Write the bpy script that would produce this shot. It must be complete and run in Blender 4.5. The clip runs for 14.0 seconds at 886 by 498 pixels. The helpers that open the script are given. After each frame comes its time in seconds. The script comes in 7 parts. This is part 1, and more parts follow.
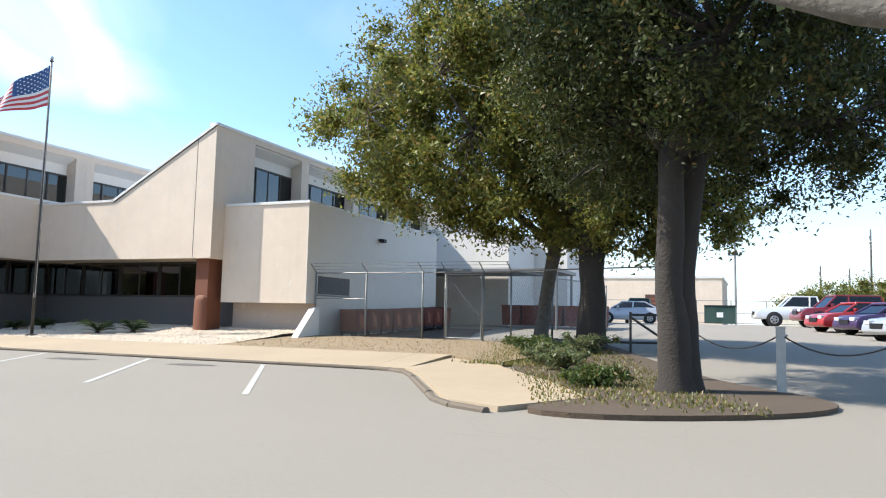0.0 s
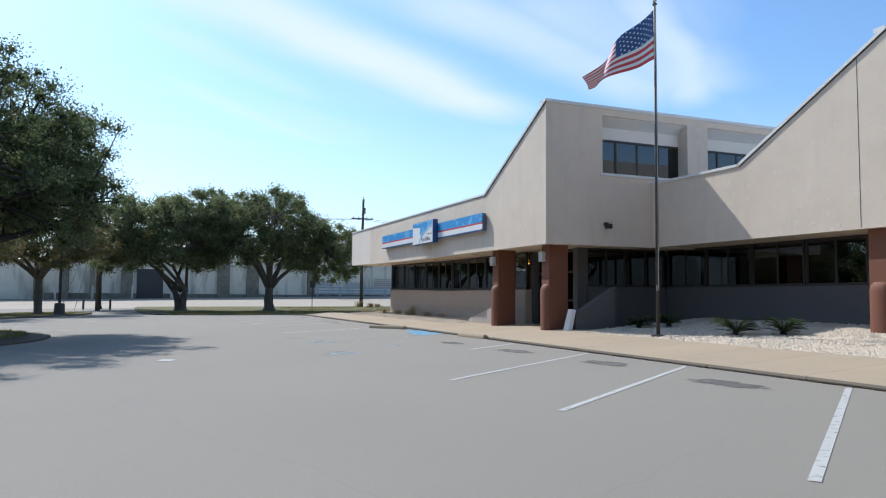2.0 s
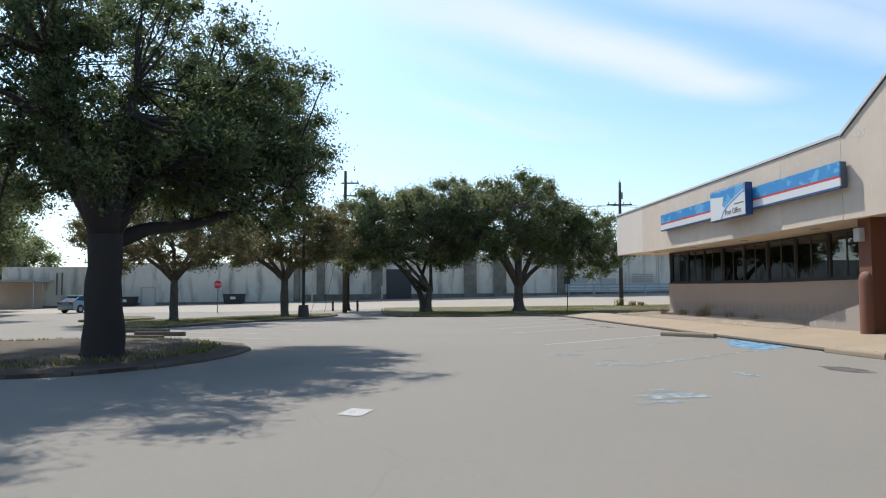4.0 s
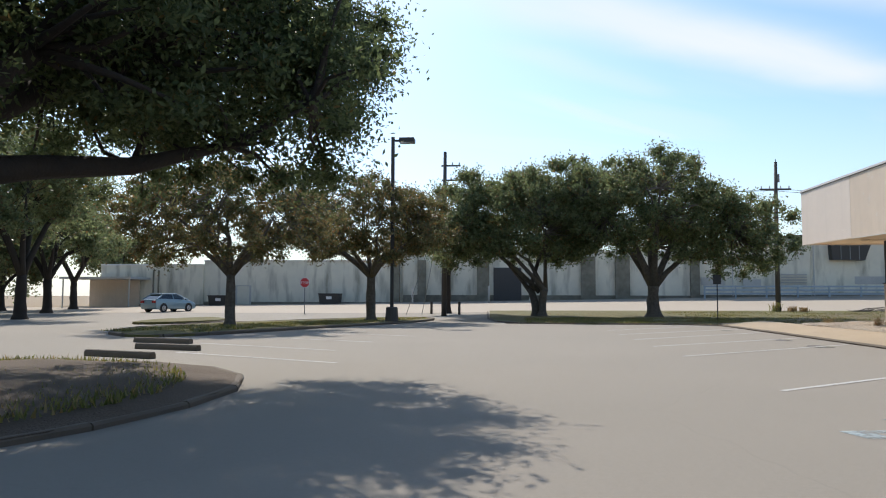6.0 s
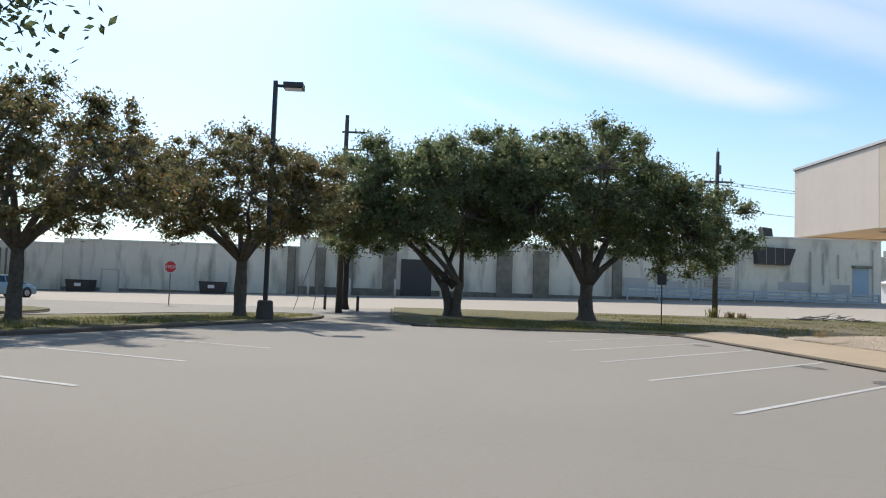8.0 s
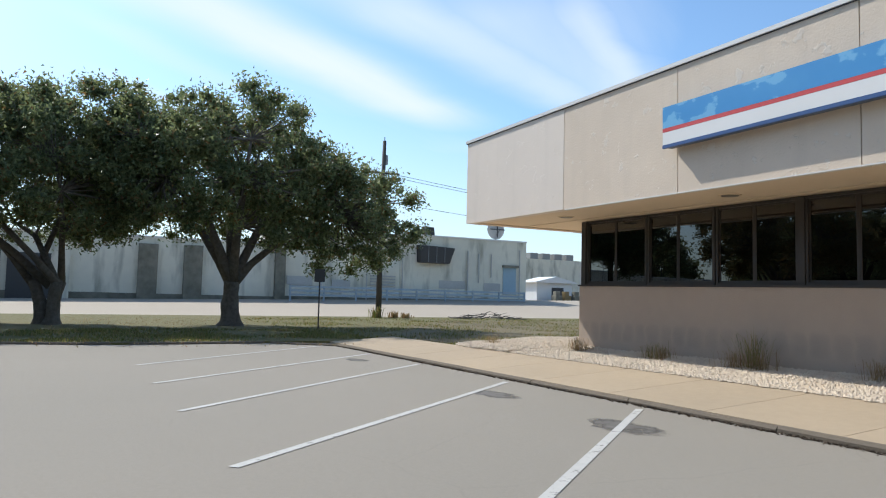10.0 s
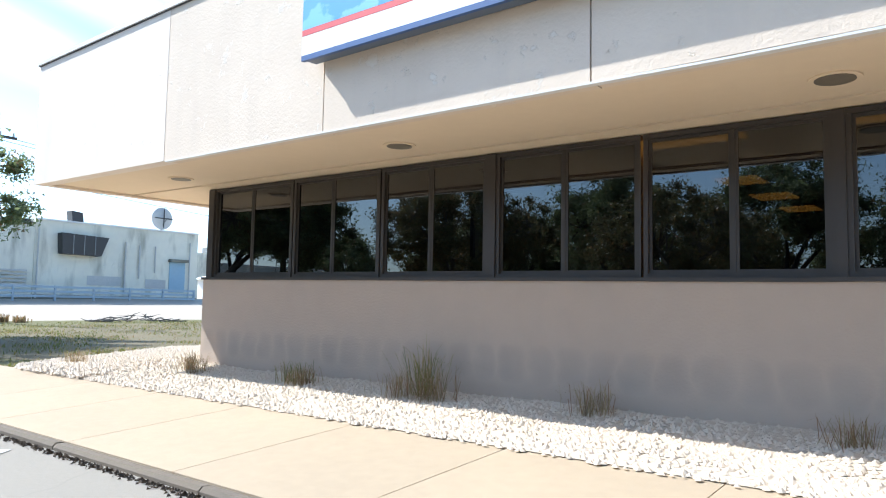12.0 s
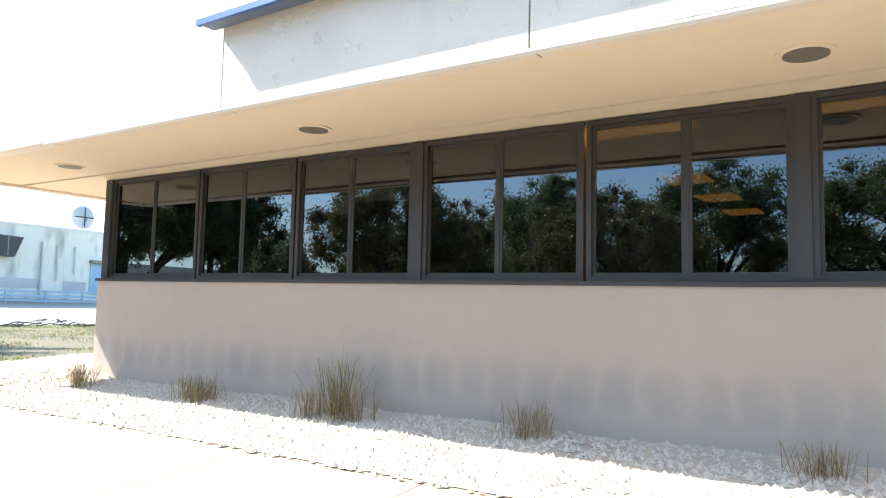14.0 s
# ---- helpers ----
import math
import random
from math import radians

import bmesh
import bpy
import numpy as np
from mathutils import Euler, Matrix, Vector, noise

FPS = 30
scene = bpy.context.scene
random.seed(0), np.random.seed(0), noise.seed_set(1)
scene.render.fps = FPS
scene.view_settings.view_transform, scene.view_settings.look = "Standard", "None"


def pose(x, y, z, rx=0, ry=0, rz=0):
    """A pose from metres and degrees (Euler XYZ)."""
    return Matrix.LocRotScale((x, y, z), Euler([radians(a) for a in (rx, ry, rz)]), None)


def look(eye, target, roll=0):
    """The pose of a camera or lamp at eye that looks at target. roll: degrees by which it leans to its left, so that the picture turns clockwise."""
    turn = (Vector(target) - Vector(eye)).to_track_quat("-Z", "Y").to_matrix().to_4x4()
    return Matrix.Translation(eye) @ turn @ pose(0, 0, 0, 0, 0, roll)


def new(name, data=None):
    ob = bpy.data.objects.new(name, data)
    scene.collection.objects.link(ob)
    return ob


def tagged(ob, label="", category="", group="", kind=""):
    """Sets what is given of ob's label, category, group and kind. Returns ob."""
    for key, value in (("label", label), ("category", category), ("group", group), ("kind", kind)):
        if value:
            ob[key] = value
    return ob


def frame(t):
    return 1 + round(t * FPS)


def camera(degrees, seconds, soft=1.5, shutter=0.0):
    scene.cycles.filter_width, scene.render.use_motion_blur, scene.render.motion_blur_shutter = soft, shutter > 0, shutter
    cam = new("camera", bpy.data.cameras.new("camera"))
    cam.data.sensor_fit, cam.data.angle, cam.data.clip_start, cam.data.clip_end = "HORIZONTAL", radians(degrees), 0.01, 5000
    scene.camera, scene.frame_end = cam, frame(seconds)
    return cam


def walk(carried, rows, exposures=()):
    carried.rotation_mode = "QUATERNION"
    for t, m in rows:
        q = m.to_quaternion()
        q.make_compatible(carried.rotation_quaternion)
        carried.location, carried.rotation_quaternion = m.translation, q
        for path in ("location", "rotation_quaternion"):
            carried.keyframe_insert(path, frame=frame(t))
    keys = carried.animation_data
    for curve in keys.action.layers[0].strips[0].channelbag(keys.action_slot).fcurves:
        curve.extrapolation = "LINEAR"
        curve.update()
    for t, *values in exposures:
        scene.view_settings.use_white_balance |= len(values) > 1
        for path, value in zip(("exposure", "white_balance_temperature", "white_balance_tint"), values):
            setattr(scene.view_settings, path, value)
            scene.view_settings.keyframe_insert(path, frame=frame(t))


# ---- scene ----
cam = camera(62.6, 14.0, 1.1)
METRES, EYE, TILT, LEAN, TURN = 45.0, 1.2, 0.0, 0.0, 23.2
ROWS = [
    (0.0, 0.00000, 0.00000, 0.00000, -0.12, 5.43, -1.23),
    (0.5, -0.01150, 0.03900, 0.00080, 11.41, 4.96, -1.58),
    (1.0, -0.03010, 0.07710, 0.00240, 22.97, 4.49, -1.08),
    (1.5, -0.05610, 0.10960, 0.00330, 34.10, 4.31, -0.64),
    (2.0, -0.08800, 0.13850, 0.00450, 44.47, 3.73, -0.47),
    (2.5, -0.12390, 0.16420, 0.00470, 52.34, 3.61, 0.06),
    (3.0, -0.16230, 0.18860, 0.00460, 57.41, 3.67, 0.20),
    (3.5, -0.20250, 0.21150, 0.00370, 60.66, 3.58, 0.25),
    (6.0, -0.41900, 0.30560, 0.00240, 72.07, 3.73, -0.16),
    (6.5, -0.46500, 0.32090, 0.00230, 72.77, 3.52, -0.65),
    (7.0, -0.50910, 0.33720, 0.00210, 72.02, 3.39, -1.17),
    (9.5, -0.66285, 0.44992, 0.00340, 46.05, 4.10, -1.38),
    (10.0, -0.68027, 0.47923, 0.00341, 39.63, 4.15, -1.37),
    (10.5, -0.69350, 0.50914, 0.00401, 32.97, 4.29, -1.56),
    (11.0, -0.70302, 0.53965, 0.00451, 26.39, 4.62, -1.69),
    (11.5, -0.70873, 0.56609, 0.00455, 20.26, 4.62, -1.01),
    (12.0, -0.71143, 0.58693, 0.00489, 15.62, 4.52, -1.02),
    (12.5, -0.71244, 0.59917, 0.00473, 12.69, 4.83, -1.27),
    (13.0, -0.71271, 0.60658, 0.00496, 11.50, 4.90, -1.22),
    (13.5, -0.71289, 0.60959, 0.00529, 10.93, 4.83, -1.14),
    (14.0, -0.71296, 0.60960, 0.00542, 10.79, 4.97, -1.22),
]
walk(cam, [(t, pose(0, 0, EYE, TILT, LEAN, TURN) @ pose(METRES * x, METRES * y, METRES * z, 90 + pitch, roll, yaw)) for t, x, y, z, yaw, pitch, roll in ROWS],
     [(0.0, 0.9, 6450, 10), (0.5, 0.72, 6450, 10), (0.9, 0.45, 6280, 10), (1.5, 0.18, 5950, 10), (3.0, 0.12, 5950, 10), (3.5, 0.12, 6150, 10), (6.0, 0.15, 6700, 12), (7.0, 0.15, 6650, 12),
      (9.5, 0.15, 6350, 9), (10.5, 0.3, 6200, 9), (11.0, 0.46, 5880, 8), (11.5, 0.72, 5720, 7), (12.0, 1.15, 5850, 8), (12.5, 1.5, 5920, 8), (13.0, 1.74, 5960, 7), (14.0, 1.85, 5920, 6)])

CLOUD_TURN, CLOUD_SHIFT, CLOUD_COLOUR, SKY_TINT = -128.0, (0.3, 0.1, 0.0), (5.3, 5.8, 6.2, 1), (0.83, 1.0, 1.10, 1)
SUN, SKY, TUBE = 4.5, 0.15, 2.8
STREAKS = [((-2.42, 0.12), (-3.5, 1.78), 0.24, 1.0), ((-2.22, 0.88), (-2.9, 2.3), 0.20, 0.9), ((-2.06, 1.25), (-2.75, 2.4), 0.26, 0.65), ((-1.94, 1.5), (-2.85, 2.55), 0.12, 0.7),
           ((-3.72, 0.2), (-4.65, 1.0), 0.10, 0.4), ((-2.95, 0.1), (-3.6, 0.75), 0.10, 0.3)]

SUN_WAY = Vector((0.661, 0.257, -0.706)).normalized()
wd = bpy.data.worlds.new("world")
scene.world = wd
wd.use_nodes = True


def build_world():
    nt = wd.node_tree
    nt.nodes.clear()
    N, L = nt.nodes.new, nt.links.new
    out, bg, sky = N("ShaderNodeOutputWorld"), N("ShaderNodeBackground"), N("ShaderNodeTexSky")
    sky.sky_type = 'NISHITA'
    sky.sun_disc = False
    sky.sun_elevation = math.asin(-SUN_WAY.z)
    sky.sun_rotation = math.atan2(-SUN_WAY.x, -SUN_WAY.y)
    sky.air_density, sky.dust_density, sky.ozone_density = 1.0, 0.95, 1.6
    # thin cirrus streaks on a flat layer high above
    tc, sep = N("ShaderNodeTexCoord"), N("ShaderNodeSeparateXYZ")
    L(tc.outputs["Generated"], sep.inputs[0])
    zc = N("ShaderNodeMath"); zc.operation = 'MAXIMUM'; zc.inputs[1].default_value = 0.03
    L(sep.outputs[2], zc.inputs[0])
    comb = N("ShaderNodeCombineXYZ")
    for i in range(2):
        d = N("ShaderNodeMath"); d.operation = 'DIVIDE'
        L(sep.outputs[i], d.inputs[0]); L(zc.outputs[0], d.inputs[1]); L(d.outputs[0], comb.inputs[i])
    mr, mp = N("ShaderNodeMapping"), N("ShaderNodeMapping")
    mr.inputs["Rotation"].default_value = (0, 0, radians(CLOUD_TURN))
    mp.inputs["Scale"].default_value = (0.16, 0.85, 1)
    mp.inputs["Location"].default_value = CLOUD_SHIFT
    L(comb.outputs[0], mr.inputs[0]); L(mr.outputs[0], mp.inputs[0])
    n1 = N("ShaderNodeTexNoise"); n1.inputs["Scale"].default_value = 1.3; n1.inputs["Detail"].default_value = 6; n1.inputs["Distortion"].default_value = 0.5
    n2 = N("ShaderNodeTexNoise"); n2.inputs["Scale"].default_value = 0.5; n2.inputs["Detail"].default_value = 2
    L(mp.outputs[0], n1.inputs[0]); L(comb.outputs[0], n2.inputs[0])
    mul = N("ShaderNodeMath"); mul.operation = 'MULTIPLY'
    L(n1.outputs["Fac"], mul.inputs[0]); L(n2.outputs["Fac"], mul.inputs[1])
    rp = N("ShaderNodeValToRGB")
    rp.color_ramp.elements[0].position, rp.color_ramp.elements[1].position = 0.235, 0.345
    rp.color_ramp.elements[0].color, rp.color_ramp.elements[1].color = (0, 0, 0, 1), (0.22, 0.22, 0.22, 1)
    L(mul.outputs[0], rp.inputs[0])
    # long cirrus streaks: start, end, half width and strength on that layer
    def op(kind, a, b=None):
        m = N("ShaderNodeMath"); m.operation = kind
        for i, v in enumerate((a, b)):
            if isinstance(v, (int, float)):
                m.inputs[i].default_value = v
            elif v is not None:
                L(v, m.inputs[i])
        return m.outputs[0]
    def ease(v, a, b, lo, hi):
        m = N("ShaderNodeMapRange"); m.interpolation_type = 'SMOOTHSTEP'
        for i, q in enumerate((a, b, lo, hi)):
            m.inputs[i + 1].default_value = q
        L(v, m.inputs[0])
        return m.outputs[0]
    warp = N("ShaderNodeTexNoise"); warp.inputs["Scale"].default_value = 1.4; warp.inputs["Detail"].default_value = 4
    L(comb.outputs[0], warp.inputs[0])
    wob = N("ShaderNodeVectorMath"); wob.operation = 'MULTIPLY_ADD'; wob.inputs[1].default_value = (0.22, 0.22, 0)
    L(warp.outputs["Color"], wob.inputs[0]); L(comb.outputs[0], wob.inputs[2])
    sx = N("ShaderNodeSeparateXYZ"); L(wob.outputs[0], sx.inputs[0])
    wisp = rp.outputs[0]
    for (ax, ay), (bx, by), half, strength in STREAKS:
        d = Vector((bx - ax, by - ay)); run = d.length; d.normalize()
        px_, py_ = op('SUBTRACT', sx.outputs[0], ax + 0.11), op('SUBTRACT', sx.outputs[1], ay + 0.11)
        u = op('ADD', op('MULTIPLY', px_, d.x), op('MULTIPLY', py_, d.y))
        v = op('ABSOLUTE', op('ADD', op('MULTIPLY', px_, -d.y), op('MULTIPLY', py_, d.x)))
        body = op('MULTIPLY', ease(v, half * 0.1, half * 1.5, 1.0, 0.0), op('MULTIPLY', ease(u, -0.35 * run, 0.12 * run, 0.0, 1.0), ease(u, run * 0.85, run * 1.25, 1.0, 0.0)))
        grain = ease(n1.outputs["Fac"], 0.25, 0.62, 0.45, 1.0)
        wisp = op('MAXIMUM', wisp, op('MULTIPLY', op('MULTIPLY', body, grain), strength))
    # haze towards the horizon
    hz = N("ShaderNodeMapRange"); hz.inputs[1].default_value, hz.inputs[2].default_value = 0.0, 0.25
    hz.inputs[3].default_value, hz.inputs[4].default_value = 0.6, 0.0
    L(sep.outputs[2], hz.inputs[0])
    mx = N("ShaderNodeMath"); mx.operation = 'MAXIMUM'
    L(wisp, mx.inputs[0]); L(hz.outputs[0], mx.inputs[1])
    mix = N("ShaderNodeMixRGB"); mix.inputs[2].default_value = CLOUD_COLOUR
    tint = N("ShaderNodeMixRGB"); tint.blend_type = 'MULTIPLY'; tint.inputs[0].default_value = 1.0; tint.inputs[2].default_value = SKY_TINT
    L(sky.outputs[0], tint.inputs[1])
    L(mx.outputs[0], mix.inputs[0]); L(tint.outputs[0], mix.inputs[1])
    L(mix.outputs[0], bg.inputs[0])
    bg.inputs[1].default_value = SKY
    L(bg.outputs[0], out.inputs[0])


build_world()
sun = new("sun", bpy.data.lights.new("sun", 'SUN'))
sun.data.energy, sun.data.angle, sun.data.color = SUN, radians(0.53), (1.0, 0.95, 0.87)
sun.matrix_world = look((0, 0, 60), Vector((0, 0, 60)) + SUN_WAY)


# ---------------------------------------------------------------- materials
def mat(name, col, rough=0.8, metal=0.0, var=0.12, big=0.12, scale=6.0, bigscale=0.35, bump=0.0, bumpscale=40.0, rnd=0.0, col2=None, spec=0.5, stain=None, clear=0.0):
    """A surface with grain and large stains in its colour, and fine relief."""
    m = bpy.data.materials.new(name)
    m.use_nodes = True
    nt = m.node_tree
    N, L = nt.nodes.new, nt.links.new
    p = nt.nodes["Principled BSDF"]
    tc = N("ShaderNodeNewGeometry")
    c2 = col2 or tuple(c * 0.55 for c in col)
    n1, n2 = N("ShaderNodeTexNoise"), N("ShaderNodeTexNoise")
    n1.inputs["Scale"].default_value, n1.inputs["Detail"].default_value = scale, 5
    n2.inputs["Scale"].default_value, n2.inputs["Detail"].default_value = bigscale, 4
    L(tc.outputs["Position"], n1.inputs[0]); L(tc.outputs["Position"], n2.inputs[0])
    add = N("ShaderNodeMath"); add.operation = 'MULTIPLY_ADD'
    add.inputs[1].default_value = var * 3
    L(n1.outputs["Fac"], add.inputs[0])
    sc = N("ShaderNodeMath"); sc.operation = 'MULTIPLY_ADD'
    sc.inputs[1].default_value, sc.inputs[2].default_value = big * 3, -(var + big) * 1.1
    L(n2.outputs["Fac"], sc.inputs[0]); L(sc.outputs[0], add.inputs[2])
    last = add
    if rnd:
        oi = N("ShaderNodeObjectInfo")
        r = N("ShaderNodeMath"); r.operation = 'MULTIPLY_ADD'; r.inputs[1].default_value = rnd
        L(oi.outputs["Random"], r.inputs[0]); L(last.outputs[0], r.inputs[2]); last = r
    cl = N("ShaderNodeClamp"); L(last.outputs[0], cl.inputs[0])
    mx = N("ShaderNodeMixRGB"); mx.inputs[1].default_value, mx.inputs[2].default_value = (*col, 1), (*c2, 1)
    L(cl.outputs[0], mx.inputs[0])
    L(mx.outputs[0], p.inputs["Base Color"])
    p.inputs["Roughness"].default_value, p.inputs["Metallic"].default_value = rough, metal
    p.inputs["Specular IOR Level"].default_value = spec
    p.inputs["Coat Weight"].default_value = clear
    if bump:
        n3, b = N("ShaderNodeTexNoise"), N("ShaderNodeBump")
        n3.inputs["Scale"].default_value, n3.inputs["Detail"].default_value = bumpscale, 4
        L(tc.outputs["Position"], n3.inputs[0]); L(n3.outputs["Fac"], b.inputs["Height"])
        b.inputs["Strength"].default_value, b.inputs["Distance"].default_value = bump, 0.02
        L(b.outputs[0], p.inputs["Normal"])
    return m


def leaf_mat(name, col, col2, dead, share, through_light=0.42, sheen=0.5):
    m = bpy.data.materials.new(name)
    m.use_nodes = True
    nt = m.node_tree
    N, L = nt.nodes.new, nt.links.new
    p = nt.nodes["Principled BSDF"]
    g = N("ShaderNodeNewGeometry")
    rp = N("ShaderNodeValToRGB")
    e = rp.color_ramp.elements
    e[0].color, e[1].color = (*col, 1), (*col2, 1)
    e[1].position = 1 - share
    k = rp.color_ramp.elements.new(min(0.999, 1 - share * 0.6)); k.color = (*dead, 1)
    L(g.outputs["Random Per Island"], rp.inputs[0])
    L(rp.outputs[0], p.inputs["Base Color"])
    p.inputs["Roughness"].default_value = 0.45
    p.inputs["Specular IOR Level"].default_value = sheen
    tr = N("ShaderNodeBsdfTranslucent"); L(rp.outputs[0], tr.inputs[0])
    mx = N("ShaderNodeMixShader"); mx.inputs[0].default_value = through_light
    L(p.outputs[0], mx.inputs[1]); L(tr.outputs[0], mx.inputs[2])
    L(mx.outputs[0], nt.nodes["Material Output"].inputs[0])
    return m


def glass_mat(name, tint, gloss, ior=1.5, most=1.0):
    """Thin tinted pane: sees through in its tint, mirrors by Fresnel."""
    m = bpy.data.materials.new(name)
    m.use_nodes = True
    nt = m.node_tree
    N, L = nt.nodes.new, nt.links.new
    nt.nodes.remove(nt.nodes["Principled BSDF"])
    t, gl, fr, mx = N("ShaderNodeBsdfTransparent"), N("ShaderNodeBsdfGlossy"), N("ShaderNodeFresnel"), N("ShaderNodeMixShader")
    t.inputs[0].default_value = (*tint, 1)
    gl.inputs["Roughness"].default_value = gloss
    gl.inputs["Color"].default_value = (0.9, 0.95, 1, 1)
    fr.inputs[0].default_value = ior
    cap = N("ShaderNodeMath"); cap.operation = 'MINIMUM'; cap.inputs[1].default_value = most
    L(fr.outputs[0], cap.inputs[0]); L(cap.outputs[0], mx.inputs[0]); L(t.outputs[0], mx.inputs[1]); L(gl.outputs[0], mx.inputs[2])
    L(mx.outputs[0], nt.nodes["Material Output"].inputs[0])
    return m


def emit_mat(name, col, power):
    m = bpy.data.materials.new(name)
    m.use_nodes = True
    p = m.node_tree.nodes["Principled BSDF"]
    p.inputs["Base Color"].default_value = (*col, 1)
    p.inputs["Emission Color"].default_value = (*col, 1)
    p.inputs["Emission Strength"].default_value = power
    return m


M_STUCCO = mat("stucco_panel", (0.68, 0.57, 0.455), 0.9, var=0.12, big=0.22, scale=2.2, bigscale=0.55, bump=0.3, bumpscale=26, col2=(0.52, 0.43, 0.34), rnd=0.2)
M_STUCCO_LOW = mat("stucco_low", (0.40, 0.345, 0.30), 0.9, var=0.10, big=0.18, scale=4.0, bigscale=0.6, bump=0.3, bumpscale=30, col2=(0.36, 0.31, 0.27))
M_STUCCO_WHITE = mat("stucco_pale", (0.72, 0.68, 0.62), 0.9, var=0.08, big=0.14, scale=3.0, bump=0.3, bumpscale=25, col2=(0.5, 0.47, 0.43))
M_STUCCO_PALE = mat("stucco_smooth_pale", (0.71, 0.625, 0.54), 0.9, var=0.10, big=0.16, scale=2.6, bigscale=0.6, bump=0.2, bumpscale=30, col2=(0.56, 0.50, 0.445))
M_SOFFIT = mat("soffit_paint", (0.69, 0.56, 0.40), 0.8, var=0.05, big=0.10, bump=0.12)
M_BROWN = mat("brown_render", (0.175, 0.063, 0.032), 0.75, var=0.14, big=0.2, scale=12, bump=0.25, bumpscale=60, col2=(0.12, 0.043, 0.024))
M_COPING = mat("coping_metal", (0.66, 0.65, 0.63), 0.5, 0.0, var=0.06, big=0.1)
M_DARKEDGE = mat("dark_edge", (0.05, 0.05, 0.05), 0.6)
# grey wall paint, darkened further to hold the porch shade
M_GREYSHADE = mat("grey_shaded_wall", (0.115, 0.107, 0.102), 0.9, var=0.10, big=0.18, scale=4.0, bump=0.3, bumpscale=30)
M_FRAME = mat("bronze_frame", (0.048, 0.041, 0.035), 0.45, 0.3, var=0.08)
M_GLASS = glass_mat("tinted_glass", (0.10, 0.105, 0.11), 0.0, 1.85, 0.155)
M_GLASS_CAR = glass_mat("car_glass", (0.12, 0.14, 0.15), 0.02, 1.6)
M_ROOM = mat("room_wall", (0.34, 0.31, 0.28), 0.9)
M_ROOMFLOOR = mat("room_floor", (0.16, 0.15, 0.14), 0.6)
M_ASPHALT = mat("asphalt", (0.263, 0.234, 0.192), 0.92, var=0.20, big=0.18, scale=22, bigscale=0.22, bump=0.35, bumpscale=160, col2=(0.186, 0.176, 0.147))


def crack(m, scale, width, dark, amount):
    """Fine wandering cracks drawn into a surface's colour."""
    nt = m.node_tree
    N, L = nt.nodes.new, nt.links.new
    p = nt.nodes["Principled BSDF"]
    src = p.inputs["Base Color"].links[0].from_socket
    g, nz, vm, v, mr, mk = N("ShaderNodeNewGeometry"), N("ShaderNodeTexNoise"), N("ShaderNodeVectorMath"), N("ShaderNodeTexVoronoi"), N("ShaderNodeMapRange"), N("ShaderNodeTexNoise")
    nz.inputs["Scale"].default_value, nz.inputs["Detail"].default_value = scale * 3, 3
    L(g.outputs["Position"], nz.inputs[0])
    vm.operation = 'MULTIPLY_ADD'
    vm.inputs[1].default_value = (0.9, 0.9, 0.0)
    L(nz.outputs["Color"], vm.inputs[0]); L(g.outputs["Position"], vm.inputs[2])
    v.feature = 'DISTANCE_TO_EDGE'
    v.inputs["Scale"].default_value = scale
    L(vm.outputs[0], v.inputs["Vector"])
    mr.inputs[1].default_value, mr.inputs[2].default_value, mr.inputs[3].default_value, mr.inputs[4].default_value = 0.0, width, amount, 0.0
    L(v.outputs["Distance"], mr.inputs[0])
    mk.inputs["Scale"].default_value = scale * 0.6
    L(g.outputs["Position"], mk.inputs[0])
    mm = N("ShaderNodeMath"); mm.operation = 'MULTIPLY'
    L(mr.outputs[0], mm.inputs[0]); L(mk.outputs["Fac"], mm.inputs[1])
    mx = N("ShaderNodeMixRGB"); mx.inputs[2].default_value = (*dark, 1)
    L(mm.outputs[0], mx.inputs[0]); L(src, mx.inputs[1]); L(mx.outputs[0], p.inputs["Base Color"])
    return m


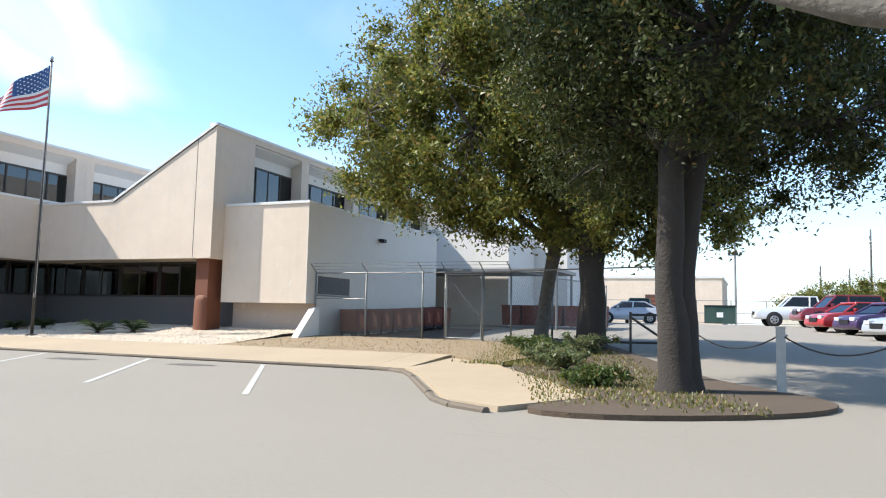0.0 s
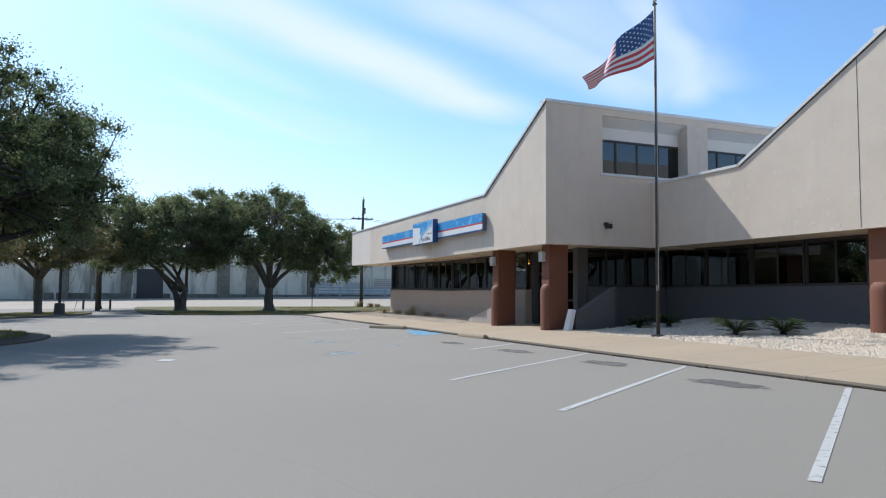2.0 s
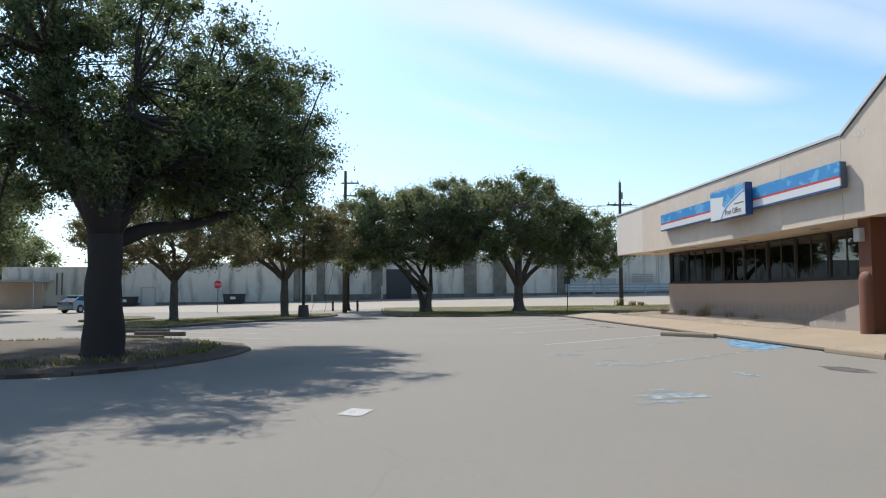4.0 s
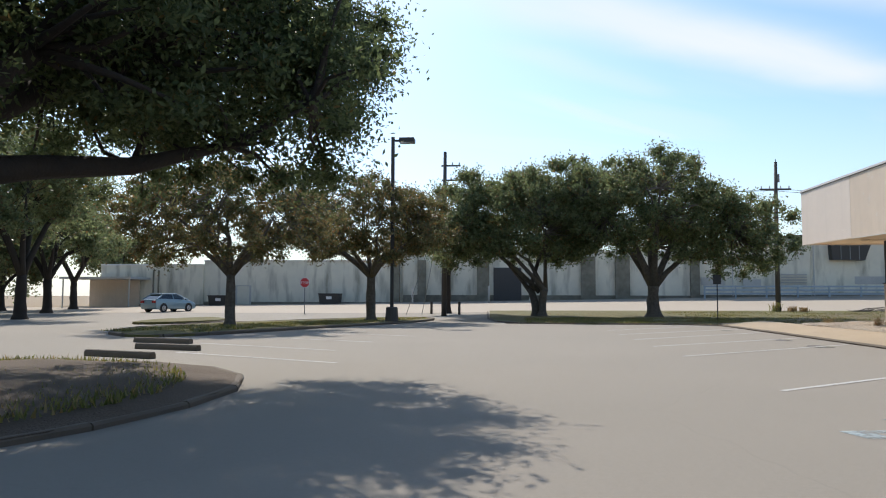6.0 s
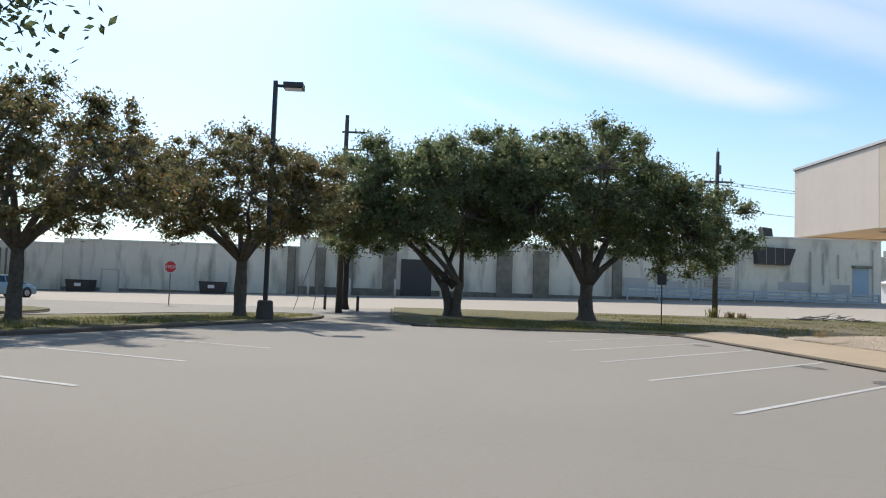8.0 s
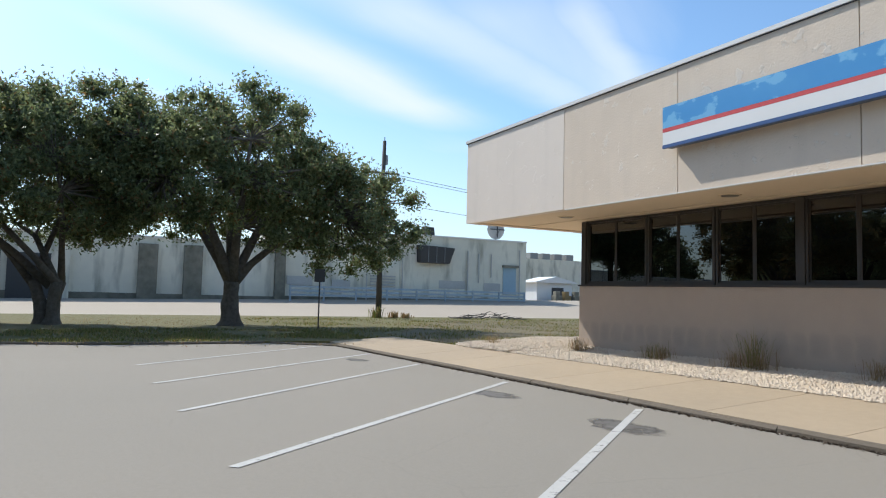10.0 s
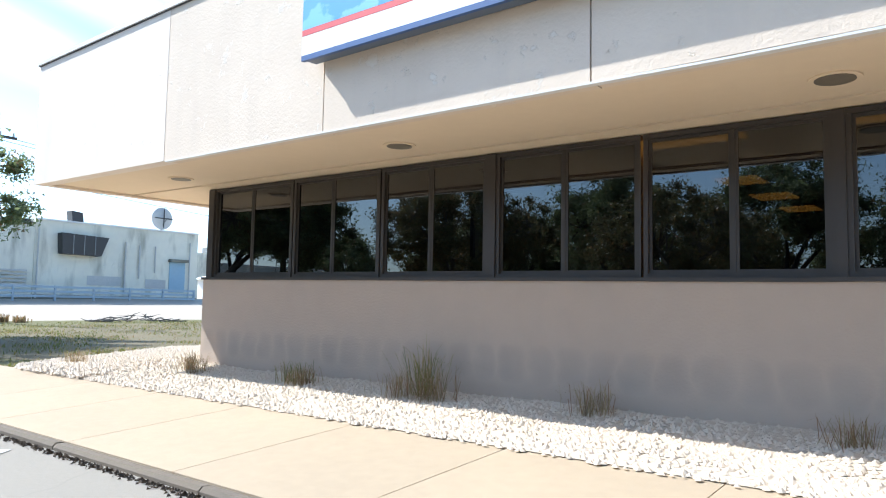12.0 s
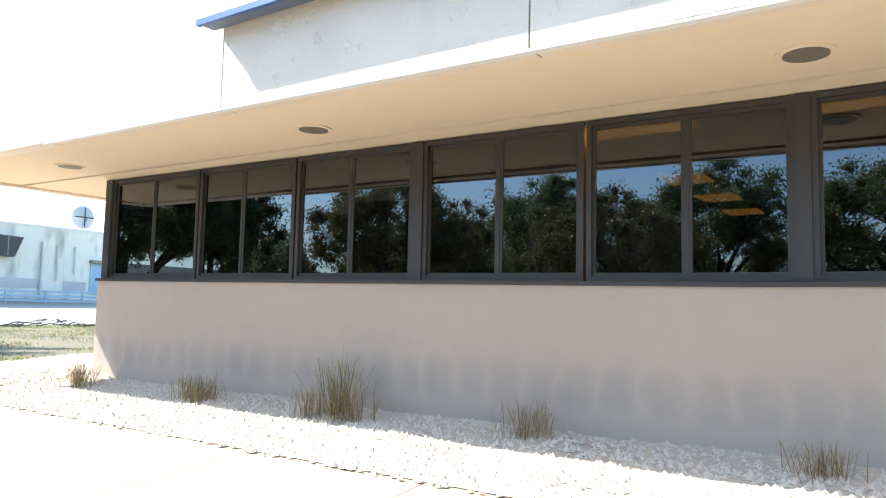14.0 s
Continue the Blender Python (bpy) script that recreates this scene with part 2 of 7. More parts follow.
def weather(m, flake, run=0.32, dirt=(0.30, 0.265, 0.235), tall=0.22, wide=3.0):
    """Old render: faint runs of dirt down the wall, and flaked patches that stand proud."""
    nt = m.node_tree
    N, L = nt.nodes.new, nt.links.new
    p = nt.nodes["Principled BSDF"]
    src = p.inputs["Base Color"].links[0].from_socket
    g, mp, n1, n2 = N("ShaderNodeNewGeometry"), N("ShaderNodeMapping"), N("ShaderNodeTexNoise"), N("ShaderNodeTexNoise")
    mp.inputs["Scale"].default_value = (wide, wide, tall)
    L(g.outputs["Position"], mp.inputs[0]); L(mp.outputs[0], n1.inputs[0])
    n1.inputs["Scale"].default_value, n1.inputs["Detail"].default_value = 1.0, 6
    r1 = N("ShaderNodeMapRange"); r1.inputs[1].default_value, r1.inputs[2].default_value, r1.inputs[3].default_value, r1.inputs[4].default_value = 0.52, 0.75, 0.0, run
    L(n1.outputs["Fac"], r1.inputs[0])
    mx = N("ShaderNodeMixRGB"); mx.inputs[2].default_value = (*dirt, 1)
    L(r1.outputs[0], mx.inputs[0]); L(src, mx.inputs[1])
    L(g.outputs["Position"], n2.inputs[0])
    n2.inputs["Scale"].default_value, n2.inputs["Detail"].default_value, n2.inputs["Roughness"].default_value = 3.2, 9, 0.68
    r2 = N("ShaderNodeMapRange"); r2.inputs[1].default_value, r2.inputs[2].default_value, r2.inputs[3].default_value, r2.inputs[4].default_value = 0.60, 0.625, 0.0, 1.0
    L(n2.outputs["Fac"], r2.inputs[0])
    mf = N("ShaderNodeMath"); mf.operation = 'MULTIPLY'; mf.inputs[1].default_value = flake
    L(r2.outputs[0], mf.inputs[0])
    m2 = N("ShaderNodeMixRGB"); m2.inputs[2].default_value = (0.66, 0.62, 0.56, 1)
    L(mf.outputs[0], m2.inputs[0]); L(mx.outputs[0], m2.inputs[1]); L(m2.outputs[0], p.inputs["Base Color"])
    old = p.inputs["Normal"].links[0].from_socket
    b = N("ShaderNodeBump"); b.inputs["Strength"].default_value, b.inputs["Distance"].default_value = 0.6, 0.012
    L(r2.outputs[0], b.inputs["Height"]); L(old, b.inputs["Normal"]); L(b.outputs[0], p.inputs["Normal"])


crack(M_ASPHALT, 0.2, 0.003, (0.14, 0.13, 0.115), 0.35)
M_CONCRETE = mat("concrete_walk", (0.39, 0.305, 0.205), 0.9, var=0.14, big=0.22, scale=8, bigscale=0.5, bump=0.2, bumpscale=120, col2=(0.25, 0.20, 0.14), rnd=0.12)
M_KERB = mat("kerb_concrete", (0.145, 0.115, 0.082), 0.92, var=0.25, big=0.35, scale=10, bigscale=1.5, bump=0.4, bumpscale=60, col2=(0.10, 0.085, 0.07))
M_ROAD = mat("pale_road", (0.38, 0.325, 0.255), 0.92, var=0.08, big=0.1, scale=5, bigscale=0.12, bump=0.2, bumpscale=90)
M_GROUND = mat("soil_ground", (0.27, 0.20, 0.12), 0.95, var=0.2, big=0.2, scale=3, bump=0.5, bumpscale=20)
M_EARTH = mat("bare_earth", (0.15, 0.112, 0.058), 0.95, var=0.3, big=0.3, scale=5, bigscale=0.7, bump=0.8, bumpscale=30, col2=(0.10, 0.105, 0.035))
M_GRASS = mat("lawn", (0.105, 0.10, 0.028), 0.95, var=0.24, big=0.26, scale=4, bigscale=0.3, bump=0.8, bumpscale=40, col2=(0.19, 0.145, 0.058))
M_BLADE = leaf_mat("grass_blade", (0.09, 0.115, 0.024), (0.23, 0.215, 0.055), (0.30, 0.215, 0.085), 0.25, 0.5)
M_STRAW = leaf_mat("straw", (0.20, 0.15, 0.07), (0.36, 0.27, 0.13), (0.24, 0.13, 0.06), 0.2)
M_MULCH = mat("mulch", (0.10, 0.07, 0.045), 0.95, var=0.3, big=0.2, scale=14, bump=1.0, bumpscale=30, col2=(0.035, 0.025, 0.018))
M_GRAVEL = mat("white_gravel", (0.56, 0.47, 0.36), 0.9, var=0.25, big=0.15, scale=30, bump=1.0, bumpscale=35, col2=(0.40, 0.32, 0.23))
M_STONE = mat("pale_stone", (0.66, 0.56, 0.44), 0.85, var=0.2, scale=12, rnd=0.3, col2=(0.42, 0.34, 0.25))
M_PAINT = mat("line_paint", (0.47, 0.46, 0.43), 0.85, var=0.22, big=0.22, scale=14, bigscale=1.0, col2=(0.33, 0.32, 0.30))
M_BLUEPAINT = mat("blue_paint", (0.12, 0.33, 0.50), 0.85, var=0.25, big=0.25, scale=10, bigscale=1.2, col2=(0.24, 0.27, 0.28))
M_BLUEFADED = mat("faded_blue_paint", (0.33, 0.41, 0.43), 0.9, var=0.3, big=0.3, scale=9, bigscale=1.5, col2=(0.24, 0.225, 0.205))
M_OIL = mat("oil_stain", (0.075, 0.065, 0.055), 0.85, var=0.3, big=0.2, scale=5, col2=(0.24, 0.23, 0.215))
M_BARK = mat("bark", (0.036, 0.03, 0.025), 0.95, var=0.4, big=0.2, scale=9, bump=1.0, bumpscale=22, col2=(0.045, 0.037, 0.03))
M_PALEBARK = mat("pale_bark", (0.145, 0.13, 0.11), 0.95, var=0.6, big=0.45, scale=8, bump=1.0, bumpscale=20, col2=(0.07, 0.058, 0.045))
M_LEAF = leaf_mat("oak_leaf", (0.092, 0.122, 0.054), (0.25, 0.285, 0.128), (0.20, 0.125, 0.05), 0.10, 0.55)
M_LEAF_DEEP = leaf_mat("deep_oak_leaf", (0.054, 0.08, 0.036), (0.15, 0.185, 0.08), (0.15, 0.11, 0.04), 0.04, 0.62, 0.28)
# oak leaf darkened so its colour carries the near tree's shade
M_LEAF_SHADE = leaf_mat("shaded_oak_leaf", (0.024, 0.033, 0.011), (0.075, 0.09, 0.027), (0.13, 0.09, 0.03), 0.06, 0.34, 0.22)
M_LEAF_DRY = leaf_mat("dry_oak_leaf", (0.09, 0.10, 0.04), (0.22, 0.20, 0.085), (0.26, 0.15, 0.055), 0.24, 0.48)
# yellower oak leaf: the sunlight on the fence trees is in its colour
M_LEAF_LIT = leaf_mat("sunlit_oak_leaf", (0.06, 0.085, 0.018), (0.25, 0.25, 0.05), (0.24, 0.16, 0.045), 0.12, 0.45, 0.4)
M_SHRUB = leaf_mat("shrub_leaf", (0.05, 0.085, 0.02), (0.12, 0.16, 0.04), (0.2, 0.15, 0.05), 0.1)
M_STEEL = mat("galvanised_steel", (0.24, 0.24, 0.235), 0.55, 0.6, var=0.1)
M_DARKSTEEL = mat("dark_pole_paint", (0.045, 0.042, 0.04), 0.5, 0.3, var=0.08)
M_WOODPOLE = mat("weathered_pole_wood", (0.095, 0.085, 0.075), 0.9, var=0.25, scale=6, bump=0.5, col2=(0.06, 0.05, 0.042))
M_WHITE = mat("white_paint", (0.74, 0.74, 0.72), 0.6, var=0.05, big=0.08)
M_GREYWHITE = mat("weathered_white_wood", (0.50, 0.49, 0.46), 0.85, var=0.2, big=0.2, scale=7, col2=(0.26, 0.25, 0.23))
M_BLUE = mat("sign_blue", (0.018, 0.235, 0.54), 0.5, var=0.05, big=0.3, scale=6, bigscale=2.0, col2=(0.06, 0.31, 0.60))
M_BLUEDEEP = mat("deep_blue", (0.022, 0.075, 0.22), 0.45, var=0.04)
M_RED = mat("sign_red", (0.55, 0.045, 0.05), 0.5, var=0.06)
M_SIGNWHITE = mat("sign_white", (0.74, 0.73, 0.71), 0.45, var=0.04, big=0.08)
M_CABINET = mat("sign_cabinet", (0.10, 0.125, 0.17), 0.5, var=0.08)
M_RAIL = mat("rail_paint", (0.34, 0.41, 0.46), 0.6, var=0.15, big=0.2, scale=3, col2=(0.22, 0.24, 0.25))
M_BLACK = mat("black_plastic", (0.012, 0.012, 0.013), 0.45, var=0.05)
M_GREYTEXT = mat("grey_print", (0.10, 0.10, 0.12), 0.6)
M_WH = mat("painted_block", (0.71, 0.675, 0.555), 0.9, var=0.12, big=0.2, scale=1.6, bigscale=0.22, bump=0.2, bumpscale=12, col2=(0.42, 0.41, 0.355))
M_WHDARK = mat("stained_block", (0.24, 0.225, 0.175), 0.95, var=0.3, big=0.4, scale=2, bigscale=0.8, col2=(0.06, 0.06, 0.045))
M_RUST = mat("rusty_red", (0.15, 0.038, 0.024), 0.8, var=0.25, big=0.2, scale=5, col2=(0.10, 0.03, 0.02), rnd=0.2)
M_ORANGE = mat("orange_panel", (0.30, 0.09, 0.04), 0.7, var=0.1)
M_RUBBER = mat("tyre_rubber", (0.02, 0.02, 0.02), 0.85)
M_RIM = mat("alloy_rim", (0.45, 0.45, 0.46), 0.35, 0.8)
M_CHROME = mat("chrome", (0.6, 0.6, 0.6), 0.15, 1.0, var=0.02, big=0.02)
M_HEADLIGHT = mat("lamp_lens", (0.6, 0.62, 0.64), 0.12, 0.2, var=0.02)
M_TAIL = mat("tail_lamp", (0.35, 0.02, 0.02), 0.2)
M_TUBE = emit_mat("warm_tube", (1.0, 0.40, 0.05), TUBE)


def worn(m, lo, hi, scale, radial=False):
    """Let the ground show where the coat has worn off; a radial stain fades out to its rim."""
    nt = m.node_tree
    N, L = nt.nodes.new, nt.links.new
    p, out = nt.nodes["Principled BSDF"], nt.nodes["Material Output"]
    g, n1, mr = N("ShaderNodeNewGeometry"), N("ShaderNodeTexNoise"), N("ShaderNodeMapRange")
    L(g.outputs["Position"], n1.inputs[0])
    n1.inputs["Scale"].default_value, n1.inputs["Detail"].default_value, n1.inputs["Roughness"].default_value = scale, 7, 0.7
    src = n1.outputs["Fac"]
    if radial:
        tc, vm, fall, ml = N("ShaderNodeTexCoord"), N("ShaderNodeVectorMath"), N("ShaderNodeMapRange"), N("ShaderNodeMath")
        vm.operation = 'DISTANCE'
        flat = N("ShaderNodeVectorMath"); flat.operation = 'MULTIPLY'; flat.inputs[1].default_value = (1, 1, 0)
        L(tc.outputs["Generated"], flat.inputs[0]); L(flat.outputs[0], vm.inputs[0]); vm.inputs[1].default_value = (0.5, 0.5, 0)
        fall.inputs[1].default_value, fall.inputs[2].default_value, fall.inputs[3].default_value, fall.inputs[4].default_value = 0.1, 0.5, 1.0, 0.35
        L(vm.outputs["Value"], fall.inputs[0])
        ml.operation = 'MULTIPLY'
        L(src, ml.inputs[0]); L(fall.outputs[0], ml.inputs[1])
        src = ml.outputs[0]
    mr.inputs[1].default_value, mr.inputs[2].default_value = lo, hi
    L(src, mr.inputs[0])
    mix, tr = N("ShaderNodeMixShader"), N("ShaderNodeBsdfTransparent")
    L(mr.outputs[0], mix.inputs[0]); L(tr.outputs[0], mix.inputs[1]); L(p.outputs[0], mix.inputs[2]); L(mix.outputs[0], out.inputs["Surface"])


def patchy(m, pale, scale, lo, hi):
    """Faded patches with a clear edge."""
    nt = m.node_tree
    N, L = nt.nodes.new, nt.links.new
    p = nt.nodes["Principled BSDF"]
    src = p.inputs["Base Color"].links[0].from_socket
    g, mp, n1, mr, mx = N("ShaderNodeNewGeometry"), N("ShaderNodeMapping"), N("ShaderNodeTexNoise"), N("ShaderNodeMapRange"), N("ShaderNodeMixRGB")
    mp.inputs["Scale"].default_value = (1.0, 1.0, 1.6)
    L(g.outputs["Position"], mp.inputs[0]); L(mp.outputs[0], n1.inputs[0])
    n1.inputs["Scale"].default_value, n1.inputs["Detail"].default_value = scale, 5
    mr.inputs[1].default_value, mr.inputs[2].default_value, mr.inputs[4].default_value = lo, hi, 0.75
    L(n1.outputs["Fac"], mr.inputs[0]); L(mr.outputs[0], mx.inputs[0]); L(src, mx.inputs[1])
    mx.inputs[2].default_value = (*pale, 1)
    L(mx.outputs[0], p.inputs["Base Color"])


patchy(M_BLUE, (0.15, 0.43, 0.67), 1.5, 0.53, 0.56)
worn(M_OIL, 0.24, 0.42, 3.0, True)
worn(M_PAINT, 0.28, 0.44, 9.0)
worn(M_BLUEFADED, 0.38, 0.60, 3.5)
worn(M_BLUEPAINT, 0.30, 0.52, 3.0)
weather(M_STUCCO, 0.4, 0.12)
weather(M_STUCCO_PALE, 0.08, 0.08)
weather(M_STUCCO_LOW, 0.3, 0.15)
weather(M_WH, 0.25, 0.75, (0.15, 0.145, 0.105), 0.22, 0.9)


# ---------------------------------------------------------------- helpers
def thing(name, label, category, group="", kind="", at=(0, 0, 0), rz=0):
    ob = new(name)
    ob.matrix_world = pose(*at, 0, 0, rz)
    ob.empty_display_size = 0.2
    return tagged(ob, label, category, group, kind)


def finish(name, bm, material, smooth=False):
    me = bpy.data.meshes.new(name)
    bmesh.ops.recalc_face_normals(bm, faces=bm.faces)
    bm.to_mesh(me)
    bm.free()
    for m in (material if isinstance(material, (list, tuple)) else [material]):
        me.materials.append(m)
    if smooth:
        for p in me.polygons:
            p.use_smooth = True
    return me


def part(name, bm, material, parent, label="", smooth=False, kind=""):
    """One mesh, given in the parent's own space, as a part of it."""
    ob = new(name, finish(name, bm, material, smooth))
    ob.parent = parent
    return tagged(ob, label, kind=kind)


def solo(name, bm, material, label, category, group="", kind="", smooth=False, at=None):
    ob = new(name, finish(name, bm, material, smooth))
    if at is not None:
        ob.matrix_world = at
    return tagged(ob, label, category, group, kind)


def box(bm, x0, x1, y0, y1, z0, z1, bevel=0.0):
    vs = [bm.verts.new((x, y, z)) for z in (z0, z1) for x, y in ((x0, y0), (x1, y0), (x1, y1), (x0, y1))]
    fs = [bm.faces.new([vs[i] for i in f]) for f in ((3, 2, 1, 0), (4, 5, 6, 7), (0, 1, 5, 4), (1, 2, 6, 5), (2, 3, 7, 6), (3, 0, 4, 7))]
    if bevel:
        es = list({e for f in fs for e in f.edges})
        bmesh.ops.bevel(bm, geom=es, offset=bevel, segments=2, affect='EDGES', profile=0.6)
    return bm


def boxes(*bs, bevel=0.0):
    bm = bmesh.new()
    for b in bs:
        box(bm, *b, bevel=bevel)
    return bm


def prism(bm, pts, axis, a, b):
    """A polygon of two coordinates drawn out along the third axis from a to b."""
    def at(p, v):
        return {"x": (v, p[0], p[1]), "y": (p[0], v, p[1]), "z": (p[0], p[1], v)}[axis]
    lo, hi = [bm.verts.new(at(p, a)) for p in pts], [bm.verts.new(at(p, b)) for p in pts]
    bm.faces.new(lo), bm.faces.new(hi[::-1])
    for i in range(len(pts)):
        j = (i + 1) % len(pts)
        bm.faces.new((lo[i], hi[i], hi[j], lo[j]))
    return bm


def tube(bm, pts, radii, n=8, caps=True):
    """A tapered tube through points."""
    pts = [Vector(p) for p in pts]
    rings = []
    up = Vector((0.31, 0.17, 1)) if abs((pts[-1] - pts[0]).normalized().z) < 0.9 else Vector((1, 0.2, 0.1))
    for i, p in enumerate(pts):
        d = (pts[min(i + 1, len(pts) - 1)] - pts[max(i - 1, 0)]).normalized()
        u = d.cross(up).normalized()
        v = d.cross(u)
        r = radii[i] if isinstance(radii, (list, tuple)) else radii
        rings.append([bm.verts.new(p + (u * math.cos(2 * math.pi * k / n) + v * math.sin(2 * math.pi * k / n)) * r) for k in range(n)])
    for a, b in zip(rings, rings[1:]):
        for k in range(n):
            bm.faces.new((a[k], a[(k + 1) % n], b[(k + 1) % n], b[k]))
    if caps:
        bm.faces.new(rings[0][::-1]), bm.faces.new(rings[-1])
    return bm


def rod(p0, p1, r, n=8, r1=None):
    return tube(bmesh.new(), [p0, p1], [r, r if r1 is None else r1], n)


def clamp(v, a=0.0, b=1.0):
    return max(a, min(b, v))


def ground_z(x, y):
    s = clamp((-62 - x) / 40) ** 2
    far = s * (0.8 + 0.0187 * clamp(y, -45, 60))
    rise = float(np.interp(y, (15.5, 22.5, 28, 46), (0.0, 0.36, 0.5, 1.15))) * clamp((x + 56) / 4)
    return far + rise * (1 - s) - 0.12 * clamp((-50 - x) / 12) * clamp((4 - y) / 6) * (1 - s)


def sheet(poly, off, step=4.0):
    """A flat outline laid over the ground, off metres above it."""
    bm = bmesh.new()
    bm.faces.new([bm.verts.new((x, y, 0)) for x, y in poly])
    for ax in (0, 1):
        lo, hi = min(p[ax] for p in poly), max(p[ax] for p in poly)
        k = math.ceil(lo / step) * step
        while k < hi:
            co, no = [0, 0, 0], [0, 0, 0]
            co[ax], no[ax] = k, 1
            bmesh.ops.bisect_plane(bm, geom=bm.verts[:] + bm.edges[:] + bm.faces[:], plane_co=co, plane_no=no)
            k += step
    for v in bm.verts:
        v.co.z = ground_z(v.co.x, v.co.y) + off
    for f in bm.faces:
        f.normal_update()
        if f.normal.z < 0:
            f.normal_flip()
    return bm


def slab(poly, off, depth=0.25, step=4.0):
    """A sheet with skirts down its edges: a raised island, walk or kerb."""
    bm = sheet(poly, off, step)
    es = [e for e in bm.edges if e.is_boundary]
    r = bmesh.ops.extrude_edge_only(bm, edges=es)
    for v in r["geom"]:
        if isinstance(v, bmesh.types.BMVert):
            v.co.z -= depth
    return bm


def strip(path, half):
    """The outline of a band along a path of points."""
    P = [Vector((x, y)) for x, y in path]
    left, right = [], []
    for i, p in enumerate(P):
        d = (P[min(i + 1, len(P) - 1)] - P[max(i - 1, 0)]).normalized()
        n = Vector((-d.y, d.x)) * half
        left.append(tuple(p + n)), right.append(tuple(p - n))
    return left + right[::-1]


def arc(cx, cy, rx, ry, a0, a1, n=8):
    return [(cx + rx * math.cos(radians(a0 + (a1 - a0) * i / n)), cy + ry * math.sin(radians(a0 + (a1 - a0) * i / n))) for i in range(n + 1)]

# ---------------------------------------------------------------- ground
def build_ground():
    xs = [-2500, -600, -250, -150] + [-125 + 3 * i for i in range(62)] + [90, 160, 300, 800, 2500]
    ys = [-2500, -600, -250, -120, -80] + [-60 + 4 * i for i in range(36)] + [110, 160, 300, 800, 2500]
    bm = bmesh.new()
    g = [[bm.verts.new((x, y, ground_z(x, y) - 0.10)) for y in ys] for x in xs]
    for i in range(len(xs) - 1):
        for j in range(len(ys) - 1):
            bm.faces.new((g[i][j], g[i + 1][j], g[i + 1][j + 1], g[i][j + 1]))
    solo("ground", bm, M_GROUND, "dry sandy ground round the car park", "ground", kind="structure", smooth=True)


build_ground()
solo("parking_lot", sheet([(-58.5, -60), (60, -60), (60, 15), (-58.5, 15)], 0.0), M_ASPHALT, "worn pale grey asphalt car park", "parking lot", kind="structure")
solo("rear_yard", sheet([(-15, 22.6), (-7.4, 22.6), (-7.4, 15), (70, 15), (70, 85), (-15, 85)], 0.0), M_ASPHALT, "sunlit asphalt yard behind the building", "parking lot", kind="structure")
# dark sheet over the pale yard floor, painting in the wall's shade with dirt
solo("dirt_strip", sheet([(-14.83, 22.8), (-10.4, 22.8), (-10.0, 26), (-11.2, 30), (-11.6, 33.7), (-14.83, 33.7)], 0.012), M_MULCH, "dark sheet for shade and leaf-strewn dirt at the wall foot", "ground", kind="structure")
solo("side_yard", sheet([(-78.5, -60), (-58.5, -60), (-58.5, 5), (-78.5, 4)], -0.006), M_ASPHALT, "asphalt drive towards the road", "road", kind="structure")
solo("road", sheet([(-101.6, -90), (-78.5, -90), (-78.5, 110), (-101.6, 110)], 0.0), M_ROAD, "pale sunlit concrete road along the warehouse", "road", kind="structure")


def kerb_run(name, path, label, w=0.13, h=0.065, step=2.4):
    """Kerb stones along a path, each a piece of its own."""
    top = thing(name, label, "kerb", kind="structure", at=(*path[0], ground_z(*path[0])))
    P = [Vector(p) for p in path]
    dist = [0.0]
    for a, b in zip(P, P[1:]):
        dist.append(dist[-1] + (b - a).length)
    def along(s):
        return Vector((float(np.interp(s, dist, [p.x for p in P])), float(np.interp(s, dist, [p.y for p in P]))))
    n = max(1, round(dist[-1] / step))
    rng = random.Random(len(path) * 7 + n)
    for i in range(n):
        a, b = along(dist[-1] * i / n), along(dist[-1] * (i + 1) / n)
        d = (b - a).normalized()
        a, b = a + d * 0.008, b - d * 0.008
        nn = Vector((-d.y, d.x))
        bm = bmesh.new()
        dz = rng.uniform(-0.008, 0.008)
        prof = [(-w / 2, -0.08), (w / 2, -0.08), (w / 2, h - 0.03), (w / 2 - 0.03, h), (-w / 2 + 0.03, h), (-w / 2, h - 0.03)]
        ring = [[bm.verts.new((*(p + nn * u), ground_z(p.x, p.y) + v + dz)) for u, v in prof] for p in (a, b)]
        for k in range(6):
            bm.faces.new((ring[0][k], ring[0][(k + 1) % 6], ring[1][(k + 1) % 6], ring[1][k]))
        bm.faces.new(ring[0][::-1]), bm.faces.new(ring[1])
        wpart("kerb_stone", bm, M_KERB, top)
    return top


def wpart(name, bm, material, parent, label="", smooth=False, kind=""):
    """A part whose mesh is given in the world's space, under a top-level thing."""
    ob = new(name, finish(name, bm, material, smooth))
    ob.parent = parent
    ob.matrix_parent_inverse = parent.matrix_basis.inverted()
    return tagged(ob, label, kind=kind)


KERB_Y = 14.9
kerb_run("kerb", [(-58.4, 13.2), (-57.6, 14.6), (-56.5, KERB_Y), (-8.2, KERB_Y)], "stained concrete kerb along the pavement")
kerb_run("kerb", [(-8.2, KERB_Y), (-7.2, 14.6), (-6.6, 13.8), (-4.1, 9.5), (-3.2, 9.0)], "low flush kerb round the concrete apron", h=0.072, step=0.7)

solo("gutter", sheet(strip([(-58.0, 13.4), (-57.3, 14.5), (-56.4, 14.74), (-8.3, 14.74), (-7.4, 14.45), (-6.8, 13.7), (-4.3, 9.4)], 0.11), 0.004), M_OIL, "dark gutter with silt and dead leaves along the kerb", "gutter", kind="structure")

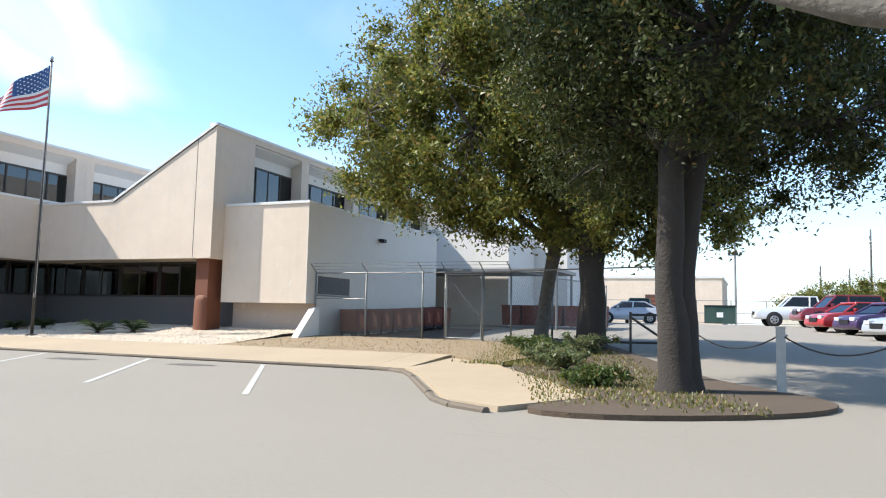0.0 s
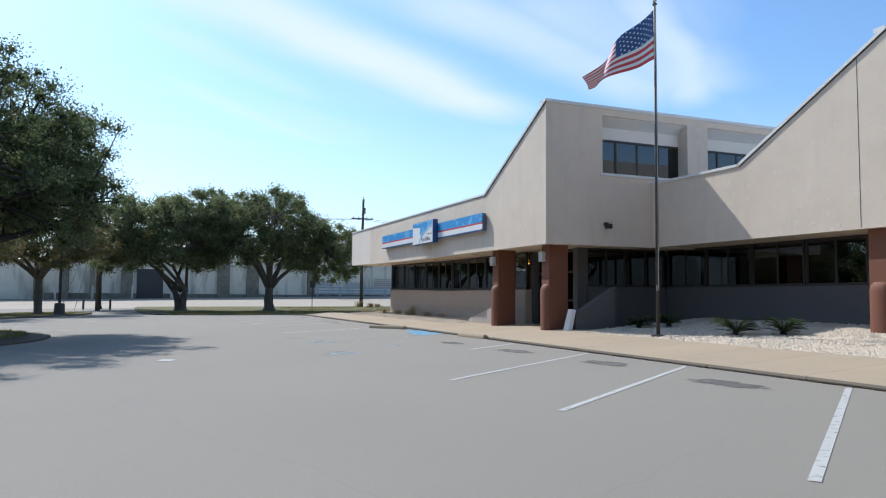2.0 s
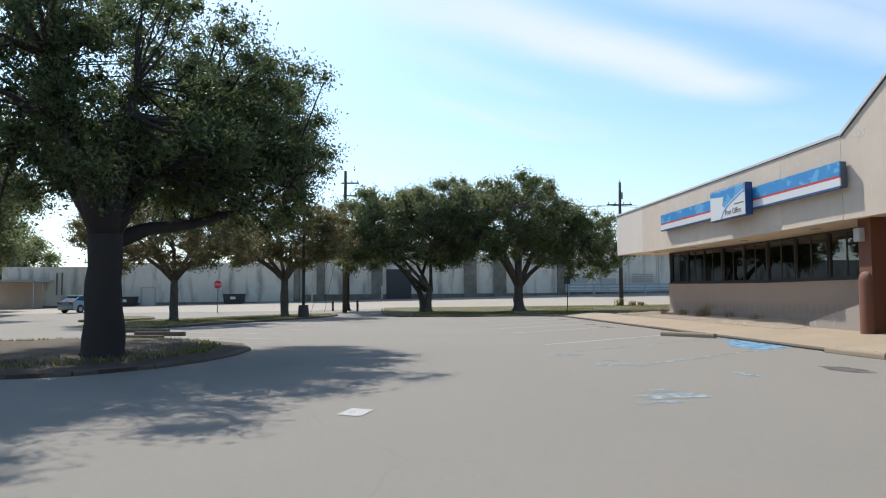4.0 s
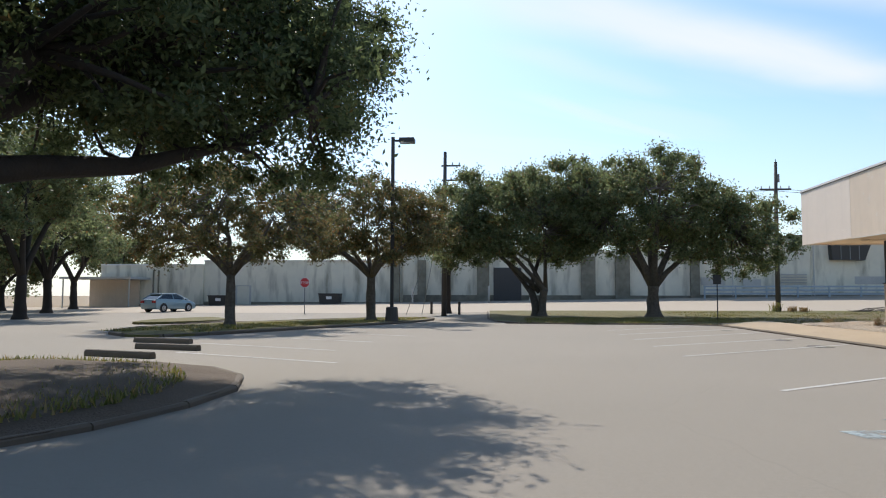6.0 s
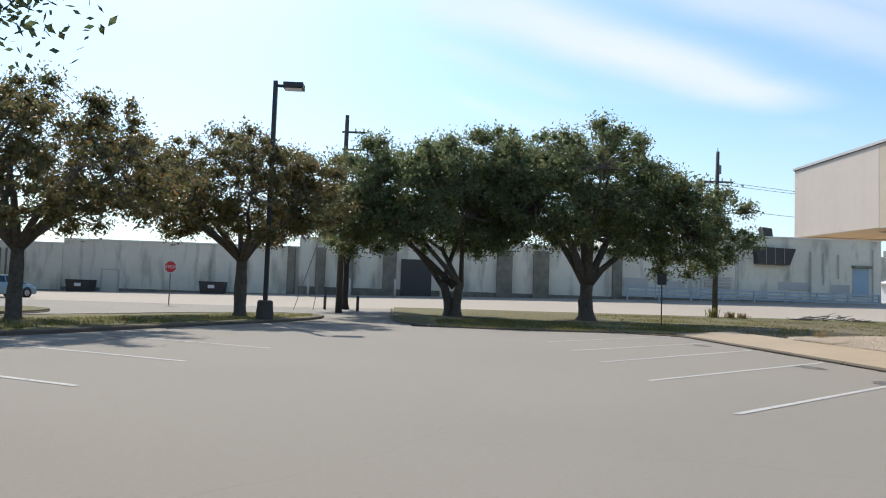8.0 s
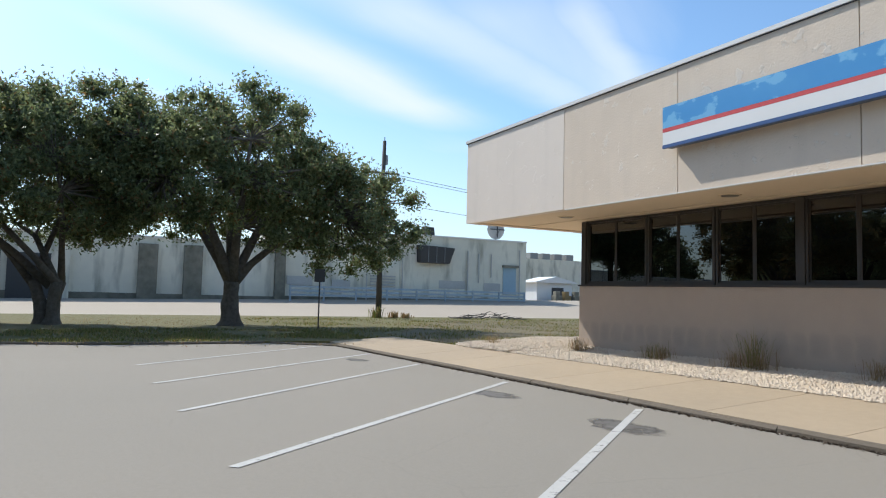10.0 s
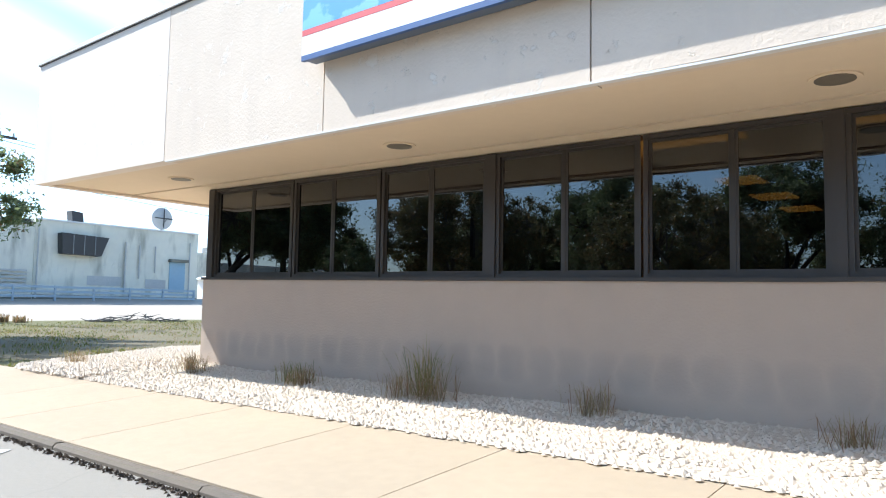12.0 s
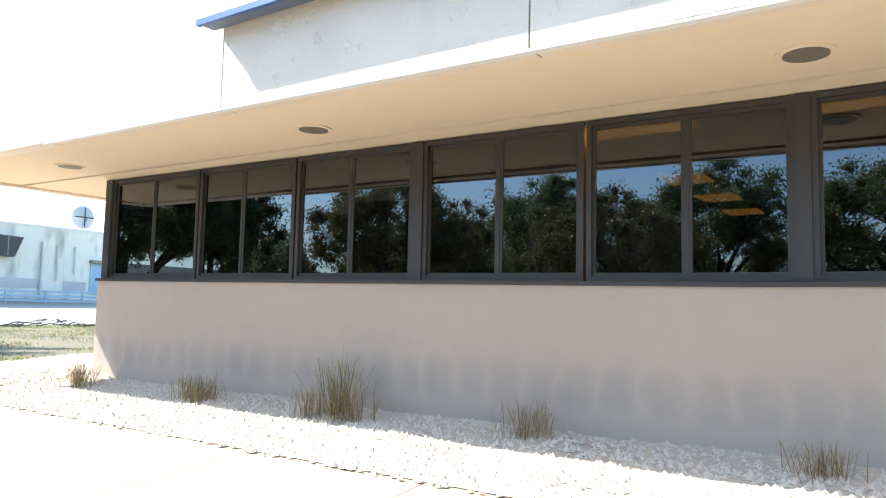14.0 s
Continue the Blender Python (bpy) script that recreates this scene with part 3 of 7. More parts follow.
# pavement: panels that rise gently from the kerb to the building
pavement = thing("pavement", "tan concrete pavement with joints beside the building", "pavement", kind="structure", at=(-33, 16, 0.15))


def walk_z(y):
    return 0.06 + 0.075 * clamp(y - 15, 0, 3.4)


x = -58.2
while x < -7.6:
    x1 = min(x + 1.85, -7.3)
    back = 18.1 if -36.5 < x < -27.6 else (17.05 if x < -36.5 else 17.7)
    bm = bmesh.new()
    g4 = [(x + 0.005, 14.97), (x1 - 0.005, 14.97), (x1 - 0.005, back), (x + 0.005, back)]
    lo = [bm.verts.new((px, py, -0.05)) for px, py in g4]
    hi = [bm.verts.new((px, py, walk_z(py))) for px, py in g4]
    bm.faces.new(hi), bm.faces.new(lo[::-1])
    for k in range(4):
        bm.faces.new((lo[k], lo[(k + 1) % 4], hi[(k + 1) % 4], hi[k]))
    wpart("paving_slab", bm, M_CONCRETE, pavement)
    x = x1
wpart("paving_slab", slab([(-7.28, 14.95), (-6.5, 14.0), (-4.0, 9.6), (-3.1, 9.15), (-2.3, 11.0), (-3.6, 13.6), (-5.6, 16.6), (-7.28, 17.7)], 0.075, 0.3), M_CONCRETE, pavement, "broad tan concrete apron at the corner")

# sandy strip before the fence, beds of pale gravel against the building
solo("dirt_strip", slab([(-15.2, 17.72), (-7.28, 17.72), (-5.6, 16.62), (-5.2, 18.5), (-7.4, 22.9), (-15.2, 22.9)], 0.13, 0.3, 1.0), M_GROUND, "dry sandy dirt with leaf litter by the fence", "ground", kind="structure")


def gravel_bed(name, x0, x1, y0, y1, z0, z1, label, stones, seed, size=0.035):
    rng = random.Random(seed)
    bed = thing(name, label, "gravel bed", kind="structure", at=((x0 + x1) / 2, y0, z0))
    nx, ny = max(4, int((x1 - x0) / 0.5)), 8
    def bz(x, y):
        t = (y - y0) / (y1 - y0)
        return z0 + (z1 - z0) * t + 0.05 * noise.noise((x * 0.9, y * 1.3, seed)) * min(1, t * 4) 
    bm = bmesh.new()
    g = [[bm.verts.new((x0 + (x1 - x0) * i / nx, y0 + (y1 - y0) * j / ny, bz(x0 + (x1 - x0) * i / nx, y0 + (y1 - y0) * j / ny))) for j in range(ny + 1)] for i in range(nx + 1)]
    for i in range(nx):
        for j in range(ny):
            bm.faces.new((g[i][j], g[i + 1][j], g[i + 1][j + 1], g[i][j + 1]))
    wpart("bed", bm, M_GRAVEL, bed, smooth=True)
    vs, fs = [], []
    for _ in range(stones):
        cx, cy = rng.uniform(x0, x1), rng.uniform(y0 - 0.06, y1)
        cz = bz(cx, max(cy, y0)) + 0.006
        r = size * rng.uniform(0.5, 1.25)
        a = rng.uniform(0, 6.3)
        k = len(vs)
        for q in range(5):
            rr = r * rng.uniform(0.75, 1.2)
            vs.append((cx + rr * math.cos(a + q * 1.257), cy + rr * 0.8 * math.sin(a + q * 1.257), cz - r * 0.2))
        vs.append((cx + rng.uniform(-r, r) * 0.3, cy + rng.uniform(-r, r) * 0.3, cz + r * rng.uniform(0.4, 0.75)))
        fs += [(k + q, k + (q + 1) % 5, k + 5) for q in range(5)]
    me = bpy.data.meshes.new("stones")
    me.from_pydata(vs, [], fs)
    me.materials.append(M_STONE)
    ob = new("stones", me)
    ob.parent = bed
    ob.matrix_parent_inverse = bed.matrix_basis.inverted()
    tagged(ob, "loose pale stones", kind="stuff")
    return bz


bed_west = gravel_bed("gravel_bed", -53.3, -36.0, 17.0, 19.0, 0.22, 0.36, "pale cream gravel bed along the low wall", 9000, 3)
WRAP = [(-53.31, 16.95), (-54.4, 17.3), (-56.2, 19.4), (-58.4, 22.8), (-58.0, 27), (-51.2, 27), (-51.2, 19.02), (-53.31, 19.02)]
bed_wrap = thing("gravel_bed", "pale cream gravel spreading round the corner of the building", "gravel bed", kind="structure", at=(-54, 20, 0.1))
wpart("bed", slab(WRAP, 0.19, 0.2, 1.0), M_GRAVEL, bed_wrap)


def strew(n, seed, size):
    """Loose stones over the bed round the corner, a few past its edge."""
    q = random.Random(seed)
    vs, fs = [], []
    while len(vs) < n * 6:
        cx, cy = q.uniform(-58.6, -51.2), q.uniform(16.9, 27)
        edge = float(np.interp(cy, (16.9, 17.3, 19.4, 22.8, 27), (-53.4, -54.4, -56.2, -58.4, -58.0)))
        if cx < edge - abs(q.gauss(0, 0.22)) or q.random() > 1.25 - 0.08 * (cy - 17):
            continue
        cz, r, a, k = ground_z(cx, cy) + (0.195 if cx > edge else 0.075), size * q.uniform(0.5, 1.3), q.uniform(0, 6.3), len(vs)
        for e in range(5):
            rr = r * q.uniform(0.75, 1.2)
            vs.append((cx + rr * math.cos(a + e * 1.257), cy + rr * 0.8 * math.sin(a + e * 1.257), cz - r * 0.2))
        vs.append((cx + q.uniform(-r, r) * 0.3, cy + q.uniform(-r, r) * 0.3, cz + r * q.uniform(0.4, 0.8)))
        fs += [(k + e, k + (e + 1) % 5, k + 5) for e in range(5)]
    me = bpy.data.meshes.new("stones")
    me.from_pydata(vs, [], fs)
    me.materials.append(M_STONE)
    ob = new("stones", me)
    ob.parent = bed_wrap
    ob.matrix_parent_inverse = bed_wrap.matrix_basis.inverted()
    tagged(ob, "loose pale stones", kind="stuff")


strew(9000, 8, 0.045)
bed_east = gravel_bed("gravel_bed", -27.6, -15.2, 17.65, 23.6, 0.22, 0.70, "sunlit pale gravel bed sloping up to the wall", 9000, 5, 0.05)
solo("porch_floor", boxes((-36.0, -27.6, 18.0, 19.7, 0.0, 0.30)), M_CONCRETE, "concrete floor of the shaded entrance porch", "floor", kind="structure")

# lawn, islands and planter
def soften(poly, n=2):
    """Cut the corners of a closed outline until it is round."""
    for _ in range(n):
        poly = [(a[0] + (b[0] - a[0]) * f, a[1] + (b[1] - a[1]) * f) for a, b in zip(poly, poly[1:] + poly[:1]) for f in (0.25, 0.75)]
    return poly


def mound(bm, poly, h):
    """Heap the middle of an island up by h."""
    P = [Vector(p) for p in poly]
    for v in bm.verts:
        q = v.co.xy
        d = 9.0
        for a, b in zip(P, P[1:] + P[:1]):
            k = clamp((q - a).dot(b - a) / (b - a).length_squared)
            d = min(d, (q - a.lerp(b, k)).length)
        if d > 0.02:
            v.co.z += h * clamp(d / 1.8) ** 0.7 + 0.04 * noise.noise((q.x * 0.8, q.y * 0.8, 3.0)) * clamp(d)
    return bm


lawn_poly = [(-53.3, 17.25), (-58.2, 17.1), (-58.5, 13.0), (-58.0, 9.0), (-58.8, 5.8), (-61, 4.6), (-66, 4.0), (-79.8, 3.6), (-79.8, 100), (-53.3, 100)]
solo("lawn", slab(lawn_poly, 0.06, 0.3, 3.0), M_GRASS, "patchy dry grass under the trees", "lawn", kind="structure")
kerb_run("kerb", [(-58.4, 13.0), (-57.9, 9.0), (-58.7, 5.7), (-61, 4.5), (-66, 3.9), (-78, 3.5)], "low dark-stained concrete kerb round the lawn", h=0.07)
solo("dirt_patch", sheet([(-59.5, 18.2), (-63, 19.5), (-70, 23), (-76, 28), (-77.5, 45), (-66, 44), (-58, 34), (-54.5, 24), (-55, 19)], 0.068, 3.0), M_EARTH, "bare brown earth worn into the lawn", "ground", kind="structure")
ISLE = soften([(-45.5, -7.6), (-44.6, -6.4), (-45.2, -5.2), (-49, -3.6), (-56, -1.6), (-62.5, 0.6), (-66.5, 0.9), (-69, -1.4), (-67, -4.8), (-60, -8.4), (-52, -9.6), (-47.2, -8.9)])
solo("grass_island", mound(slab(ISLE, 0.08, 0.3, 1.0), ISLE, 0.06), M_GRASS, "kerbed island of dry grass with two trees", "lawn", kind="structure")
kerb_run("kerb", ISLE + ISLE[:1], "low dark-stained kerb round a grass island", step=1.6, h=0.11)
ISLE2 = arc(-60.5, -12.2, 4.6, 1.5, 0, 342, 19)
solo("grass_island", mound(slab(ISLE2, 0.12, 0.3, 0.8), ISLE2, 0.15), M_GRASS, "small oval island of yellowed grass", "lawn", kind="structure")
kerb_run("kerb", ISLE2 + ISLE2[:1], "low kerb round a small grass island", step=1.6)
PLANTER = soften([(-36.0, -3.5), (-36.1, -1.6), (-35.0, 0.4), (-33.2, 1.4), (-31, 1.5), (-28, 0.7), (-26.4, -1.2), (-26.6, -5.5), (-29, -8.2), (-33.5, -7.6)])
solo("planter", mound(slab(PLANTER, 0.07, 0.3, 1.0), PLANTER, 0.18), M_MULCH, "mulched planting island under the big oak", "planting bed", kind="structure")
kerb_run("kerb", PLANTER + PLANTER[:1], "kerb round the mulched oak island", step=1.5, h=0.08)
BED = soften([(-3.05, 9.2), (-1.6, 9.0), (0.6, 10.6), (1.3, 12.4), (0.2, 14.4), (-1.2, 16.6), (-3.2, 21.0), (-5.5, 26.5), (-8.5, 27.5), (-7.2, 22.6), (-5.2, 18.4), (-5.5, 16.7), (-3.5, 13.6), (-2.25, 11.0)])
solo("planting_bed", slab(BED, 0.07, 0.35, 1.5), M_MULCH, "mulched bed with shrubs under three trees", "planting bed", kind="structure")


def paint_strip(a, b, w, material, label, cat="parking line"):
    solo("parking_line" if cat == "parking line" else "painted_mark", sheet(strip([a, b], w / 2), 0.006, 2.0), material, label, cat, group="painted bay lines" if cat == "parking line" else "", kind="structure")


for xk, lean in ((-57.3, 0.98), (-53.9, 0.94), (-50.95, 0.94), (-47.4, 0.86), (-44.1, 0.85), (-38.0, 0.82), (-25.7, 0.80), (-21.8, 0.78), (-18.2, 0.76), (-14.43, 0.745), (-10.85, 0.69)):
    foot = 12.3 if xk == -25.7 else 9.0
    paint_strip((xk, 14.55), (xk + lean * (14.55 - foot), foot), 0.10, M_PAINT, "worn white painted bay line on asphalt")
for xk, yk in ((-39.1, -2.5), (-42.3, -3.3), (-45.6, -3.0), (-48.8, -2.2)):
    paint_strip((xk, yk), (xk + 2.2, yk + 4.3), 0.11, M_PAINT, "worn white painted bay line on asphalt")
paint_strip((-35.3, 14.5), (-31.0, 9.2), 0.12, M_BLUEFADED, "worn blue line of the accessible bay")
paint_strip((-31.6, 14.5), (-27.5, 9.4), 0.12, M_BLUEFADED, "worn blue line of the accessible bay")
solo("painted_mark", sheet([(-34.7, 14.78), (-31.7, 14.78), (-31.2, 14.2), (-30.8, 13.5), (-32.2, 13.45), (-33.3, 13.8)], 0.005, 2.0), M_BLUEPAINT, "blue painted patch at the foot of the kerb", "painted mark", kind="structure")
solo("painted_mark", sheet([(-37.2, 14.79), (-34.75, 14.79), (-34.6, 14.55), (-37.1, 14.6)], 0.005, 2.0), M_BLUEPAINT, "blue painted gutter strip at the kerb", "painted mark", kind="structure")
for a, b, c, d in ((-23.75, -23.35, 8.2, 9.2), (-24.2, -23.95, 8.5, 9.0), (-23.1, -22.95, 8.0, 8.7), (-28.1, -27.6, 8.8, 9.7), (-28.6, -28.4, 9.0, 9.5), (-26.2, -25.6, 10.7, 11.0), (-30.3, -29.9, 8.4, 9.2)):
    solo("painted_mark", sheet([(a, c), (b, c + 0.12), (b - 0.1, d), (a - 0.15, d - 0.1)], 0.005, 2.0), M_BLUEFADED, "stroke of a faded pale blue pavement marking", "painted mark", kind="structure")
solo("painted_mark", sheet([(-23.0, 4.6), (-22.55, 4.45), (-22.4, 4.72), (-22.85, 4.87)], 0.006), M_PAINT, "small white painted mark on asphalt", "painted mark", kind="structure")
for cx, cy, r in ((-26.6, 12.9, 0.9), (-23.0, 13.1, 1.0), (-19.4, 13.3, 1.0), (-15.6, 13.2, 1.1), (-12.0, 13.4, 0.9), (-52.2, 13.6, 0.6), (-46.0, 13.5, 0.7), (-43.0, 13.4, 0.8)):
    rr = random.Random(int(cx * 10))
    pts = [(cx + r * rr.uniform(0.6, 1.15) * math.cos(a * 0.45), cy + 0.5 * r * rr.uniform(0.6, 1.15) * math.sin(a * 0.45)) for a in range(14)]
    solo("oil_stain", sheet(pts, 0.004), M_OIL, "dark oil stain on asphalt", "stain", kind="structure")


def wheel_stop(at, rz, label):
    t = thing("wheel_stop", label, "wheel stop", "concrete wheel stops", at=(*at, ground_z(*at)), rz=rz)
    bm = bmesh.new()
    prism(bm, [(-0.09, 0), (0.09, 0), (0.085, 0.09), (0.05, 0.14), (-0.05, 0.14), (-0.085, 0.09)], "x", -0.95, 0.95)
    bmesh.ops.bevel(bm, geom=bm.edges[:], offset=0.012, segments=1, affect='EDGES')
    part("block", bm, M_KERB if "dark" in label else M_CONCRETE, t)
    for px in (-0.6, 0.6):
        part("spike", rod((px, 0, 0.12), (px, 0, 0.147), 0.018, 8), M_DARKSTEEL, t)


for p, a in (((-29.1, 14.72), 3), ((-36.2, 13.95), 33)):
    wheel_stop(p, a, "weathered tan concrete wheel stop on asphalt")
for p, a in (((-37.7, -3.1), 72), ((-39.9, -3.1), 74), ((-42.3, -4.4), 76)):
    wheel_stop(p, a, "dark stained concrete wheel stop on asphalt")

# ---------------------------------------------------------------- post office building
post_office = thing("post_office", "tan stucco post office with two sawtooth towers and dark ribbon windows", "building", kind="structure", at=(-33, 19, 0.3))
PO = post_office


def stain_mat():
    """Low wall render with a row of faint rounded smudges left by clipped shrubs."""
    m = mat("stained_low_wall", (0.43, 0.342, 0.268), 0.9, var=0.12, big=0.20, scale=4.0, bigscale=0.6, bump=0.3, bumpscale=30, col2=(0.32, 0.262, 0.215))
    nt = m.node_tree
    N, L = nt.nodes.new, nt.links.new
    p = nt.nodes["Principled BSDF"]
    src = p.inputs["Base Color"].links[0].from_socket
    geo, sep = N("ShaderNodeNewGeometry"), N("ShaderNodeSeparateXYZ")
    L(geo.outputs["Position"], sep.inputs[0])
    def op(kind, a, b=None, c=None):
        n = N("ShaderNodeMath"); n.operation = kind
        for i, v in enumerate((a, b, c)):
            if v is None:
                continue
            if isinstance(v, (int, float)):
                n.inputs[i].default_value = v
            else:
                L(v, n.inputs[i])
        return n.outputs[0]
    nz = N("ShaderNodeTexNoise"); nz.inputs["Scale"].default_value = 2.2; L(geo.outputs["Position"], nz.inputs[0])
    xx = op('ADD', sep.outputs[0], op('MULTIPLY', nz.outputs["Fac"], 0.3))
    u = op('ABSOLUTE', op('SUBTRACT', op('FRACT', op('MULTIPLY', xx, 2.55)), 0.5))
    v = op('ABSOLUTE', op('MULTIPLY', op('SUBTRACT', sep.outputs[2], 0.76), 2.4))
    d = op('ADD', op('POWER', op('MULTIPLY', u, 2.3), 3.0), op('POWER', op('MULTIPLY', v, 2.0), 3.0))
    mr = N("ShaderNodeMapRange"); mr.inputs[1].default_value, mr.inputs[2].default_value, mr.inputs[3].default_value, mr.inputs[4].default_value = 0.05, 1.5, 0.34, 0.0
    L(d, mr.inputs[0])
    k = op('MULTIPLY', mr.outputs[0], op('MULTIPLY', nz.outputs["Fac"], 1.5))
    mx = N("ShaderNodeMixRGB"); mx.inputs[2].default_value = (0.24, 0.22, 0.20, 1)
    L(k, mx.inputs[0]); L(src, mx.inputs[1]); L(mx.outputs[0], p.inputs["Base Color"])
    return m


M_LOWSTAIN = stain_mat()


def place(ob, m, parent):
    ob.parent = parent
    ob.matrix_parent_inverse = parent.matrix_basis.inverted()
    ob.matrix_basis = m


def window(m, w, h, splits, parent, label="", depth=0.10, fw=0.05, offs=()):
    """A ribbon window: its frame is a part of the building, each pane a part of the frame. Local x along, y inward, z up."""
    fr = boxes((0, w, 0, depth, 0, fw), (0, w, 0, depth, h - fw, h), (0, fw, 0.002, depth - 0.002, fw, h - fw), (w - fw, w, 0.002, depth - 0.002, fw, h - fw))
    for s in splits:
        box(fr, s - fw * 0.4, s + fw * 0.4, 0.012, depth - 0.004, fw, h - fw)
    f = new("window", finish("window_frame", fr, M_FRAME))
    place(f, m, parent)
    tagged(f, label)
    edges = [fw] + list(splits) + [w - fw]
    for i, (a, b) in enumerate(zip(edges, edges[1:])):
        a2, b2 = (a if i == 0 else a + fw * 0.4), (b if i == len(edges) - 2 else b - fw * 0.4)
        yy = 0.03 if i % 2 else 0.05
        # a sash round each pane
        sash = boxes((a2, b2, yy - 0.012, yy + 0.02, fw, fw + 0.035), (a2, b2, yy - 0.012, yy + 0.02, h - fw - 0.035, h - fw), (a2, a2 + 0.03, yy - 0.01, yy + 0.018, fw + 0.035, h - fw - 0.035), (b2 - 0.03, b2, yy - 0.01, yy + 0.018, fw + 0.035, h - fw - 0.035))
        so = new("sash", finish("sash", sash, M_FRAME))
        so.parent = f
        bm = boxes((a2 + 0.03, b2 - 0.03, yy, yy + 0.006, fw + 0.035, h - fw - 0.035))
        po = new("pane", finish("pane", bm, M_GLASS))
        po.parent = f
        po.visible_shadow = False
    return f


SILL, HEAD, FRONT, LOWY, DIP = 1.83, 3.36, 17.0, 19.0, -41.5
built_before = set(PO.children)
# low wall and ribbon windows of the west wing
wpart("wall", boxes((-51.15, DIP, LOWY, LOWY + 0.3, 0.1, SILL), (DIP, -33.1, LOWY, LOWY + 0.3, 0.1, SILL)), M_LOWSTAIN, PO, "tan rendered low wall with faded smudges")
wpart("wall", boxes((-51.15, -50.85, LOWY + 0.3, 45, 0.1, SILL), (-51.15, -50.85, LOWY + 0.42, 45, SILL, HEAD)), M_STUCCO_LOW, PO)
wpart("window_sill", boxes(*[(a, b, LOWY - 0.03, LOWY + 0.2, SILL - 0.03, SILL + 0.012) for a, b in ((-51.18, DIP), (DIP, -33.1))]), M_FRAME, PO)
units = [(-50.98, -48.89, (-49.94,)), (-48.86, -46.98, (-47.98,)), (-46.95, -45.11, (-46.06,)), (-44.98, -43.08, (-44.03,)), (-43.05, -41.21, (-42.11,)), (-41.10, -39.2, (-40.15,)), (-39.15, -37.2, (-38.2,)), (-37.15, -35.2, (-36.2,)), (-35.15, -33.2, (-34.2,))]
for a, b, s in units:
    window(pose(a, LOWY + 0.08, SILL + 0.012), b - a, HEAD - SILL - 0.012, [q - a for q in s], PO, "dark bronze sliding window with tinted panes")
wpart("mullion", boxes((-45.11, -44.98, LOWY + 0.06, LOWY + 0.2, SILL + 0.012, HEAD)), M_FRAME, PO)
wpart("mullion", boxes((-41.21, -41.10, LOWY + 0.06, LOWY + 0.2, SILL + 0.012, HEAD)), M_FRAME, PO)
wpart("corner_post", boxes((-51.14, -50.98, LOWY + 0.04, LOWY + 0.42, SILL + 0.012, HEAD)), M_FRAME, PO)
# soffit with a dark joint near the glass, and round recessed lights
for bx in ((-53.18, DIP, FRONT + 0.22, LOWY - 0.28, 3.38, 3.47), (DIP, -28.3, FRONT + 0.22, LOWY - 0.28, 3.38, 3.47), (-53.18, DIP, LOWY - 0.22, LOWY + 0.45, 3.375, 3.47), (DIP, -28.3, LOWY - 0.22, LOWY + 0.45, 3.375, 3.47), (-53.18, -51.0, LOWY + 0.45, 45, 3.38, 3.47)):
    wpart("soffit", boxes(bx), M_SOFFIT, PO, "cream painted soffit")
wpart("soffit_joint", boxes((-51.4, DIP, LOWY - 0.26, LOWY - 0.22, 3.43, 3.46), (DIP, -33.2, LOWY - 0.26, LOWY - 0.22, 3.43, 3.46)), M_DARKEDGE, PO)
for lx in (-50.55, -45.75, -41.0, -36.2):
    bm = bmesh.new()
    tube(bm, [(lx, 18.12, 3.365), (lx, 18.12, 3.40)], [0.20, 0.20], 24)
    ring = wpart("recessed_light", bm, M_SOFFIT, PO, "round recessed soffit light")
    b2 = bmesh.new()
    tube(b2, [(lx, 18.12, 3.358), (lx, 18.12, 3.37)], [0.155, 0.155], 24)
    lens = new("lens", finish("lens", b2, mat("smoked_lens", (0.17, 0.145, 0.11), 0.5))); lens.parent = ring
# fascia panels
joints = [-53.4, -49.15, -45.88, -42.6, -39.3, -36.1, -32.97]
for a, b in zip(joints, joints[1:]):
    wpart("fascia_panel", boxes((a + 0.008, b - 0.008, FRONT, FRONT + 0.22, 3.34, 5.532)), M_STUCCO_PALE if a < -53 else M_STUCCO, PO)
# added white strip stands in for the sunlit line along the fascia foot
wpart("drip_edge", boxes((-49.1, DIP, FRONT - 0.012, FRONT + 0.06, 3.318, 3.337), (DIP, -33.0, FRONT - 0.012, FRONT + 0.06, 3.318, 3.337)), M_COPING, PO, "pale strip added as the lit edge under the fascia")
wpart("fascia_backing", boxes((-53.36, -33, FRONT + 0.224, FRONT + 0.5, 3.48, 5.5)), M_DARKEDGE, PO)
for a, b in ((17.24, 22), (22, 27), (27, 32), (32, 38), (38, 45)):
    wpart("fascia_panel", boxes((-53.4, -53.18, a + 0.01, b - 0.01, 3.34, 5.52)), M_STUCCO, PO)


def settle(ob, off):
    """The wing's lower lines fall gently from its west corner to about its middle."""
    for v in ob.data.vertices:
        x_, z_ = v.co.x + off.x, v.co.z + off.z
        k = clamp((x_ + 53.4) / (DIP + 53.4))
        down = 0.08 - 0.14 * k + 0.015 * clamp((x_ - DIP) / 8) - (0.035 if z_ < 2.2 else 0.0)
        if 0.3 < z_ < 4.0:
            v.co.z += down


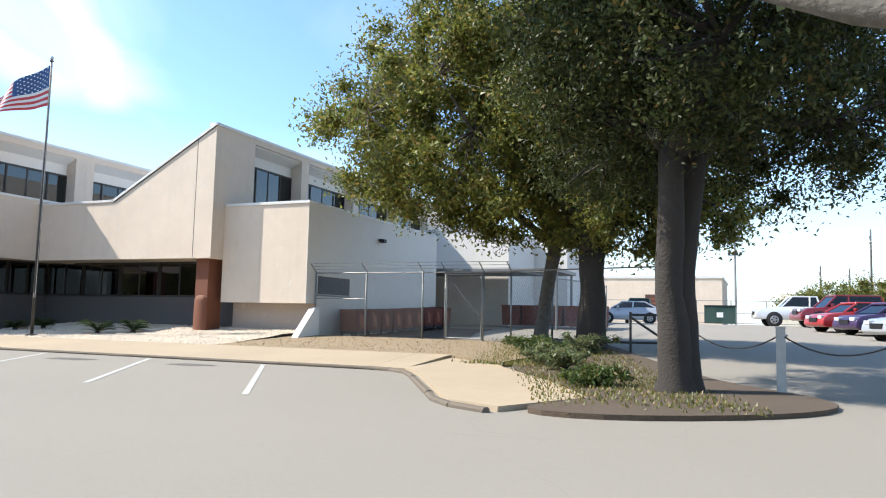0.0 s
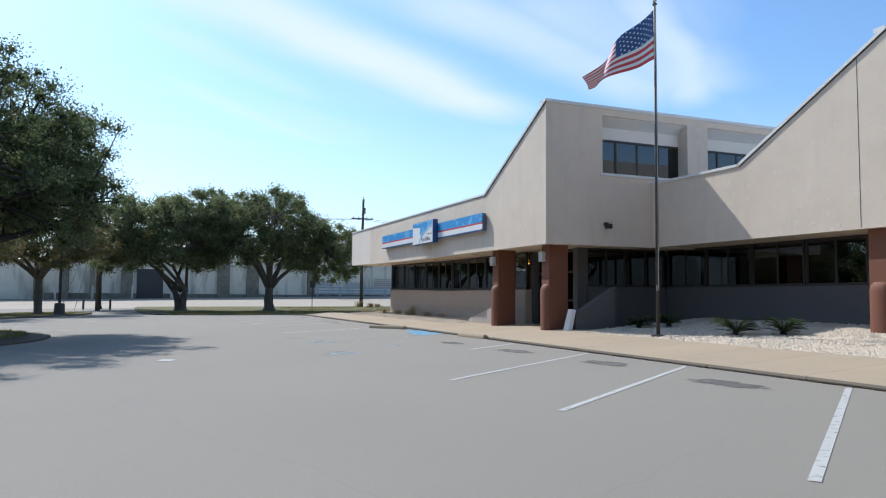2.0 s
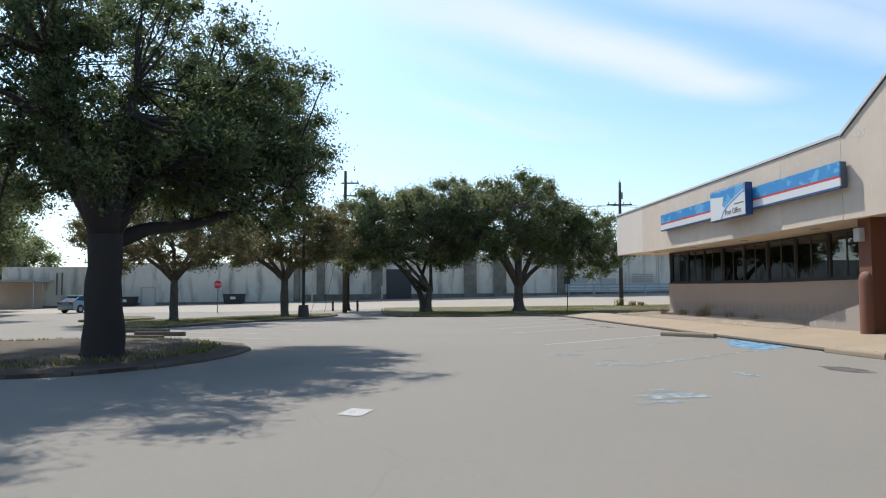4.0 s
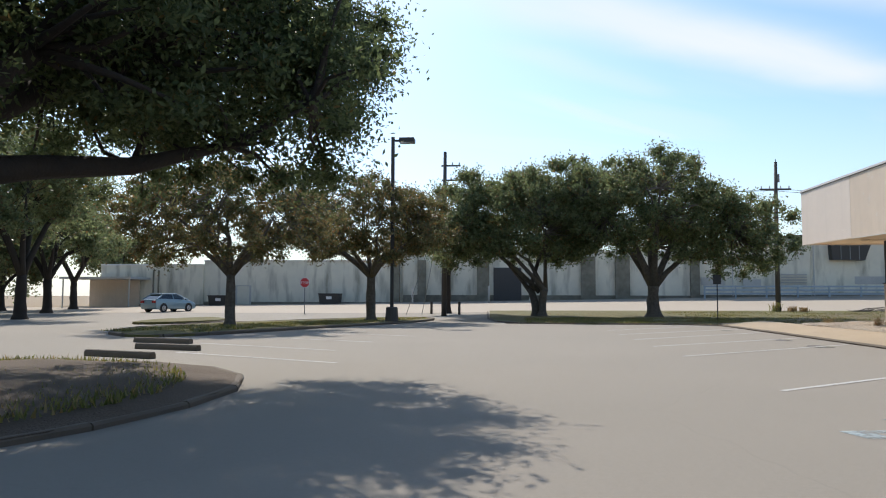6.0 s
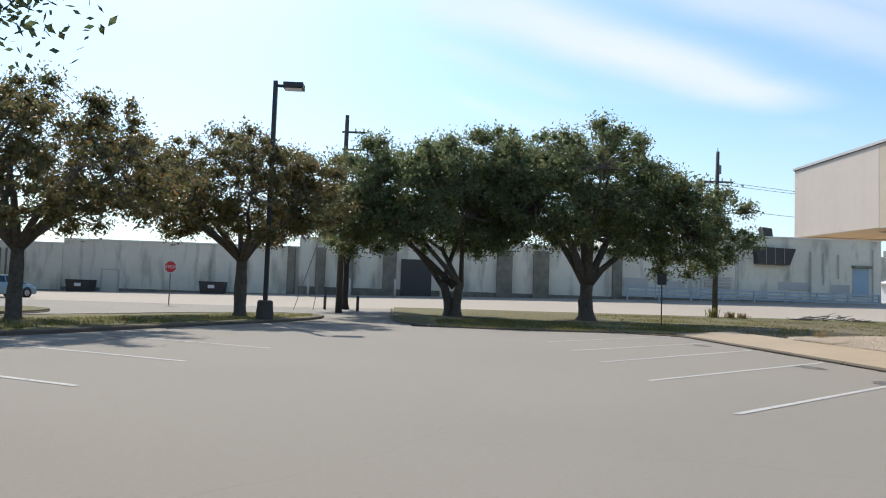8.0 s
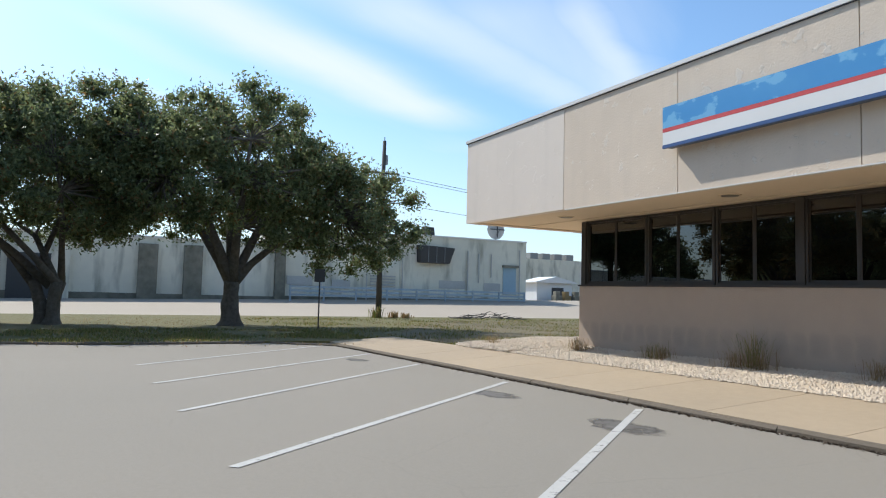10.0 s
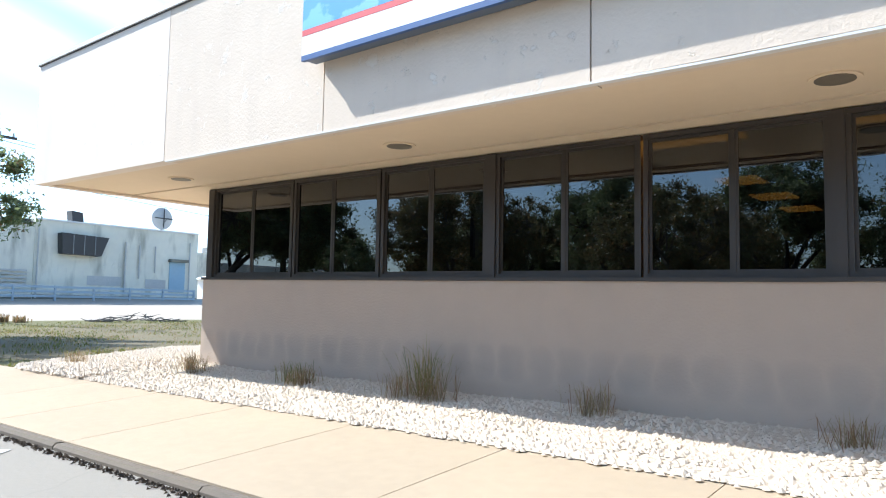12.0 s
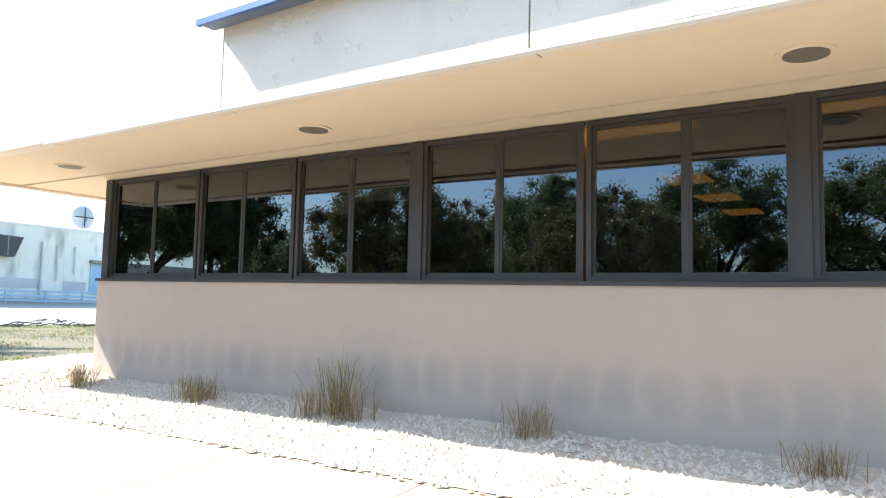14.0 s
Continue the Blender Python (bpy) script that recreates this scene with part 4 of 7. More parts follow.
for ob in [c for c in PO.children if c not in built_before and c.type == 'MESH']:
    for piece in [ob, *ob.children]:
        settle(piece, ob.matrix_basis.translation)
wpart("roof", boxes((-53.15, -33, FRONT + 0.5, 45, 5.2, 5.36)), M_COPING, PO, "flat pale roof")
wpart("coping", boxes((-53.44, -32.95, FRONT - 0.04, FRONT + 0.3, 5.55, 5.62), (-53.44, -53.1, FRONT + 0.3, 45, 5.55, 5.62)), M_COPING, PO, "pale metal roof edging")
# black strip drawn as the shadow line below the coping
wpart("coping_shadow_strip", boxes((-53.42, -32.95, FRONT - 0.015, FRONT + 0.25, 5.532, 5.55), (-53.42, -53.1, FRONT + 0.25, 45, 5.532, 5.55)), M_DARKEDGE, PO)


def sawtooth(x_low, x_high, z_low, z_top, y0, back, bot, left_flat, bays, label):
    """A tower with a raked front, its side glazed in deep recessed bays."""
    bm = bmesh.new()
    prism(bm, [(left_flat, bot), (x_high, bot), (x_high, z_top), (x_low, z_low), (left_flat, z_low)], "y", y0, y0 + 0.25)
    wpart("tower_front", bm, M_STUCCO, PO, label)
    slope = Vector((x_high - x_low, 0, z_top - z_low)).normalized()
    up = Vector((-slope.z, 0, slope.x))
    bm = bmesh.new()
    a, b = Vector((x_low, 0, z_low)), Vector((x_high + 0.04, 0, z_top))
    prism(bm, [(a.x, a.z), (b.x, b.z), ((b + up * 0.09).x, (b + up * 0.09).z), ((a + up * 0.09).x, (a + up * 0.09).z)], "y", y0 - 0.05, y0 + 0.34)
    wpart("coping", bm, M_COPING, PO)
    # the raked coping gets the same painted shadow line
    bm = bmesh.new()
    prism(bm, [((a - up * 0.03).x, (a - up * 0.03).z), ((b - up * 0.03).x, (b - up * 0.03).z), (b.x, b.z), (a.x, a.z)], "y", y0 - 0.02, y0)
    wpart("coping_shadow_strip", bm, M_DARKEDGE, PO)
    bm = bmesh.new()
    prism(bm, [(x_low, z_low - 0.3), (x_high - 0.1, z_top - 0.3), (x_high - 0.1, z_top - 0.1), (x_low, z_low - 0.1)], "y", y0 + 0.25, back)
    wpart("roof", bm, M_COPING, PO, "raked roof slab")
    w0, w1 = bays[0][2], bays[0][3]
    wpart("side_wall", boxes((x_high - 0.3, x_high, y0 + 0.25, bays[0][0], bot, z_top - 0.02), (x_high - 0.3, x_high, bays[0][0], back, bot, w0), (x_high - 0.3, x_high, bays[0][0], back, w1, z_top - 0.02)), M_STUCCO, PO, "tan stucco side wall of the tower")
    wpart("coping", boxes((x_high - 0.34, x_high + 0.05, y0 - 0.03, back, z_top - 0.02, z_top + 0.09)), M_COPING, PO)
    rx = x_high - 0.55
    # paler than the tower: bounced light is put into the recess colour
    wpart("recess_wall", boxes((rx - 0.2, rx, bays[0][0] - 0.3, back, w1 - 0.74, w1 + 0.1), (rx, x_high - 0.3, bays[0][0] - 0.3, back, w1, w1 + 0.1), (rx, x_high - 0.3, bays[0][0] - 0.3, back, w0 - 0.15, w0 - 0.05)), M_STUCCO_WHITE, PO)
    wpart("ledge", boxes((x_high - 0.36, x_high + 0.06, bays[0][0] - 0.1, back, w0 - 0.07, w0 + 0.02)), M_COPING, PO)
    for i, (a, b, c, d) in enumerate(bays):
        nxt = bays[i + 1][0] if i + 1 < len(bays) else back
        wpart("pier", boxes((rx, x_high, b, nxt, w0, w1)), M_STUCCO, PO)
        if i == 0:
            wpart("pier", boxes((rx, x_high - 0.3, a - 0.3, a, w0, w1)), M_STUCCO, PO)
        n = 4
        window(pose(rx + 0.02, a, w0, 0, 0, 90), b - a, w1 - 0.74 - w0, [(b - a) * k / n for k in range(1, n)], PO, "dark ribbon window deep in a bay")
    wpart("attic_back", boxes((rx - 2.3, rx - 2.2, bays[0][0], back, w0 - 0.1, w1)), M_ROOM, PO)


T1 = [(19.35, 23.2, 5.87, 8.0), (24.18, 28.1, 5.87, 8.0), (29.0, 33.0, 5.87, 8.0), (33.9, 37.9, 5.87, 8.0), (38.8, 42.8, 5.87, 8.0)]
sawtooth(-32.93, -28.0, 5.52, 8.27, FRONT, 45, 3.26, -32.96, T1, "raked tan stucco tower front over the entrance")
T2 = [(23.85, 27.2, 5.62, 8.1), (27.75, 31.85, 5.62, 8.1), (32.4, 36.5, 5.62, 8.1), (37, 41, 5.62, 8.1)]
sawtooth(-23.7, -18.65, 5.58, 8.33, 21.5, 45, 3.26, -27.99, T2, "raked tan stucco tower front with a long parapet")
wpart("coping", boxes((-28.0, -23.68, 21.45, 21.84, 5.58, 5.67)), M_COPING, PO)
wpart("panel_joint", boxes((-19.52, -19.505, 21.494, 21.52, 3.3, 7.85)), M_DARKEDGE, PO)
wpart("roof", boxes((-27.98, -18.9, 21.75, 45, 5.2, 5.36)), M_COPING, PO, "flat pale roof")
# undersides and recessed ground storey
wpart("soffit", boxes((-32.9, -28.02, FRONT + 0.25, 22, 3.3, 3.36), (-32.0, -18.7, 21.75, 24.2, 3.3, 3.36)), M_SOFFIT, PO, "shaded soffit over the porch")
wpart("wall", boxes((-29.9, -29.6, 19.7, 23.4, 0.1, SILL), (-29.9, -18.4, 23.4, 23.7, 0.1, SILL)), M_GREYSHADE, PO, "shaded low wall under dark windows")
for a in (19.75, 21.6):
    window(pose(-29.66, a, SILL, 0, 0, 90), 1.8, 3.3 - SILL, [0.9], PO, "dark tinted ribbon window")
for i in range(5):
    window(pose(-29.6 + 2.2 * i, 23.46, SILL), 2.16, 3.3 - SILL, [1.08], PO, "dark tinted ribbon window")
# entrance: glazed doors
# dark grey jambs stand in for the deep shade round the doors
wpart("wall", boxes((-33.3, -33.0, 19.3, 19.9, 0.1, 3.3), (-29.9, -29.6, 19.3, 19.75, 0.1, 3.3)), M_GREYSHADE, PO)
for i in range(3):
    dx = -32.95 + 1.02 * i
    fr = boxes((dx, dx + 0.06, 19.55, 19.62, 0.3, 3.3), (dx + 0.94, dx + 1.0, 19.55, 19.62, 0.3, 3.3), (dx + 0.06, dx + 0.94, 19.553, 19.617, 0.3, 0.5), (dx + 0.06, dx + 0.94, 19.553, 19.617, 2.35, 2.45), (dx + 0.06, dx + 0.94, 19.553, 19.617, 3.2, 3.3), (dx + 0.06, dx + 0.94, 19.553, 19.617, 1.25, 1.33))
    d = wpart("entrance_door", fr, M_FRAME, PO, "dark glazed entrance door")
    for z0, z1 in ((0.5, 1.25), (1.33, 2.35), (2.45, 3.2)):
        pn = new("pane", finish("pane", boxes((dx + 0.06, dx + 0.94, 19.58, 19.587, z0, z1)), M_GLASS)); pn.parent = d
    hb = new("handle", finish("handle", tube(bmesh.new(), [(dx + 0.85, 19.5, 0.95), (dx + 0.85, 19.5, 1.5)], 0.018, 8), M_CHROME)); hb.parent = d


def column(x0, x1, y0, y1, z0, z1, label):
    """A square pier with a half-round foot before it, its top rounded over."""
    pier = wpart("column", boxes((x0, x1, y0 + 0.17, y1, z0, z1), bevel=0.012), M_BROWN, PO, label)
    cx, r, deep, knee = (x0 + x1) / 2, (x1 - x0) / 2 - 0.004, 0.15, 1.62
    bm = bmesh.new()
    rows = []
    for z, k in [(z0, 1.0), (knee, 1.0)] + [(knee + 0.26 * math.sin(radians(a)), max(0.02, math.cos(radians(a)))) for a in (20, 40, 60, 75, 90)]:
        rows.append([bm.verts.new((cx + r * (0.35 + 0.65 * k) * math.cos(radians(q)), y0 + 0.18 + deep * k * math.sin(radians(q)), z)) for q in range(180, 361, 15)])
    for lo, hi in zip(rows, rows[1:]):
        for i in range(len(lo) - 1):
            bm.faces.new((lo[i], lo[i + 1], hi[i + 1], hi[i]))
    foot = new("rounded_foot", finish("rounded_foot", bm, M_BROWN, True))
    foot.parent = pier
    return pier


for x0, x1, y0, z0 in ((-33.08, -32.55, 17.28, 0.15), (-29.08, -28.55, 17.28, 0.15), (-19.55, -18.95, 21.62, 0.3)):
    c = column(x0, x1, y0, y0 + 0.95, z0, 3.32, "square terracotta brown pier with a rounded foot")
for x0 in (-33.0, -29.0):
    lb = wpart("wall_light", boxes((x0 - 0.05, x0 + 0.21, 17.30, 17.46, 2.68, 3.04), bevel=0.015), M_GREYWHITE, PO, "pale box lamp high on the column")
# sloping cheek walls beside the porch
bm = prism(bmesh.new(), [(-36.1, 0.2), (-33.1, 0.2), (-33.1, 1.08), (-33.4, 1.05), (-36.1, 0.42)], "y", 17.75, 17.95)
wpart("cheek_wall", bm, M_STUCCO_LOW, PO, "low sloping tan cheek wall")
# the shade on this cheek wall is put into its dark colour
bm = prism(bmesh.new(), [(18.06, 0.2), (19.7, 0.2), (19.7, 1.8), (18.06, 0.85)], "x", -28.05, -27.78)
wpart("cheek_wall", bm, M_GREYSHADE, PO, "sloping cheek wall darkened as in shade")
bm = prism(bmesh.new(), [(17.70, 0.2), (17.89, 0.2), (18.05, 0.97), (17.93, 1.0)], "x", -28.07, -27.76)
wpart("cheek_end", bm, M_WHITE, PO, "white sloping end of the cheek wall")
bm = prism(bmesh.new(), [(21.2, 0.2), (22.6, 0.2), (22.6, 1.5), (22.3, 1.45), (21.2, 0.36)], "x", -14.75, -14.5)
wpart("cheek_wall", bm, M_WHITE, PO, "white sloping cheek wall at the corner")
# corner block and rear blocks
wpart("block_wall", boxes((-18.66, -14.85, 22.2, 33.8, 1.63, 5.28)), M_STUCCO, PO, "plain tan block at the corner")
# darker stucco than the block: the overhang's shade is in its colour
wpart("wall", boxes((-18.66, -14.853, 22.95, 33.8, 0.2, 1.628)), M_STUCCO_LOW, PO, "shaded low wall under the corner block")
for bx in ((-14.85, -14.835, 22.2, 22.94, 1.63, 5.28), (-14.85, -14.835, 25.26, 33.8, 0.2, 5.28), (-14.85, -14.835, 22.94, 25.26, 0.2, 1.99), (-14.85, -14.835, 22.94, 25.26, 2.67, 5.28)):
    wpart("side_cladding", boxes(bx), M_STUCCO_WHITE, PO, "pale side wall of the corner block")
wpart("coping", boxes((-18.6, -14.8, 22.15, 22.5, 5.28, 5.38), (-15.15, -14.8, 22.5, 33.85, 5.28, 5.38)), M_COPING, PO)
window(pose(-14.85 + 0.02, 22.95, 2.0, 0, 0, 90), 2.3, 0.66, [1.15], PO, "small dark high window")
# black sheet behind the panes stands in for an unlit room
wpart("window_back", boxes((-14.849, -14.842, 22.96, 25.24, 2.0, 2.66)), M_DARKEDGE, PO)
wpart("window_trim", boxes((-14.848, -14.82, 22.85, 25.35, 1.92, 1.98)), M_STEEL, PO)
for bx in ((-19, -17.0, 33.8, 38, 0.3, 5.2), (-24, -12.35, 38.003, 50, 0.4, 6.15), (-12.347, -10.3, 43, 50, 0.5, 6.15)):
    wpart("block_wall", boxes(bx), M_STUCCO_WHITE, PO, "pale sunlit rear block")
wpart("coping", boxes((-24.05, -12.3, 37.95, 38.3, 6.15, 6.25)), M_COPING, PO)
wpart("dock_canopy", boxes((-17.0, -8.6, 34.4, 37.9, 3.55, 3.72)), M_STEEL, PO, "thin dock canopy")
for px_, py_ in ((-8.8, 34.6), (-8.8, 37.7)):
    wpart("canopy_post", rod((px_, py_, 0.4), (px_, py_, 3.56), 0.06), M_STEEL, PO)
wpart("dock_door", boxes((-17.0, -16.94, 34.8, 37.2, 0.6, 3.1)), M_DARKEDGE, PO, "dark dock doorway")
# interior of the glazed wings
wpart("room_floor", boxes((-50.8, -33.3, 19.35, 28, 0.30, 0.42)), M_ROOMFLOOR, PO)
wpart("room_ceiling", boxes((-50.8, -33.3, 19.45, 28, 3.39, 3.46)), M_ROOM, PO)
wpart("room_wall", boxes((-50.8, -33.3, 28, 28.2, 0.3, 3.45), (-33.4, -33.2, 20, 28, 0.3, 3.36), (-40.0, -39.85, 24.5, 28, 0.42, 3.36)), M_ROOM, PO)
wpart("room_wall", boxes((-33.2, -18.5, 30, 30.2, 0.3, 3.3), (-33.2, -18.5, 23.8, 30, 3.36, 3.45), (-33.2, -18.5, 19.95, 30, 0.2, 0.3), (-18.66, -18.5, 23.7, 30, 0.2, 3.3)), M_ROOM, PO)
LIGHTS = [(-43.35, -42.2, 19.42, 19.96), (-41.17, -39.95, 19.42, 19.96), (-39.0, -37.8, 19.42, 19.96)]
LIGHTS += [(q - 0.3, q + 0.3, r, r + 0.75) for q in (-43.1, -40.4, -37.6) for r in (22.3, 24.1, 25.9)]
for a, b, c, d in LIGHTS:
    troffer = wpart("ceiling_light", boxes((a - 0.03, b + 0.03, c - 0.03, d + 0.03, 3.352, 3.40)), M_SIGNWHITE, PO, "fluorescent ceiling light inside")
    tb = new("diffuser", finish("diffuser", boxes((a, b, c, d, 3.342, 3.3515)), M_TUBE)); tb.parent = troffer
notice = solo("notice", boxes((-41.03, -40.77, 19.205, 19.212, 1.885, 1.975)), M_SIGNWHITE, "small white notice propped inside the window", "notice")
wpart("counter", boxes((-46.5, -40.4, 25.6, 26.3, 0.42, 1.5)), M_ROOMFLOOR, PO)

# ---------------------------------------------------------------- signs and fittings of the post office
def long_sign():
    t = thing("fascia_sign", "long blue and white box sign with thin red stripe", "sign", at=(-39.3, 16.85, 4.1))
    x0, x1 = -45.99, -32.68
    wpart("cabinet", boxes((x0 + 0.01, x1 - 0.01, 16.80, 16.96, 4.10, 4.79)), M_CABINET, t, "dark grey-blue sign cabinet")
    wpart("blue_face", boxes((x0, x1, 16.76, 16.798, 4.428, 4.80)), M_BLUE, t)
    wpart("red_stripe", boxes((x0, x1, 16.758, 16.798, 4.36, 4.425)), M_RED, t)
    wpart("white_face", boxes((x0, x1, 16.76, 16.798, 4.14, 4.357)), M_SIGNWHITE, t)
    wpart("bottom_rail", boxes((x0, x1, 16.755, 16.80, 4.08, 4.137)), M_BLUEDEEP, t)
    for k in range(6):
        bx = x0 + 1.2 + k * 2.35
        wpart("bracket", boxes((bx, bx + 0.1, 16.955, 17.0, 4.2, 4.6)), M_DARKSTEEL, t)
    return t


def logo_sign():
    t = thing("logo_sign", "white square box sign with a blue swoosh above plain lettering", "sign", at=(-38.8, 16.6, 3.92))
    x0, x1, z0, z1, y = -40.16, -37.43, 3.91, 5.0, 16.5
    wpart("cabinet", boxes((x0, x1, y + 0.006, 16.75, z0, z1), bevel=0.02), M_BLUEDEEP, t, "deep blue cabinet")
    wpart("white_face", boxes((x0 + 0.03, x1 - 0.03, y - 0.006, y + 0.004, z0 + 0.03, z1 - 0.03)), M_SIGNWHITE, t)
    n = 12
    top = [(x1 - 0.05, z1 - 0.05), (x0 + 0.05, z1 - 0.05), (x0 + 0.05, z1 - 0.22)]
    curve = [(x0 + 0.9 + (x1 - x0 - 0.95) * i / n, z1 - 0.98 + 0.78 * (i / n) ** 0.55) for i in range(n + 1)]
    wpart("blue_swoosh", prism(bmesh.new(), top + [(x0 + 1.15, z1 - 0.30), (x0 + 1.0, z1 - 0.6)] + curve[2:], "y", y - 0.012, y - 0.0065), M_BLUE, t)
    wpart("swoosh_line", prism(bmesh.new(), [(a, b - 0.05) for a, b in curve] + [(a + 0.03, b - 0.10) for a, b in curve[::-1]], "y", y - 0.012, y - 0.0065), M_BLUE, t)
    cu = bpy.data.curves.new("lettering", 'FONT')
    cu.body, cu.size, cu.extrude = "Post Office", 0.27, 0.003
    tmp = bpy.data.objects.new("tmp", cu)
    scene.collection.objects.link(tmp)
    me = bpy.data.meshes.new_from_object(tmp.evaluated_get(bpy.context.evaluated_depsgraph_get()))
    bpy.data.objects.remove(tmp)
    me.materials.append(M_GREYTEXT)
    ob = new("lettering", me)
    place(ob, pose(x1 - 1.52, y - 0.010, z0 + 0.13, 90, 0, 0), t)
    wpart("small_line", boxes((x1 - 0.8, x1 - 0.12, y - 0.011, y - 0.0065, z0 + 0.42, z0 + 0.46)), M_GREYTEXT, t)


long_sign()
logo_sign()


def flood_light():
    s = thing("flood_light", "small black flood light on the pale side wall", "wall light", at=(-14.8, 27.62, 4.46))
    wpart("bracket", boxes((-14.84, -14.74, 27.56, 27.68, 4.42, 4.54)), M_BLACK, s)
    wpart("housing", boxes((-14.74, -14.52, 27.5, 27.74, 4.36, 4.52), bevel=0.03), M_BLACK, s)
    t = thing("flood_light", "small black flood light on the tower wall", "wall light", at=(-27.95, 19.45, 4.0))
    wpart("bracket", boxes((-28.0, -27.9, 19.38, 19.52, 3.98, 4.1)), M_BLACK, t)
    wpart("housing", boxes((-27.9, -27.7, 19.36, 19.56, 3.86, 4.04), bevel=0.03), M_BLACK, t)
    wpart("lens", boxes((-27.87, -27.73, 19.39, 19.53, 3.845, 3.86)), M_HEADLIGHT, t)


flood_light()

def flagpole():
    bx, by, top = -23.78, 18.35, 10.35
    z0 = bed_east(bx, by) - 0.02
    t = thing("flagpole", "dark bronze flagpole in the gravel bed", "flagpole", at=(bx, by, z0))
    wpart("base_collar", tube(bmesh.new(), [(bx, by, z0), (bx, by, z0 + 0.05), (bx, by, z0 + 0.08)], [0.2, 0.2, 0.09], 16), M_DARKSTEEL, t, smooth=False)
    wpart("pole", tube(bmesh.new(), [(bx, by, z0), (bx, by, 5), (bx, by, top)], [0.058, 0.05, 0.034], 14), M_DARKSTEEL, t, smooth=True)
    wpart("truck", tube(bmesh.new(), [(bx, by, top), (bx, by, top + 0.04), (bx, by, top + 0.05)], [0.07, 0.07, 0.03], 12), M_DARKSTEEL, t)
    bm = bmesh.new()
    bmesh.ops.create_icosphere(bm, subdivisions=2, radius=0.07, matrix=Matrix.Translation((bx, by, top + 0.13)))
    wpart("finial", bm, M_CHROME, t, "metal ball finial", smooth=True)
    wpart("halyard", tube(bmesh.new(), [(bx + 0.1, by - 0.05, 1.7), (bx + 0.13, by - 0.06, 5), (bx + 0.06, by - 0.03, top)], 0.008, 5), M_GREYWHITE, t)
    wpart("cleat", boxes((bx + 0.06, bx + 0.10, by - 0.1, by - 0.02, 1.62, 1.8)), M_STEEL, t)
    # flag, drooping and blown to the west
    f = thing("flag", "striped red, white and blue flag drooping from its pole", "flag", at=(bx, by, 8.6))
    nu, nv, hoist = 28, 13, 1.55
    def fp(u, v, off=0.0):
        ca = radians(26 + 18 * u)
        s = 2.75 * u
        xx = bx - 0.06 - s * math.cos(ca) * 0.93
        zz = 8.68 + hoist * (v - u * (0.40 + 0.75 * v))
        yy = by + 0.16 * math.sin(u * 8.5 + v * 1.6) * min(1, u * 3) - 1.3 * u + off
        return (xx + 0.10 * math.sin(u * 7 + 2 * v) * u, yy, zz)
    bm = bmesh.new()
    g = [[bm.verts.new(fp(i / nu, j / nv)) for j in range(nv + 1)] for i in range(nu + 1)]
    for i in range(nu):
        for j in range(nv):
            fc = bm.faces.new((g[i][j], g[i + 1][j], g[i + 1][j + 1], g[i][j + 1]))
            fc.material_index = 2 if (i < nu * 0.4 and j >= 6) else (0 if j % 2 == 0 else 1)
    wpart("cloth", bm, [M_RED, M_SIGNWHITE, M_BLUEDEEP], f, smooth=True)
    bm = bmesh.new()
    for r in range(9):
        for c in range(6 if r % 2 == 0 else 5):
            u, v = 0.4 * (c + (0.5 if r % 2 == 0 else 1.0)) / 6, (6 + 7 * (r + 0.5) / 9) / 13
            for off in (-0.006, 0.006):
                bm.faces.new([bm.verts.new(fp(u + du, v + dv, off)) for du, dv in ((-0.011, 0), (0, -0.022), (0.011, 0), (0, 0.022))])
    wpart("star_field", bm, M_SIGNWHITE, f, kind="stuff")


flagpole()


# ---------------------------------------------------------------- trees and plants
def leaves_mesh(name, centres, radii, count, size, material, rng, flat=0.75, sides=4):
    """Many small leaves gathered in clumps."""
    c = np.array(centres)
    r = np.array(radii)
    w = r ** 2
    idx = rng.choice(len(c), count, p=w / w.sum())
    d = rng.normal(size=(count, 3))
    d /= np.linalg.norm(d, axis=1)[:, None]
    rad = np.minimum(np.abs(rng.normal(0, 0.62, count)), 1.3)
    p = c[idx] + d * (rad * r[idx])[:, None] * np.array([1, 1, flat])
    a = rng.normal(size=(count, 3)); a /= np.linalg.norm(a, axis=1)[:, None]
    b = np.cross(a, rng.normal(size=(count, 3))); b /= np.linalg.norm(b, axis=1)[:, None]
    s = (size * rng.uniform(0.6, 1.3, count))[:, None]
    v = np.empty((count * sides, 3))
    if sides == 4:
        v[0::4], v[1::4], v[2::4], v[3::4] = p - a * s, p + b * s * 0.45, p + a * s, p - b * s * 0.45
    else:
        v[0::3], v[1::3], v[2::3] = p - a * s * 0.7 - b * s * 0.5, p - a * s * 0.7 + b * s * 0.5, p + a * s
    me = bpy.data.meshes.new(name)
    me.vertices.add(count * sides)
    me.vertices.foreach_set("co", v.ravel().astype(np.float32))
    me.loops.add(count * sides)
    me.loops.foreach_set("vertex_index", np.arange(count * sides, dtype=np.int32))
    me.polygons.add(count)
    me.polygons.foreach_set("loop_start", np.arange(0, count * sides, sides, dtype=np.int32))
    me.polygons.foreach_set("loop_total", np.full(count, sides, dtype=np.int32))
    me.update(calc_edges=True)
    me.validate()
    me.materials.append(material)
    return me


